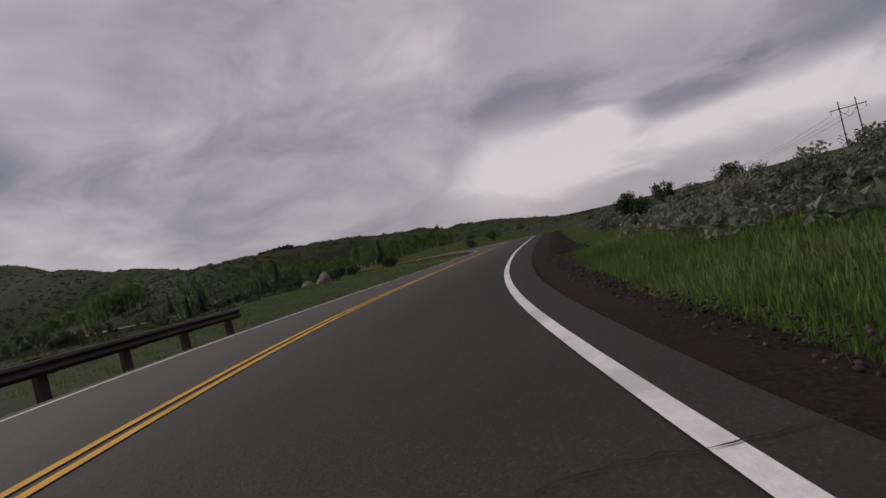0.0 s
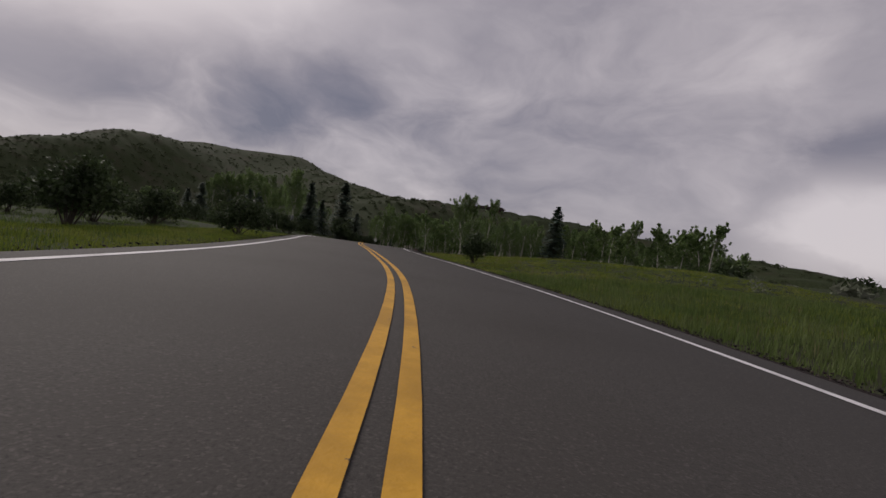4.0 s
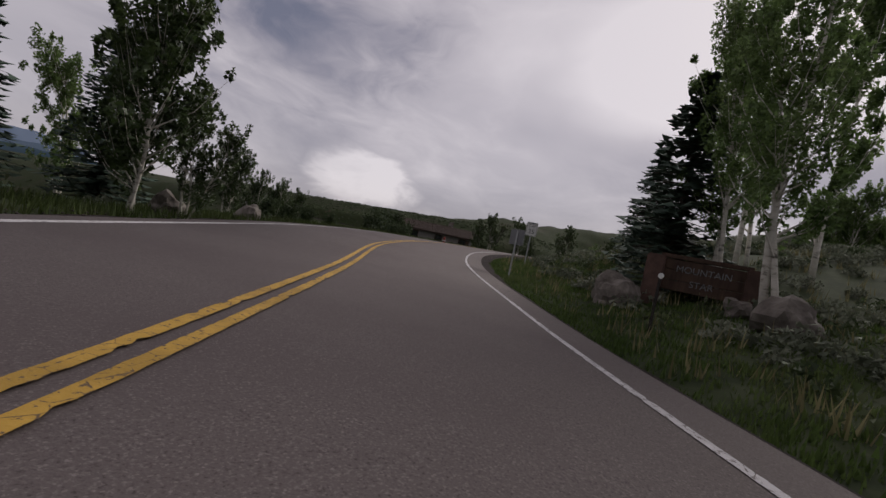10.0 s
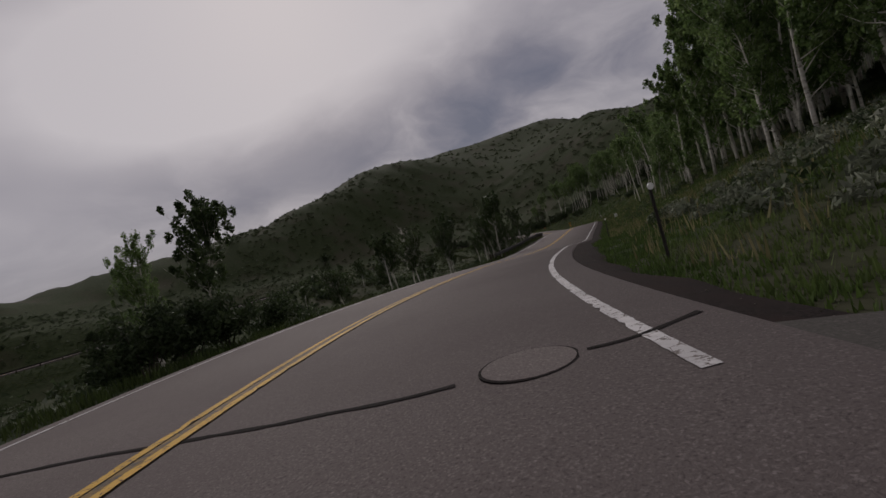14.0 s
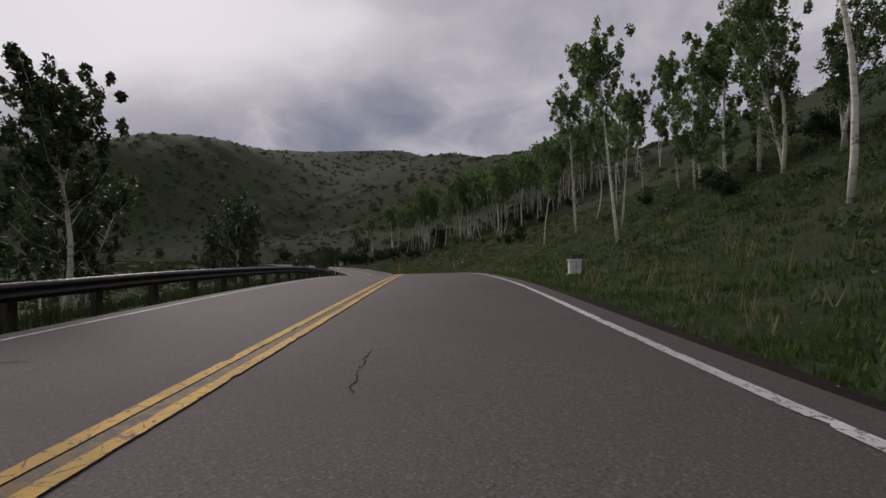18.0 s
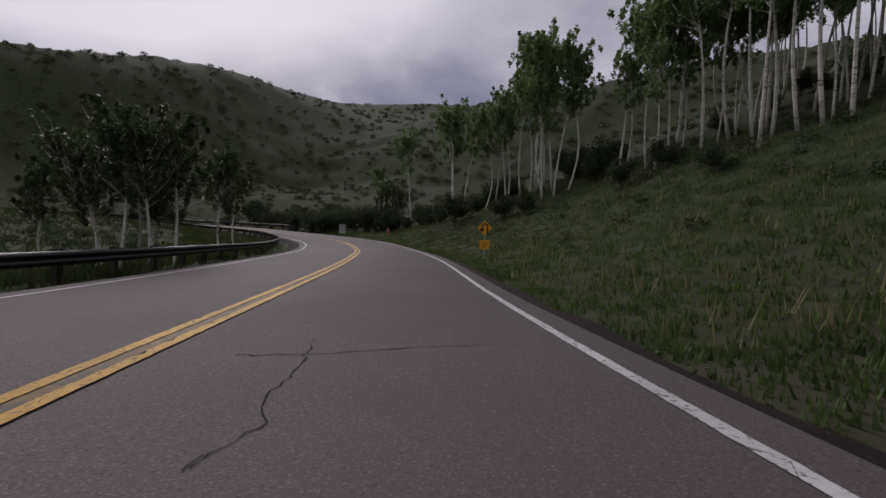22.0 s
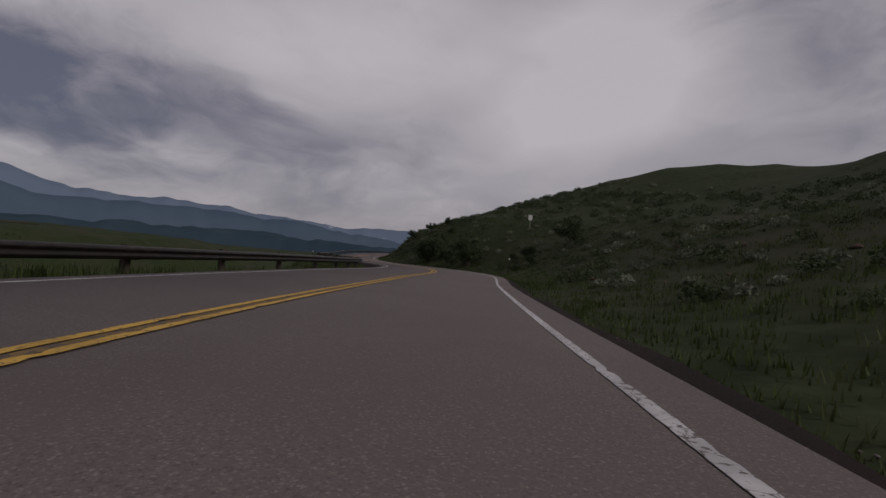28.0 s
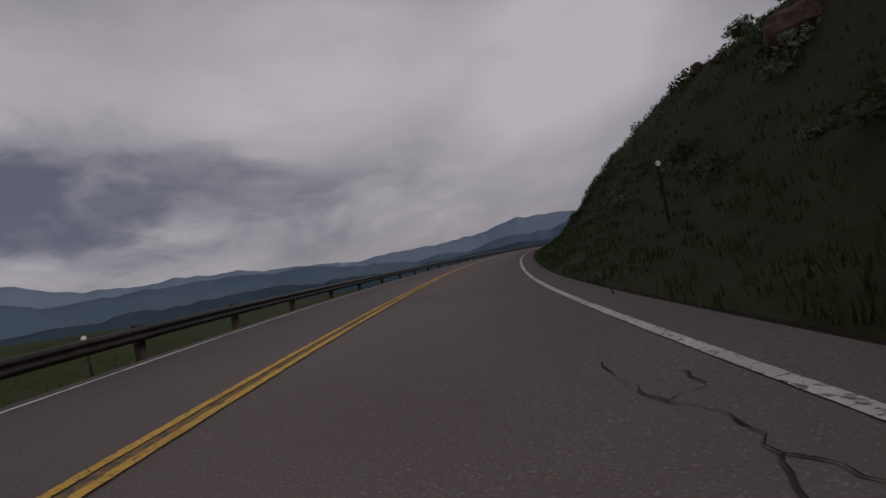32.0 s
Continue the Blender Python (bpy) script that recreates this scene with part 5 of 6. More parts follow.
# behind the junction
aspens(ASPEN_NEAR, [(-35.7, 164.3, .95), (-40.4, 167.2, .72), (-47.3, 157.7, .8), (-48.9, 159.6, .84), (-50.4, 157.4, .7), (-36.7, 163.1, .75), (-36.7, 167.5, .8)])
aspens(ASPEN_FULL, [(-38.1, 174.2, .85), (-36.4, 176.5, .8), (-33.1, 178.4, .85), (-30.3, 178.5, .8), (-29.5, 182.0, .8), (-27.1, 181.7, .75), (-26.4, 187.0, .8), (-23.7, 183.4, .8), (-22.0, 191.7, .85),
                    (-19.3, 195.8, .85), (-16.1, 199.8, .85), (-40.0, 183.7, .9), (-36.8, 187.7, .9), (-31.7, 191.8, .9), (-27.7, 196.9, .9), (-42.6, 177.0, .85), (-49.4, 165.6, .42), (-49.8, 168.9, .42)])
aspens(ASPEN_FULL, [(-3.4, 172.9, .8), (0.3, 173.5, .8), (-2.9, 185.4, .8), (0.2, 169.0, .75), (-3.7, 159.8, .8), (-9.6, 200.8, .9), (-5.8, 196.3, .85), (-14.2, 207.1, .9), (3.7, 185.1, .8), (6.1, 181.8, .8)])
for k, (x, y, h) in enumerate([(-53.3, 162.3, .65), (-34.8, 163.7, .3), (-5.9, 184.1, .55), (-18.3, 191.8, .6)]):
    put(SPRUCE[k % 3], x, y, 50 * k, h)
aspens(BUSH, [(-42.6, 163.5, .8), (-46.2, 163.6, .7), (-39.8, 163.8, .5), (-44.0, 174.4, 1.0), (-31.6, 165.2, .6), (-29.3, 166.8, .5), (-28.6, 167.4, .45), (-36.1, 163.7, .5), (-55.7, 171.0, .7), (-53.5, 173.9, .8)])
# past the junction, both sides
aspens(ASPEN_NEAR, [(-58.5, 159.3, 1.05), (-61.7, 158.9, 1.0)])
aspens(COTTON, [(-56.8, 145.1, 1.0), (-58.9, 145.3, .55), (-68.0, 136.6, .6)])
aspens(ASPEN_FULL, [(-64.6, 162.7, 1.2), (-67.3, 161.2, 1.2), (-47.7, 148.7, .75), (-44.8, 149.4, .7)])
for k, (x, y, h) in enumerate([(-62.9, 158.0, 1.0), (-58.5, 139.5, .75), (-54.5, 138.8, .8), (-72.0, 158.4, .8)]):
    put(SPRUCE[k % 3], x, y, 50 * k, h)
aspens(COTTON, [(-100.9, 144.4, .56), (-100.9, 146.0, .62), (-103.0, 148.9, .66), (-105.9, 150.1, .46), (-110.0, 155.2, .74), (-78.6, 132.6, .6), (-75.9, 132.7, .6), (-82.9, 131.4, .55)])
aspens(BUSH, [(-77.6, 137.7, .55), (-72.4, 139.1, .5), (-69.0, 139.9, .5), (-67.3, 139.8, .55), (-85.6, 140.6, .5), (-83.2, 140.6, .45), (-87.0, 137.3, 1.1), (-89.4, 137.2, 1.4), (-91.8, 137.3, 1.4), (-94.2, 137.6, 1.1), (-99.2, 145.6, .4), (-106.4, 155.2, .45), (-103.9, 152.9, .45), (-103.0, 151.7, .5)])
aspens(ASPEN_ROUND, [(-138.4, 185.7, .95), (-142.6, 195.0, .8), (-147.1, 197.6, .9), (-146.9, 204.1, .8), (-128.3, 174.6, .6), (-127.8, 172.9, .55), (-126.9, 171.9, .6), (-137.1, 184.2, .8), (-139.0, 192.9, 1.0), (-119.5, 160.8, .85), (-128.4, 169.2, .5), (-132.6, 174.5, .5)])
aspens(ASPEN_NEAR, [(-120.7, 158.8, .62)])
aspens(BUSH, [(-115.7, 158.1, .9), (-117.5, 160.4, .85), (-120.1, 162.7, .8), (-116.7, 159.2, .9), (-116.7, 157.5, .7)])
put(DEAD, -133.4, 178.2, 20, 0.85)
# beside the long climb
aspens(ASPEN_TALL, [(-204.4, 293.0, 0.90), (-200.5, 290.7, 0.95), (-198.5, 289.5, 0.90), (-196.7, 288.2, 1.01), (-195.7, 288.7, 1.06), (-190.8, 286.4, 1.06), (-188.5, 285.1, 1.01), (-186.6, 284.5, 1.12), (-184.8, 282.9, 1.06), (-183.3, 282.2, 1.12), (-182.0, 280.3, 1.06), (-181.1, 279.4, 1.12), (-180.1, 278.5, 1.06), (-179.2, 277.5, 1.12), (-178.3, 276.5, 1.06)])
aspens(ASPEN_TALL, [(-139.9, 223.6, .9), (-132.5, 215.0, .95), (-145.4, 234.6, .95), (-149.2, 237.9, .6), (-145.3, 239.6, .75), (-140.8, 228.6, .7), (-144.3, 242.7, .6)])
aspens(ASPEN_NEAR, [(-166.3, 250.8, .55)])
aspens(ASPEN_FULL, [(-135.5, 226.2, .95), (-133.4, 224.2, .95), (-138.2, 232.0, .9), (-136.8, 229.0, .95), (-134.2, 227.0, 1.0), (-131.6, 222.4, .9)])
aspens(COTTON, [(-150.6, 202.6, .9), (-151.3, 205.5, .8), (-176.7, 227.7, 1.5), (-182.6, 229.2, 1.3)])
put(DEAD, -147.9, 242.3, 60, 0.6)
put(DEAD, -142.2, 242.7, 10, 0.5)
aspens(ASPEN_ROUND, [(-200.6, 256.3, .62), (-198.3, 257.3, .72), (-196.5, 257.5, .78), (-199.8, 259.0, .8), (-198.5, 259.2, .72), (-193.9, 259.0, .7), (-195.2, 260.2, .76), (-190.4, 246.0, .6), (-203.8, 264.1, .8), (-206.5, 266.3, .75), (-187.5, 248.5, .6)])
aspens(ASPEN_TALL, [(-219.2, 294.7, 1.04), (-214.3, 296.1, 1.10), (-213.3, 295.6, 1.17), (-213.6, 297.7, 1.10), (-208.9, 295.8, 0.98), (-208.5, 297.2, 1.04), (-203.3, 293.9, 1.23), (-201.2, 293.4, 1.17), (-200.5, 293.6, 1.23), (-199.2, 290.8, 1.17), (-198.3, 291.0, 1.23), (-206.1, 296.0, 1.04), (-226.3, 296.0, 0.78), (-203.4, 297.0, 1.10)])
# round the sharp bend
aspens(WILLOW, [(-230.9, 287.3, .75), (-232.2, 289.3, .9), (-230.9, 290.3, .95), (-229.9, 291.2, .95), (-229.8, 292.4, 1.0), (-228.0, 293.1, 1.05), (-228.5, 295.4, 1.2), (-226.6, 294.2, 1.15), (-233.5, 291.6, 1.05), (-231.8, 293.4, 1.2), (-235.2, 288.9, .9), (-237.6, 289.6, 1.0), (-225.2, 296.8, 1.1), (-241.0, 288.6, .9), (-222.9, 295.2, 1.0)])
aspens(ASPEN_ROUND, [(-226.9, 297.2, .95), (-224.4, 298.0, .9)])
aspens(BUSH, [(-223.6, 293.4, .8), (-219.6, 294.4, .7), (-216.0, 294.5, .7), (-246.2, 284.8, .9), (-243.5, 288.1, .9), (-238.6, 289.9, .8), (-235.5, 291.7, .9), (-252.5, 279.7, 1.0), (-258.9, 278.7, 1.3), (-256.5, 280.4, 1.4), (-260.6, 280.3, 1.4), (-254.3, 280.9, 1.3), (-267.7, 273.3, .8), (-262.0, 277.7, .8), (-274.5, 267.0, 1.0),
              (-280.5, 235.6, 1.0), (-296.0, 236.5, 2.2), (-277.7, 244.3, .6), (-281.1, 228.3, .8), (-256.1, 274.8, .9), (-255.1, 269.9, .9)])
# the last mountainside
aspens(BUSH, [(-262.9, 166.9, 1.3), (-264.8, 167.9, 1.1), (-260.9, 164.0, 1.0), (-273.4, 175.9, 1.0), (-260.4, 156.3, 1.4), (-260.2, 157.9, 1.3), (-260.9, 153.4, 1.4), (-261.4, 153.5, 1.3), (-261.2, 155.6, 1.2), (-269.9, 178.5, .4), (-269.2, 172.7, .35), (-255.9, 131.9, .7), (-259.4, 135.9, .6), (-262.1, 140.3, .6), (-262.9, 146.7, .5), (-270.2, 174.2, .5), (-257.7, 119.5, .5), (-257.0, 101.0, .4)])


# groves along the second road: stations, distances to the right, how many
def joined_trees(protos, rows, label):
    """The far trees of a grove that nobody could count, as one object."""
    bm = bmesh.new()
    for k, m in rows:
        for slot, name in enumerate(("trunk", "crown")):
            src = next(o for o in protos[k].children if o.name.startswith(name))
            me = src.data.copy()
            me.transform(m)
            me.polygons.foreach_set("material_index", np.full(len(me.polygons), slot, dtype=np.int32))
            bm.from_mesh(me)
            bpy.data.meshes.remove(me)
    me = bpy.data.meshes.new("aspen_grove")
    bm.to_mesh(me)
    bm.free()
    me.materials.append(M_BARK_WHITE)
    me.materials.append(M_LEAF)
    return tagged(new("aspen_grove", me), label, "aspen grove", kind="stuff")


def grove(protos, i0, i1, d0, d1, count, seed, lo, hi, gap=0.9, single=999, road=road_b, bare=None):
    """Trees scattered beside the road; the nearest single ones are things, the rest one joined grove."""
    g = np.random.default_rng(seed)
    done = []
    for _ in range(count * 6):
        if len(done) >= count:
            break
        i, d = g.uniform(i0, i1), d0 + (d1 - d0) * g.random() ** 0.8
        p = road.at([i], d)[0]
        if any((p[0] - q[0])**2 + (p[1] - q[1])**2 < gap * gap for _d, q in done):
            continue
        _i, near_a, _j, near_b = (v[0] for v in to_roads(p[:2]))
        if abs(near_a) < 7.5 or abs(near_b) < 6.5 or in_mouth(p[None, :2], 3.0)[0] > 0.5:
            continue
        if bare and bare(p[0], p[1]):
            continue
        done.append((abs(d), p))
    done.sort(key=lambda q: q[0])
    rest = []
    for k, (_d, p) in enumerate(done):
        which, turn, size, tilt = int(g.integers(len(protos))), g.uniform(0, 360), g.uniform(lo, hi), g.normal() * 1.5
        if k < single:
            put(protos[which], p[0], p[1], turn, size, tilt=tilt)
        else:
            rest.append((which, pose(*drop(p[0], p[1], 0.06), tilt, 0, turn) @ Matrix.Diagonal((size, size, size, 1))))
    if rest:
        joined_trees(protos, rest, "white-trunked aspens crowded deep in the grove")


# the wood behind the junction and the thickets before it
grove(ASPEN_FAR, 250, 318, -40, -8.5, 105, 51, 0.75, 1.1, 1.3, single=0, road=road_a, bare=lambda x, y: y < 155 - 1.3 * (x + 30))   # the bank above the stop line is open
grove(ASPEN_FAR, 244, 318, 9, 36, 80, 52, 0.75, 1.1, 1.3, single=0, road=road_a)
grove(BUSH, 248, 300, -22, -8, 26, 53, 0.4, 0.8, 1.4, road=road_a)
grove(BUSH, 236, 300, 12, 26, 22, 54, 0.5, 0.95, 1.4, road=road_a)
grove(BUSH, 184, 226, -30, -10, 34, 55, 0.6, 1.2, 1.6, road=road_a)
# the slope above the road, then the tall grove of the climb
grove(ASPEN_FULL, 77 + 17, 95 + 26, 11.5, 26, 70, 4, 0.9, 1.4, 1.4, single=44)
grove(ASPEN_FULL, 99 + 18, 126 + 8, 11, 32, 38, 5, 0.6, 1.0, 1.3, single=20)
grove(ASPEN_TALL, 176, 192, 24, 34, 12, 7, 0.45, 0.65, 1.6)
grove(ASPEN_TALL, 192, 227, 17, 36, 125, 27, 0.65, 0.95, 0.9, single=70)
grove(ASPEN_TALL, 207 + 2, 220 + 4, 20, 34, 14, 17, 0.55, 0.85, 1.4)
grove(BUSH, 180, 220 + 6, 15, 28, 26, 18, 0.4, 0.8, 1.6)
grove(BUSH, 225 + 4, 275, 11.5, 23, 46, 19, 0.8, 1.5, 1.5)
grove(BUSH, 95, 159, 13, 26, 22, 8, 0.3, 0.7, 1.5)
grove(BUSH, 99, 189, -26, -9, 10, 9, 0.3, 0.6, 2.0)
grove(ASPEN_ROUND, 105, 162, -44, -14, 8, 10, 0.5, 0.8, 3.5)
grove(BUSH, 297, 344, 8, 24, 12, 12, 0.25, 0.6, 2.0)


# ---------------------------------------------------------------- grass, sagebrush and stones that nobody could count
def keep_off(xy, margin):
    ia, da, ib, db = to_roads(xy)
    side_road = (np.abs(ib - 74.7) < 4.0 + 0.3 * margin) & (db > 0) & (db < 22)
    return ~side_road & (np.abs(da) > HALF_A + margin) & (np.abs(db) > HALF_B + margin) & (in_mouth(xy, margin) < 0.5)


def blades(name, xy, material, tall, per, label, spread=0.16, wide=1.0):
    n = len(xy)
    base = np.column_stack([xy, ground_z(xy) - 0.03])
    p = np.repeat(base, per, 0)
    m = len(p)
    p[:, :2] += rng.normal(size=(m, 2)) * spread
    az = rng.uniform(0, 6.28, m)
    h = tall * rng.uniform(0.45, 1.25, m)
    w = (0.012 + 0.018 * rng.random(m)) * wide
    side = np.column_stack([np.cos(az), np.sin(az), 0 * az]) * w[:, None]
    bend = np.column_stack([np.cos(az + 1.4), np.sin(az + 1.4), 0 * az]) * (h * rng.uniform(0.1, 0.5, m))[:, None]
    up = np.column_stack([0 * h, 0 * h, h])
    v = np.stack([p - side, p + side, p + bend + up], 1).reshape(-1, 3)
    return thing_mesh(name, v, np.arange(3 * m).reshape(-1, 3), material, label, "grass", kind="stuff")


def verge_points(road, i0, i1, d0, d1, count, seed):
    g = np.random.default_rng(seed)
    i = g.uniform(i0, i1, count)
    d = d0 + (d1 - d0) * g.random(count) ** 1.3
    return road.at(i, d)[:, :2]


def clumps(name, xy, lo, hi, material, per, blade, label, category="sagebrush"):
    """Low shrubs as clumps of small leaves, joined."""
    xy = np.asarray(xy)
    n = len(xy)
    r = rng.uniform(lo, hi, n)
    ia, da, ib, db = to_roads(xy)
    close = np.minimum(np.abs(da), np.abs(db)) < 26
    r = np.where(close, np.minimum(r, 0.3 + 0.35 * r), r)
    c = np.column_stack([xy, ground_z(xy)])
    k = np.repeat(np.arange(n), per)
    o = rng.normal(size=(n * per, 3))
    o /= np.linalg.norm(o, axis=1)[:, None]
    o *= (rng.random(n * per) ** 0.35)[:, None]
    o[:, 2] = np.abs(o[:, 2]) * 0.85
    p = c[k] + o * r[k][:, None]
    u = rng.normal(size=p.shape)
    u[:, 2] += 0.4
    u /= np.linalg.norm(u, axis=1)[:, None]
    w = np.cross(u, rng.normal(size=p.shape))
    w /= np.linalg.norm(w, axis=1)[:, None] + 1e-9
    s = (np.where(close[k], np.minimum(blade * r[k], 0.075), blade * r[k]) * rng.uniform(0.6, 1.4, len(k)))[:, None]
    v = np.stack([p - u * s + w * s * 0.55, p - u * s - w * s * 0.55, p + u * s], 1).reshape(-1, 3)
    return thing_mesh(name, v, np.arange(3 * len(k)).reshape(-1, 3), material, label, category, kind="stuff")


def verge(name, road, i0, i1, d0, d1, count, seed, material, tall, per, label, wide=1.0):
    p = verge_points(road, i0, i1, d0, d1, count, seed)
    i, d = road_a.near(p)
    clear = (d < 0) | (np.abs(d) > GRASS_A(i) + 0.1 * np.sin(i * 2.7))
    return blades(name, p[keep_off(p, 0.4) & clear], material, tall, per, label, wide=wide)


verge("grass", road_a, 40, 125, 4.5, 7.6, 9000, 21, M_GRASS, 0.17, 20, "green roadside grass", 0.5)
verge("grass", road_a, 122, 179, 4.5, 20, 8000, 20, M_GRASS, 0.26, 18, "tall green roadside grass", 0.55)
verge("grass", road_a, 169, na, 4.6, 24, 19000, 22, M_LAWN, 0.14, 28, "bright yellow-green grass verge", 0.6)
verge("grass", road_a, 40, na, -24, -4.3, 11000, 23, M_GRASS, 0.2, 16, "green grass beside the road", 0.6)
verge("grass", road_a, 242, 300, -9.5, -4.3, 4500, 34, M_LAWN, 0.15, 24, "bright green grass verge below the wood", 0.8)
verge("grass", road_a, 160, 226, -9.5, -4.3, 5000, 32, M_LAWN, 0.13, 24, "bright green grass verge", 0.6)
verge("grass", road_b, 2, 102, 4.3, 13, 10000, 24, M_GRASS_BANK, 0.13, 18, "green grass beside the road")
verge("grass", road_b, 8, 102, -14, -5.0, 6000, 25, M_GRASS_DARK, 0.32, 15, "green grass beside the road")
verge("grass", road_b, 102, 257, 4.2, 22, 26000, 26, M_GRASS_BANK, 0.15, 13, "green grass on the bank below the trees", 1.2)
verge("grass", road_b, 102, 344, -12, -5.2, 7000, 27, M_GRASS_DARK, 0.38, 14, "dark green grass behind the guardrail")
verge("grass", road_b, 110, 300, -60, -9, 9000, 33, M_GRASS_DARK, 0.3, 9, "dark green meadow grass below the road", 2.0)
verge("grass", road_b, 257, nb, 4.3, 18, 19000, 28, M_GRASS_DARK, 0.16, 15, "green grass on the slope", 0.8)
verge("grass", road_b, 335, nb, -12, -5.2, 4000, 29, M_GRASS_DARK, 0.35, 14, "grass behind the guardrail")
verge("dry_grass", road_b, 8, 318, 5.2, 20, 2600, 30, M_DRY, 0.4, 8, "dry straw-coloured grass stalks")
verge("dry_grass", road_a, 40, na, 6.2, 14, 1200, 31, M_DRY, 0.3, 8, "dry straw-coloured grass stalks", 0.6)


def brush(name, road, i0, i1, d0, d1, count, seed, lo, hi, material, label, per=70, blade=0.3, power=1.0):
    g = np.random.default_rng(seed)
    if hi <= 0.9:
        per, blade = int(per * 1.8), blade * 0.6
    p = road.at(g.uniform(i0, i1, count), d0 + (d1 - d0) * g.random(count) ** power)[:, :2]
    return clumps(name, p[keep_off(p, 1.8)], lo, hi, material, per, blade, label)


brush("sagebrush", road_a, 100, 125, 8.2, 34, 380, 40, 0.3, 0.7, M_SAGE, "grey-green sagebrush on the bank", 90)
brush("sagebrush", road_a, 30, 100, 6.9, 34, 950, 41, 0.35, 0.8, M_SAGE, "grey-green sagebrush on the bank", 90)
brush("sagebrush", road_a, 60, na, -120, -22, 900, 42, 0.4, 1.0, M_SCRUB, "grey-green sagebrush across the meadow", 46)
brush("low_shrubs", road_a, 60, na, -140, -24, 320, 43, 0.6, 1.5, M_BUSH, "dark green shrubs across the meadow", 80, 0.2)
brush("sagebrush", road_a, 40, na, 16, 120, 700, 44, 0.4, 1.0, M_SAGE, "grey-green sagebrush across the meadow", 46)
brush("low_shrubs", road_a, 40, na, 22, 130, 220, 45, 0.6, 1.6, M_BUSH, "dark green shrubs across the meadow", 80, 0.2)
brush("sagebrush", road_b, 4, 102, 7.0, 40, 900, 46, 0.3, 0.75, M_SAGE, "grey-green sagebrush on the bank", 80, power=1.2)
brush("low_shrubs", road_b, 4, 102, 7.0, 34, 260, 47, 0.3, 0.9, M_BUSH, "dark green low shrubs on the bank", 90, 0.2)
brush("low_shrubs", road_b, 10, 102, -30, -7.5, 300, 48, 0.35, 0.9, M_BUSH, "dark green low shrubs below the road", 90, 0.2)
brush("sagebrush", road_b, 10, 102, -60, -7, 420, 49, 0.3, 0.8, M_SAGE, "grey-green sagebrush below the road", 70)
brush("low_shrubs", road_b, 102, 232, 12, 34, 320, 50, 0.25, 0.7, M_BUSH, "dark green undergrowth below the trees", 90, 0.2)
brush("low_shrubs", road_b, 102, 300, -75, -12, 620, 58, 0.4, 1.0, M_SCRUB, "green scrub across the meadow below the road", 80, 0.2)
brush("low_shrubs", road_b, 102, 244, -22, -6.4, 420, 51, 0.25, 0.8, M_BUSH, "dark green undergrowth behind the guardrail", 90, 0.2)
brush("sagebrush", road_b, 209, 344, 7.5, 110, 1100, 52, 0.4, 1.1, M_SCRUB, "grey-green sagebrush on the hillside", 80, 0.2)
brush("low_shrubs", road_b, 209, 344, 14, 120, 480, 53, 0.6, 1.4, M_SCRUB, "dark green scrub on the hillside", 80, 0.18)
brush("low_shrubs", road_b, 335, nb, 6.6, 40, 1900, 54, 0.25, 0.9, M_BUSH, "low green scrub on the steep slope", 80, 0.2)
brush("sagebrush", road_b, 335, nb, 6.6, 46, 900, 55, 0.2, 0.6, M_SAGE, "grey-green sagebrush on the steep slope", 70)
brush("low_shrubs", road_b, 341, nb, -150, -8, 1500, 56, 0.5, 2.2, M_BUSH, "dark scrub below the road", 70, 0.2)
stones("slope_rocks", road_b, 341, nb, 6.0, 14, 260, 0.06, 0.2, M_ROCK_RED, 57, "reddish rocks on the steep slope")
hill_rng = np.random.default_rng(60)
far_xy = np.column_stack([hill_rng.uniform(-260, 190, 1500), hill_rng.uniform(215, 400, 1500)])
ia, da, ib, db = to_roads(far_xy)
far_xy = far_xy[(np.abs(da) > 30) & (np.abs(db) > 38)]
clumps("hill_shrubs", far_xy, 0.5, 1.5, M_SCRUB, 56, 0.22, "scattered dark shrubs on the far hillside", "shrubs")
far_xy = np.column_stack([hill_rng.uniform(-560, -240, 1500), hill_rng.uniform(230, 560, 1500)])
ia, da, ib, db = to_roads(far_xy)
clumps("hill_shrubs", far_xy[np.abs(db) > 45], 0.6, 1.9, M_SCRUB, 56, 0.22, "scattered dark shrubs on the far hillside", "shrubs")

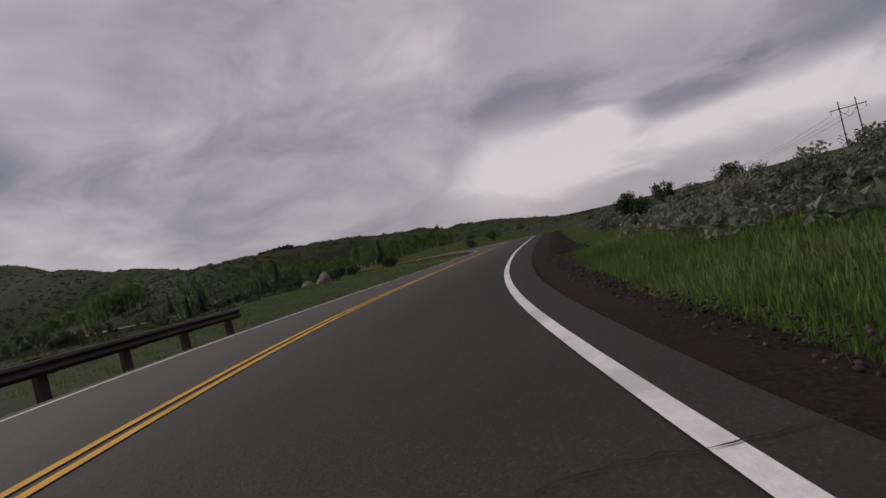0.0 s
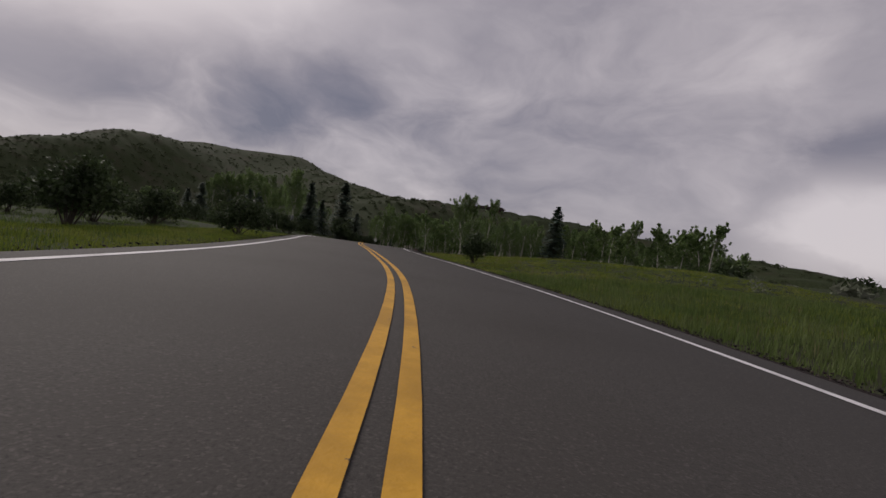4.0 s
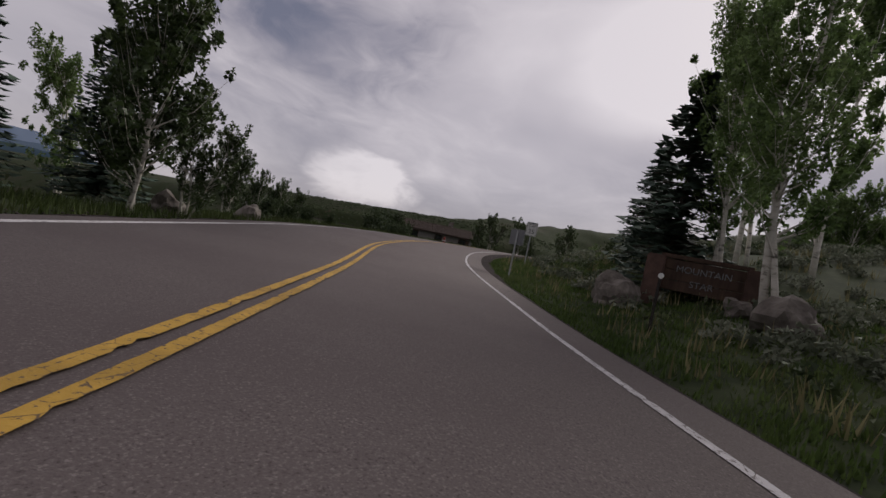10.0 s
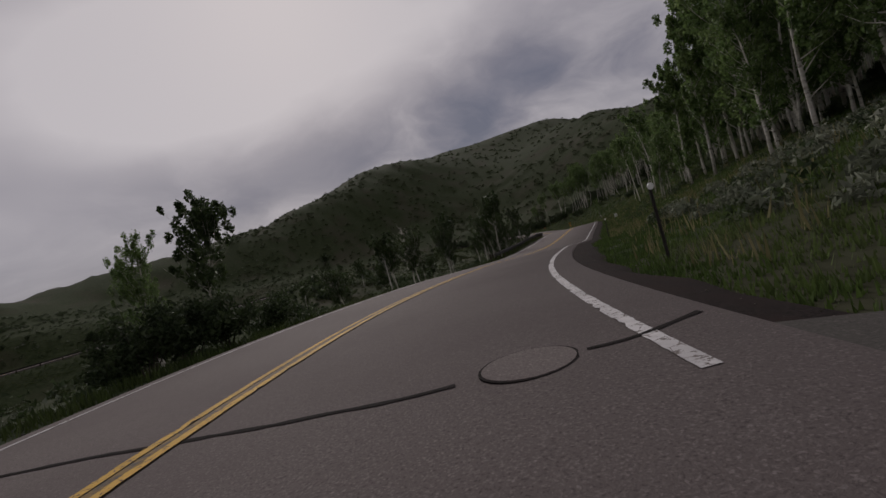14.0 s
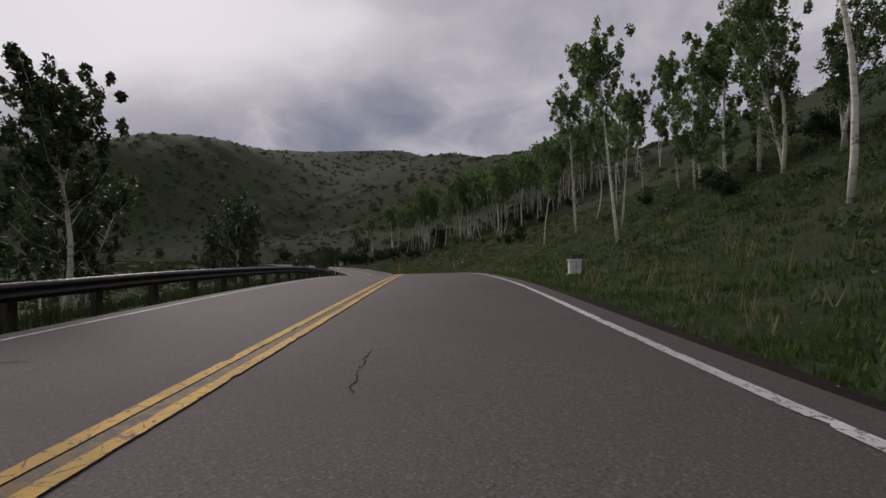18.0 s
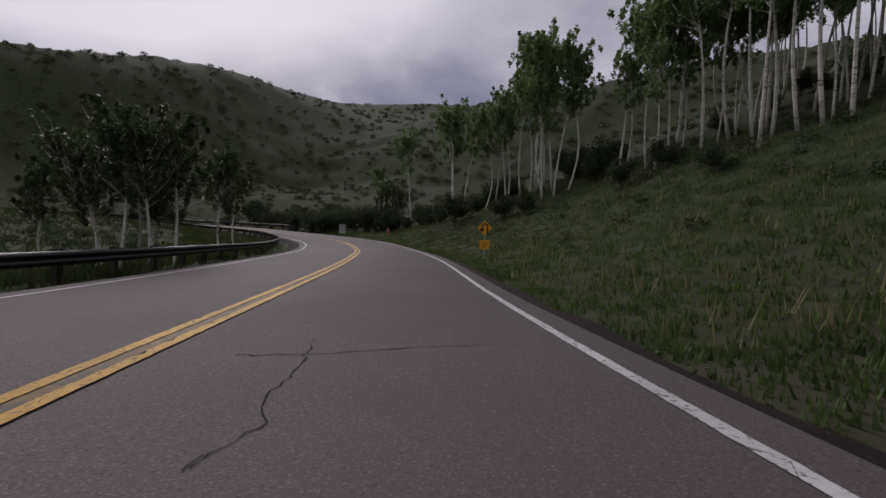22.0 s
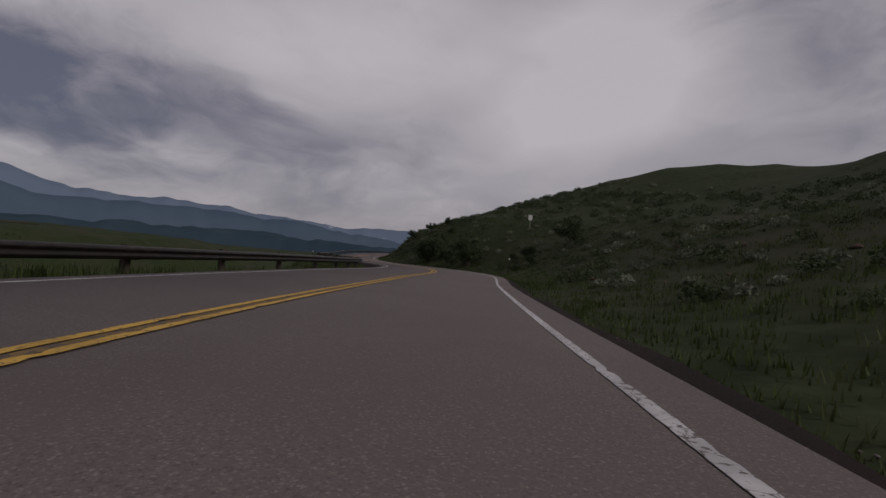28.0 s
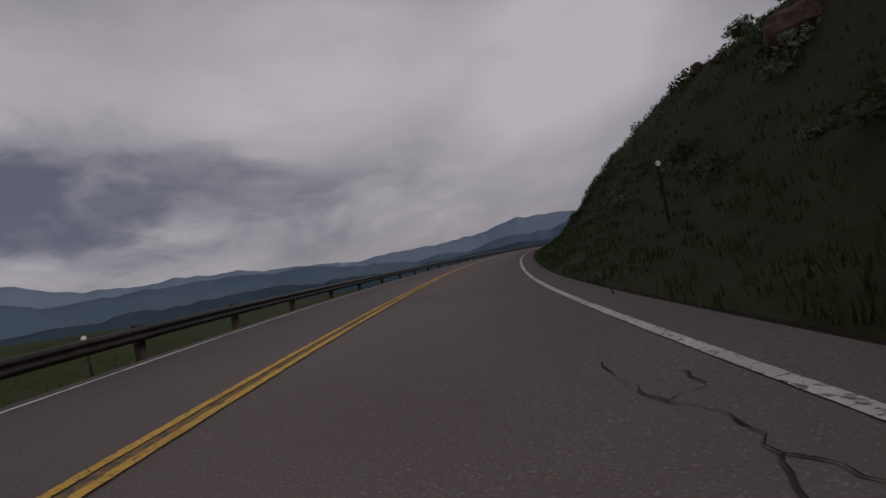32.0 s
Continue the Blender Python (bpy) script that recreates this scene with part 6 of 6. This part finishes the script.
# ---------------------------------------------------------------- guardrails
def guardrail(road, i0, i1, d, face, label, spacing=2.0, top=0.6):
    """A W-beam of weathering steel in panels on timber posts with offset blocks. face: the side of the rail that the road lies on."""
    gr = thing("guardrail", label, "guardrail")
    prof = [(0.0, 0.0), (0.045, -0.02), (0.08, -0.07), (0.08, -0.1), (0.012, -0.135), (0.012, -0.175), (0.08, -0.21), (0.08, -0.24), (0.045, -0.29), (0.0, -0.31)]
    step = spacing * 2
    n = int((i1 - i0) / step)
    for k in range(n):
        a = np.linspace(i0 + k * step, i0 + (k + 1) * step + 0.12, 5)
        outer = [road.at(a, d - face * q, top + h + 0.002 * (k % 2)) for q, h in prof]
        inner = [road.at(a, d - face * (q - 0.006), top + h + 0.002 * (k % 2)) for q, h in prof]
        m = len(prof)
        v = np.stack(outer + inner[::-1], 1).reshape(-1, 3)
        f = np.array([(r * 2 * m + c, r * 2 * m + (c + 1) % (2 * m), (r + 1) * 2 * m + (c + 1) % (2 * m), (r + 1) * 2 * m + c) for r in range(4) for c in range(2 * m)])
        part("rail_panel", (v, f), M_RUST, gr, smooth=False)
    post = mesh_of("post", *block(0.15, 0.2, 1.25, bevel=0.012), M_WOOD_POST)
    spacer = mesh_of("spacer_block", *block(0.14, 0.2, 0.34, bevel=0.01), M_WOOD_POST)
    for k in range(int((i1 - i0) / spacing) + 1):
        i = i0 + k * spacing
        ang = radians(road.angle(i))
        for me, dd, h in ((post, d + face * 0.36, top - 1.22), (spacer, d + face * 0.13, top - 0.33)):
            x, y, zz0 = road.at([i], dd)[0]
            o = new("post" if me is post else "spacer_block", me)
            o.parent = gr
            o.matrix_basis = Matrix.Translation((x, y, zz0 + h)) @ Matrix.Rotation(ang + rng.normal() * 0.03, 4, "Z")
    return gr


guardrail(road_a, 0, 81, -5.3, -1, "rust-brown steel guardrail on timber posts ending beside the road")
guardrail(road_a, 234, na - 4, 5.6, 1, "rust-brown steel guardrail beside the junction")
guardrail(road_b, 121, 180, -5.3, -1, "rust-brown weathered steel guardrail on timber posts along the climb", top=0.55)
guardrail(road_b, 181, 297, -5.3, -1, "rust-brown weathered steel guardrail on timber posts inside the bend", top=0.5)
guardrail(road_b, 298, nb - 6, -5.3, -1, "rust-brown weathered steel guardrail on timber posts above the valley", 3.8, 0.48)
guardrail(road_b, 260, 284.5, 5.6, 1, "rust-brown steel guardrail round the outside of the bend")


# ---------------------------------------------------------------- posts, signs and utilities
def delineator(label="thin dark marker post with a round white reflector", height=1.25, button=True):
    p = thing("delineator_post", label, "marker post", "delineators")
    part("post", join(block(0.055, 0.012, height + 0.3, (0, 0.01, -0.3)), block(0.012, 0.035, height + 0.3, (0.0, -0.01, -0.3))), M_POST_DARK, p)
    if button:
        part("reflector", turned(disc(0.055, 0.012), pose(0, -0.03, height - 0.06)), M_REFLECTOR, p, "round white reflector", smooth=False)
    return p


def rounded_plate(w, h, corner, thick=0.004, turn=0.0):
    pts = []
    for cx, cz, a0 in ((w/2 - corner, h/2 - corner, 0), (-w/2 + corner, h/2 - corner, 90), (-w/2 + corner, -h/2 + corner, 180), (w/2 - corner, -h/2 + corner, 270)):
        for k in range(6):
            a = radians(a0 + 18 * k)
            pts.append((cx + corner * math.cos(a), cz + corner * math.sin(a)))
    c, s = math.cos(radians(turn)), math.sin(radians(turn))
    pts = [(x * c - y * s, x * s + y * c) for x, y in pts]
    n = len(pts)
    v = [(x, 0, z0) for x, z0 in pts] + [(x, thick, z0) for x, z0 in pts]
    f = [tuple(range(n)), tuple(range(2 * n - 1, n - 1, -1))] + [(k, n + k, n + (k + 1) % n, (k + 1) % n) for k in range(n)]
    return np.array(v), f


def words(text, size, material, parent, at, name="lettering"):
    cu = bpy.data.curves.new(name, "FONT")
    cu.body, cu.size, cu.align_x, cu.align_y, cu.extrude = text, size, "CENTER", "CENTER", 0.002
    tmp = bpy.data.objects.new("tmp", cu)
    me = bpy.data.meshes.new_from_object(tmp)
    bpy.data.objects.remove(tmp)
    me.materials.clear()
    me.materials.append(material)
    ob = new(name, me)
    ob.parent = parent
    ob.matrix_basis = Matrix.Translation(at) @ Matrix.Rotation(radians(90), 4, "X")
    return ob


def sign_post(parent, height, material=M_STEEL):
    return part("post", join(block(0.06, 0.03, height + 0.5, (0, 0.03, -0.5), 0.004)), material, parent)


def marker_at(x, y, turn, height=1.25, button=True):
    d = delineator(height=height, button=button)
    x, y = clear_of_roads(x, y, 0.9)
    d.matrix_basis = pose(*drop(x, y, 0.02), hash_lean(x), hash_lean(y), turn)
    return d


def hash_lean(v):
    return math.sin(v * 12.9) * 2.5


for x, y, t in ((20.4, 34.2, 0), (10.2, 71.9, -20), (25.9, 74.1, -20), (-9.8, 134.3, 20), (-56.3, 156.6, 90), (-99.5, 146.5, 60), (-118.4, 181.9, 50),
                (-157.3, 238.0, 40), (-216.3, 286.7, 80), (-227.4, 287.4, 100), (-223.2, 289.5, 100), (-268.0, 179.8, 190), (-250.2, 108.5, 195), (-242.5, 146.2, 190), (-237.7, 108.0, 195), (-46.1, 160.9, 80), (-177.0, 257.5, 40)):
    marker_at(x, y, t)


marker_at(*road_b.at([85], 5.2)[0][:2], 60)


def plain_sign(name, w, h, high, label, x, y, turn, face=M_SIGN_WHITE, diamond=False, parts_on=None):
    s = thing(name, label, "road sign", "road signs")
    sign_post(s, high + h * 0.45)
    plate = part("plate", turned(rounded_plate(w, h, 0.04, turn=45 if diamond else 0), pose(0, 0.0, high)), face, s)
    part("back", turned(rounded_plate(w * 0.99, h * 0.99, 0.04, turn=45 if diamond else 0), pose(0, 0.006, high)), M_SIGN_BACK, s, "bare metal back")
    if parts_on:
        parts_on(s, high)
    x, y = clear_of_roads(x, y, 1.2)
    s.matrix_basis = pose(*drop(x, y, 0.02), 0, 0, turn)
    return s


def limit_face(s, high):
    words("SPEED", 0.15, M_BLACK, s, (0, -0.006, high + 0.27))
    words("LIMIT", 0.15, M_BLACK, s, (0, -0.006, high + 0.13))
    words("25", 0.36, M_BLACK, s, (0, -0.006, high - 0.14))
    frame_bars = [turned(block(0.53, 0.004, 0.012), pose(0, -0.004, high + q)) for q in (0.345, -0.357)] + [turned(block(0.012, 0.004, 0.7), pose(q, -0.004, high - 0.35)) for q in (-0.265, 0.265)]
    part("border", join(*frame_bars), M_BLACK, s)


def bend_face(s, high):
    """A hairpin arrow: up, over and back down to the left, with a plaque below."""
    a = np.linspace(0, np.pi, 14)
    path = [(0.13, -0.26), (0.13, 0.05)] + [(0.13 * np.cos(q), 0.07 + 0.13 * np.sin(q)) for q in a] + [(-0.13, -0.04)]
    body = [turned(block(0.065, 0.004, 0.31), pose(0.13, -0.005, high - 0.26)), turned(block(0.065, 0.004, 0.12), pose(-0.13, -0.005, high - 0.05))]
    v = [(r * math.cos(q), -0.005, high + 0.06 + r * math.sin(q)) for q in a for r in (0.098, 0.162)]
    body.append((np.array(v), [(2 * k, 2 * k + 1, 2 * k + 3, 2 * k + 2) for k in range(13)]))
    body.append((np.array([(-0.24, -0.005, high - 0.05), (-0.02, -0.005, high - 0.05), (-0.13, -0.005, high - 0.22)]), [(0, 1, 2)]))
    part("arrow", join(*body), M_BLACK, s, "black hairpin arrow")
    part("plaque", turned(rounded_plate(0.45, 0.45, 0.03), pose(0, 0, high - 0.8)), M_SIGN_YELLOW, s, "small yellow speed plaque")
    words("15", 0.24, M_BLACK, s, (0, -0.006, high - 0.76))
    words("M.P.H.", 0.09, M_BLACK, s, (0, -0.006, high - 0.93))


plain_sign("speed_limit_sign", 0.6, 0.75, 2.0, "white speed limit sign on a steel post", -72.3, 152.7, 90, parts_on=limit_face)
plain_sign("warning_sign", 0.5, 0.5, 1.5, "yellow diamond sign with a hairpin arrow and plaque", -191.3, 270.8, 35, M_SIGN_YELLOW, True, bend_face)
plain_sign("warning_sign", 0.75, 0.75, 2.1, "diamond warning sign and plaque seen from the grey back", -259.5, 220.7, 330, M_SIGN_YELLOW, True, bend_face)
plain_sign("road_sign", 0.6, 0.75, 1.7, "road sign turned away, grey metal back", -30.9, 133.2, 190)
plain_sign("road_sign", 0.45, 0.45, 1.5, "small white sign on a post by the junction", -29.5, 150.2, 30)
plain_sign("road_sign", 0.45, 0.6, 1.3, "small white sign on a post above the road", -272.1, 161.3, 185)
plain_sign("road_sign", 0.45, 0.6, 1.5, "small pale sign beside the guardrail", -13.1, 185.0, 10)
plain_sign("road_sign", 0.6, 0.6, 1.6, "pale sign turned away from the road", -64.6, 152.4, 250)


def hydrant(x, y, material, label):
    h = thing("fire_hydrant", label, "fire hydrant", "hydrants")
    part("barrel", tube([(0, 0, -0.1), (0, 0, 0.05), (0, 0, 0.06), (0, 0, 0.55), (0, 0, 0.56), (0, 0, 0.6)], [0.15, 0.15, 0.11, 0.11, 0.14, 0.14], 16), material, h)
    part("bonnet", tube([(0, 0, 0.6), (0, 0, 0.68), (0, 0, 0.74), (0, 0, 0.82)], [0.125, 0.11, 0.06, 0.025], 16), material, h)
    for k, a in enumerate((0, 90, 180)):
        part("outlet", turned(tube([(0, -0.1, 0.42), (0, -0.2, 0.42)], 0.055 if k != 1 else 0.075, 12), pose(0, 0, 0, 0, 0, a)), M_STEEL, h)
    h.matrix_basis = pose(*drop(x, y, 0.02))


hydrant(4.9, 64.3, M_RED, "red fire hydrant in the grass")
hydrant(-90.0, 143.4, M_RED, "red fire hydrant beside the road")
hydrant(-217.7, 289.4, M_ORANGE, "orange-red fire hydrant by the bend")


def cabinet(x, y, turn, w, d, h, material, label, name="utility_box"):
    b = thing(name, label, "utility box")
    part("body", block(w, d, h, (0, 0, 0), 0.02), material, b)
    part("lid", block(w + 0.06, d + 0.06, 0.06, (0, 0, h), 0.015), material, b)
    for s in (-1, 1):
        part("door", block(w * 0.47, 0.02, h * 0.82, (s * w * 0.245, -d / 2 - 0.008, h * 0.08), 0.006), material, b)
    part("handle", block(0.03, 0.03, 0.16, (0.04, -d / 2 - 0.03, h * 0.45), 0.006), M_STEEL, b)
    part("base", block(w + 0.2, d + 0.2, 0.35, (0, 0, -0.3), 0.02), M_STUCCO, b, "concrete base")
    b.matrix_basis = pose(*drop(x, y, 0.0), 0, 0, turn)


cabinet(-225.9, 289.4, 52, 0.8, 0.75, 1.1, M_BOX_GREEN, "grey-green steel utility cabinet beside the bend")
cabinet(-139.7, 216.4, 30, 0.4, 0.35, 0.5, M_SIGN_WHITE, "small white utility box in the grass")


def boulder(seed, w, d, h):
    bm = bmesh.new()
    bmesh.ops.create_icosphere(bm, subdivisions=3, radius=1.0)
    g = np.random.default_rng(seed)
    o = g.uniform(-50, 50, 3)
    for v in bm.verts:
        p = v.co.copy()
        k = 1 + 0.5 * noise.noise(p * 1.1 + Vector(o)) + 0.28 * abs(noise.noise(p * 2.3 + Vector(o))) + 0.12 * noise.noise(p * 6.0 + Vector(o))
        v.co = Vector((p.x * w * k, p.y * d * k, max(p.z, -0.45) * h * k))
    vs, fs = np.array([v.co[:] for v in bm.verts]), [tuple(v.index for v in f.verts) for f in bm.faces]
    bm.free()
    return vs, fs


def rock(x, y, w, d, h, seed, material=M_ROCK, label="weathered pale boulder half sunk in the grass"):
    r = thing_mesh("boulder", *boulder(seed, w / 2, d / 2, h / 1.4), material, label, "boulder", "boulders")
    x, y = clear_of_roads(x, y, 1.6)
    r.matrix_basis = pose(*drop(x, y, -h * 0.2), 0, 0, seed * 40)


for k, (x, y, w, h) in enumerate(((-57.8, 159.5, 1.3, .8), (-59.6, 159.1, .8, .5), (-58.8, 142.2, 1.0, .7), (-63.6, 141.6, 1.2, .8), (-35.8, 155.8, 1.5, .8), (-31.1, 164.3, 1.2, .7), (-29.8, 168.2, 1.0, .6), (-30.8, 168.9, .9, .6),
                                  (-8.4, 68.1, 2.4, 1.6), (-11.0, 69.4, 1.8, 1.2), (-60.6, 156.3, 1.4, .9))):
    rock(x, y, w, w * 0.8, h, k + 3, M_ROCK_RED if k in (6, 7) else M_ROCK, "reddish boulder half sunk in the grass" if k in (6, 7) else "weathered pale boulder half sunk in the grass")

rock_rng = np.random.default_rng(77)
for k in range(16):
    x, y, _z = road_b.at([rock_rng.uniform(420 + 6, nb - 40)], rock_rng.uniform(7.5, 12))[0]
    w = rock_rng.uniform(0.4, 1.1)
    rock(x, y, w, w * 0.8, w * 0.6, 40 + k, M_ROCK_RED, "reddish rock jutting out of the steep cut slope")

# masonry pillar at the junction
px, py = -29.6, 164.1
pillar = thing("masonry_pillar", "square red stone pillar with a pale capstone", "pillar")
for row in range(7):
    for k in range(4):
        a = k * 90
        part("stone", turned(block(0.5 if (row + k) % 2 else 0.42, 0.22, 0.185, (0.05 if (row + k) % 2 else -0.05, -0.3, row * 0.19), 0.015), pose(0, 0, 0, 0, 0, a)), M_BRICK, pillar)
part("core", block(0.62, 0.62, 1.33, (0, 0, -0.02)), M_STUCCO, pillar, "mortar core")
part("capstone", block(0.98, 0.98, 0.1, (0, 0, 1.33), 0.02), M_STUCCO, pillar, "pale capstone")
pillar.matrix_basis = pose(*drop(px, py, 0.1), 0, 0, 30)

# entry sign of a side drive
entry = thing("entry_sign", "dark timber entry sign between stone piers with pale letters", "sign")
for s in (-1, 1):
    part("pier", block(0.5, 0.5, 1.5, (s * 1.25, 0, -0.2), 0.04), M_ROCK_RED, entry, "rough stone pier")
for k in range(3):
    part("board", block(2.1, 0.08, 0.29, (0, 0, 0.35 + 0.3 * k), 0.01), M_WOOD, entry)
part("beam", block(2.3, 0.16, 0.12, (0, 0, 1.26), 0.015), M_WOOD, entry)
words("MOUNTAIN", 0.26, M_SIGN_BACK, entry, (0, -0.048, 0.98))
words("STAR", 0.26, M_SIGN_BACK, entry, (0, -0.048, 0.6))
entry.matrix_basis = pose(*drop(-60.8, 158.5, 0.05), 0, 0, 75)


# low house below the road
def house(x, y, z0, turn, w, d, h, roof_h, wall_material, label, windows=3):
    b = thing("house", label, "house", "houses")
    part("wall", block(w, d, h + 5.5, (0, 0, -5.5), 0.02), wall_material, b)
    v = [(-w/2 - .6, -d/2 - .7, h - .15), (w/2 + .6, -d/2 - .7, h - .15), (w/2 + .6, d/2 + .7, h - .15), (-w/2 - .6, d/2 + .7, h - .15), (-w/2 - .6, 0, h + roof_h), (w/2 + .6, 0, h + roof_h)]
    f = [(0, 1, 5, 4), (2, 3, 4, 5), (1, 2, 5), (3, 0, 4)]
    low = [(p[0], p[1], p[2] - 0.18) for p in v]
    roof = part("roof", (np.array(v + low), f + [tuple(i + 6 for i in q[::-1]) for q in f] + [(0, 6, 7, 1), (2, 8, 9, 3), (1, 7, 8, 2), (3, 9, 6, 0)]), M_ROOF, b, "brown wooden shingle roof")
    for k in range(8):
        q = (k + 0.5) / 8
        for s in (-1, 1):
            part("shingle_course", block(w + 1.2, 0.08, 0.05, (0, s * (d/2 + .7) * (1 - q), h - .15 + (roof_h + .15) * q)), M_ROOF, roof)
    part("chimney", block(0.8, 0.8, roof_h + 0.9, (w * 0.2, d * 0.1, h), 0.02), M_ROCK, b)
    for k in range(windows):
        wx = -w / 2 + w * (k + 0.6) / windows
        for s in (-1, 1):
            win = part("window", block(1.3, 0.06, 1.2, (wx, s * (d / 2 + 0.02), h * 0.35), 0.01), M_WOOD, b, "dark window frame")
            part("pane", block(1.1, 0.03, 1.0, (wx, s * (d / 2 + 0.05), h * 0.35 + 0.1)), M_DARK_GLASS, win)
    part("door", block(1.0, 0.06, 2.05, (w * 0.42, -d / 2 - 0.02, 0), 0.01), M_WOOD, b, "dark timber door")
    b.matrix_basis = pose(x, y, z0, 0, 0, turn)
    return b


hx, hy = -124.9, 132.6
house(hx, hy, 0.6, 108, 12, 8, 2.6, 1.3, M_STUCCO, "low grey stucco house with a brown shingle roof")
for k, (x, y) in enumerate(((-78.4, 307.0), (-71.2, 309.6), (-65.5, 311.0))):
    house(x, y, float(ground_z((x, y))[0]) - 1.0, 10 + 20 * k, 7.5 - k, 5, 2.0, 1.2, M_WOOD, "low dark timber house on the ridge", 2)


# power line
def pylon(x, y, turn):
    p = thing("power_pole", "grey timber H-frame power pole", "power pole", "power line")
    for s in (-1, 1):
        part("pole", tube([(s * 2.0, 0, -1), (s * 1.9, 0, 16)], [0.2, 0.13], 10), M_WOOD_POST, p, smooth=True)
        part("brace", tube([(s * 1.9, 0, 13.2), (0, 0, 11.0)], 0.06, 6), M_WOOD_POST, p)
    part("crossarm", block(8.4, 0.2, 0.25, (0, 0, 13.6), 0.02), M_WOOD_POST, p)
    for s in (-3.9, 0, 3.9):
        part("insulator", tube([(s, 0, 12.5), (s, 0, 12.7), (s, 0, 13.0), (s, 0, 13.6)], [0.06, 0.12, 0.1, 0.04], 8), M_STEEL, p)
    p.matrix_basis = pose(*drop(x, y, 0.0), 0, 0, turn) @ Matrix.Diagonal((0.55, 0.55, 0.55, 1))
    return p


poles = [(75.5, 66.4), (125.0, 164.4)]
for x, y in poles:
    pylon(x, y, -35)
for s in (-2.15, 0, 2.15):
    a = radians(-35)
    ends = [np.array([x + s * math.cos(a), y + s * math.sin(a), float(ground_z((x, y))[0]) + 6.9]) for x, y in poles]
    wire = []
    for p0, p1 in zip(ends[:-1], ends[1:]):
        u = np.linspace(0, 1, 24)[:, None]
        wire.append(tube(p0 * (1 - u) + p1 * u + np.array([[0, 0, -7.0]]) * u * (1 - u), 0.02, 4, cap=False))
    thing_mesh("power_cable", *join(*wire), M_BLACK, "thin dark cable hung between power poles", "cable", "power cables")

# ---------------------------------------------------------------- far ranges beyond the valley
def far_range(name, centre, dist, table, material, seed, ripple, label):
    t = np.array(table, float)
    az = np.arange(t[0, 0], t[-1, 0], 0.35)
    el = np.interp(az, t[:, 0], t[:, 1])
    el = el + np.array([noise.noise((a * 0.22, seed, 0)) * ripple + noise.noise((a * 0.8, seed, 5)) * ripple * 0.4 for a in az])
    rows = []
    for k, (q, back) in enumerate(((-0.02, 0.86), (0.45, 0.93), (0.8, 0.97), (1.0, 1.0), (0.6, 1.08))):
        d = dist * back
        h = d * np.tan(np.radians(el)) * q + (np.array([noise.noise((a * 0.5, k * 3.1, seed)) for a in az]) * dist * 0.004 if 0 < k < 3 else 0)
        if q < 0:
            h = np.full(len(az), -120.0)
        a = np.radians(az)
        rows.append(np.column_stack([centre[0] - np.sin(a) * d, centre[1] + np.cos(a) * d, h + 1.5]))
    k = len(rows)
    v = np.stack(rows, 1).reshape(-1, 3)
    f = np.array([(i * k + b, i * k + b + 1, (i + 1) * k + b + 1, (i + 1) * k + b) for i in range(len(az) - 1) for b in range(k - 1)])
    return thing_mesh(name, v, f, material, label, "mountains", kind="structure", smooth=True)


# Haze over the valley is painted: farther ranges get paler blue materials.
VALLEY = (-255.0, 160.0)
far_range("backdrop_far", VALLEY, 3900, [(-215, 2.0), (-200, 3.0), (-186, 3.8), (-180, 2.6), (-166, 2.3), (-152, 3.4), (-141, 3.6), (-133, 4.9), (-125, 4.6), (-122, 5.4), (-115, 4.0), (-106, 3.0), (-96, 1.0), (-90, 0.0)], M_HAZY_RANGE_3, 3, 0.5, "far mountain range in painted blue haze with patches of snow")
far_range("backdrop_middle", VALLEY, 2900, [(-215, 1), (-195, 2.4), (-173, 0.9), (-159, 2.6), (-149, 3.0), (-136, 2.7), (-128, 4.7), (-115, 2.5), (-104, 1.6), (-92, 0.0)], M_HAZY_RANGE_2, 9, 0.5, "middle mountain range in painted blue-grey haze")
far_range("backdrop_near", VALLEY, 2000, [(-215, 1), (-185, 0.8), (-170, 0.2), (-155, 1.0), (-140, 0.6), (-120, 1.4), (-104, 0.8), (-94, 0.0)], M_HAZY_RANGE_1, 15, 0.5, "dark green wooded foothills tinted by painted blue haze")
far_range("backdrop_west", (-31.0, 155.0), 1300, [(78, 0.2), (88, 2.0), (101, 2.7), (112, 2.9), (122, 1.6), (134, 0.2)], M_HAZY_HILL, 21, 0.4, "dark green wooded hill beyond the valley with a painted haze tint")

# ---------------------------------------------------------------- take the patterns away
for ob in patterns:
    for o in (*ob.children_recursive, ob):
        bpy.data.objects.remove(o)
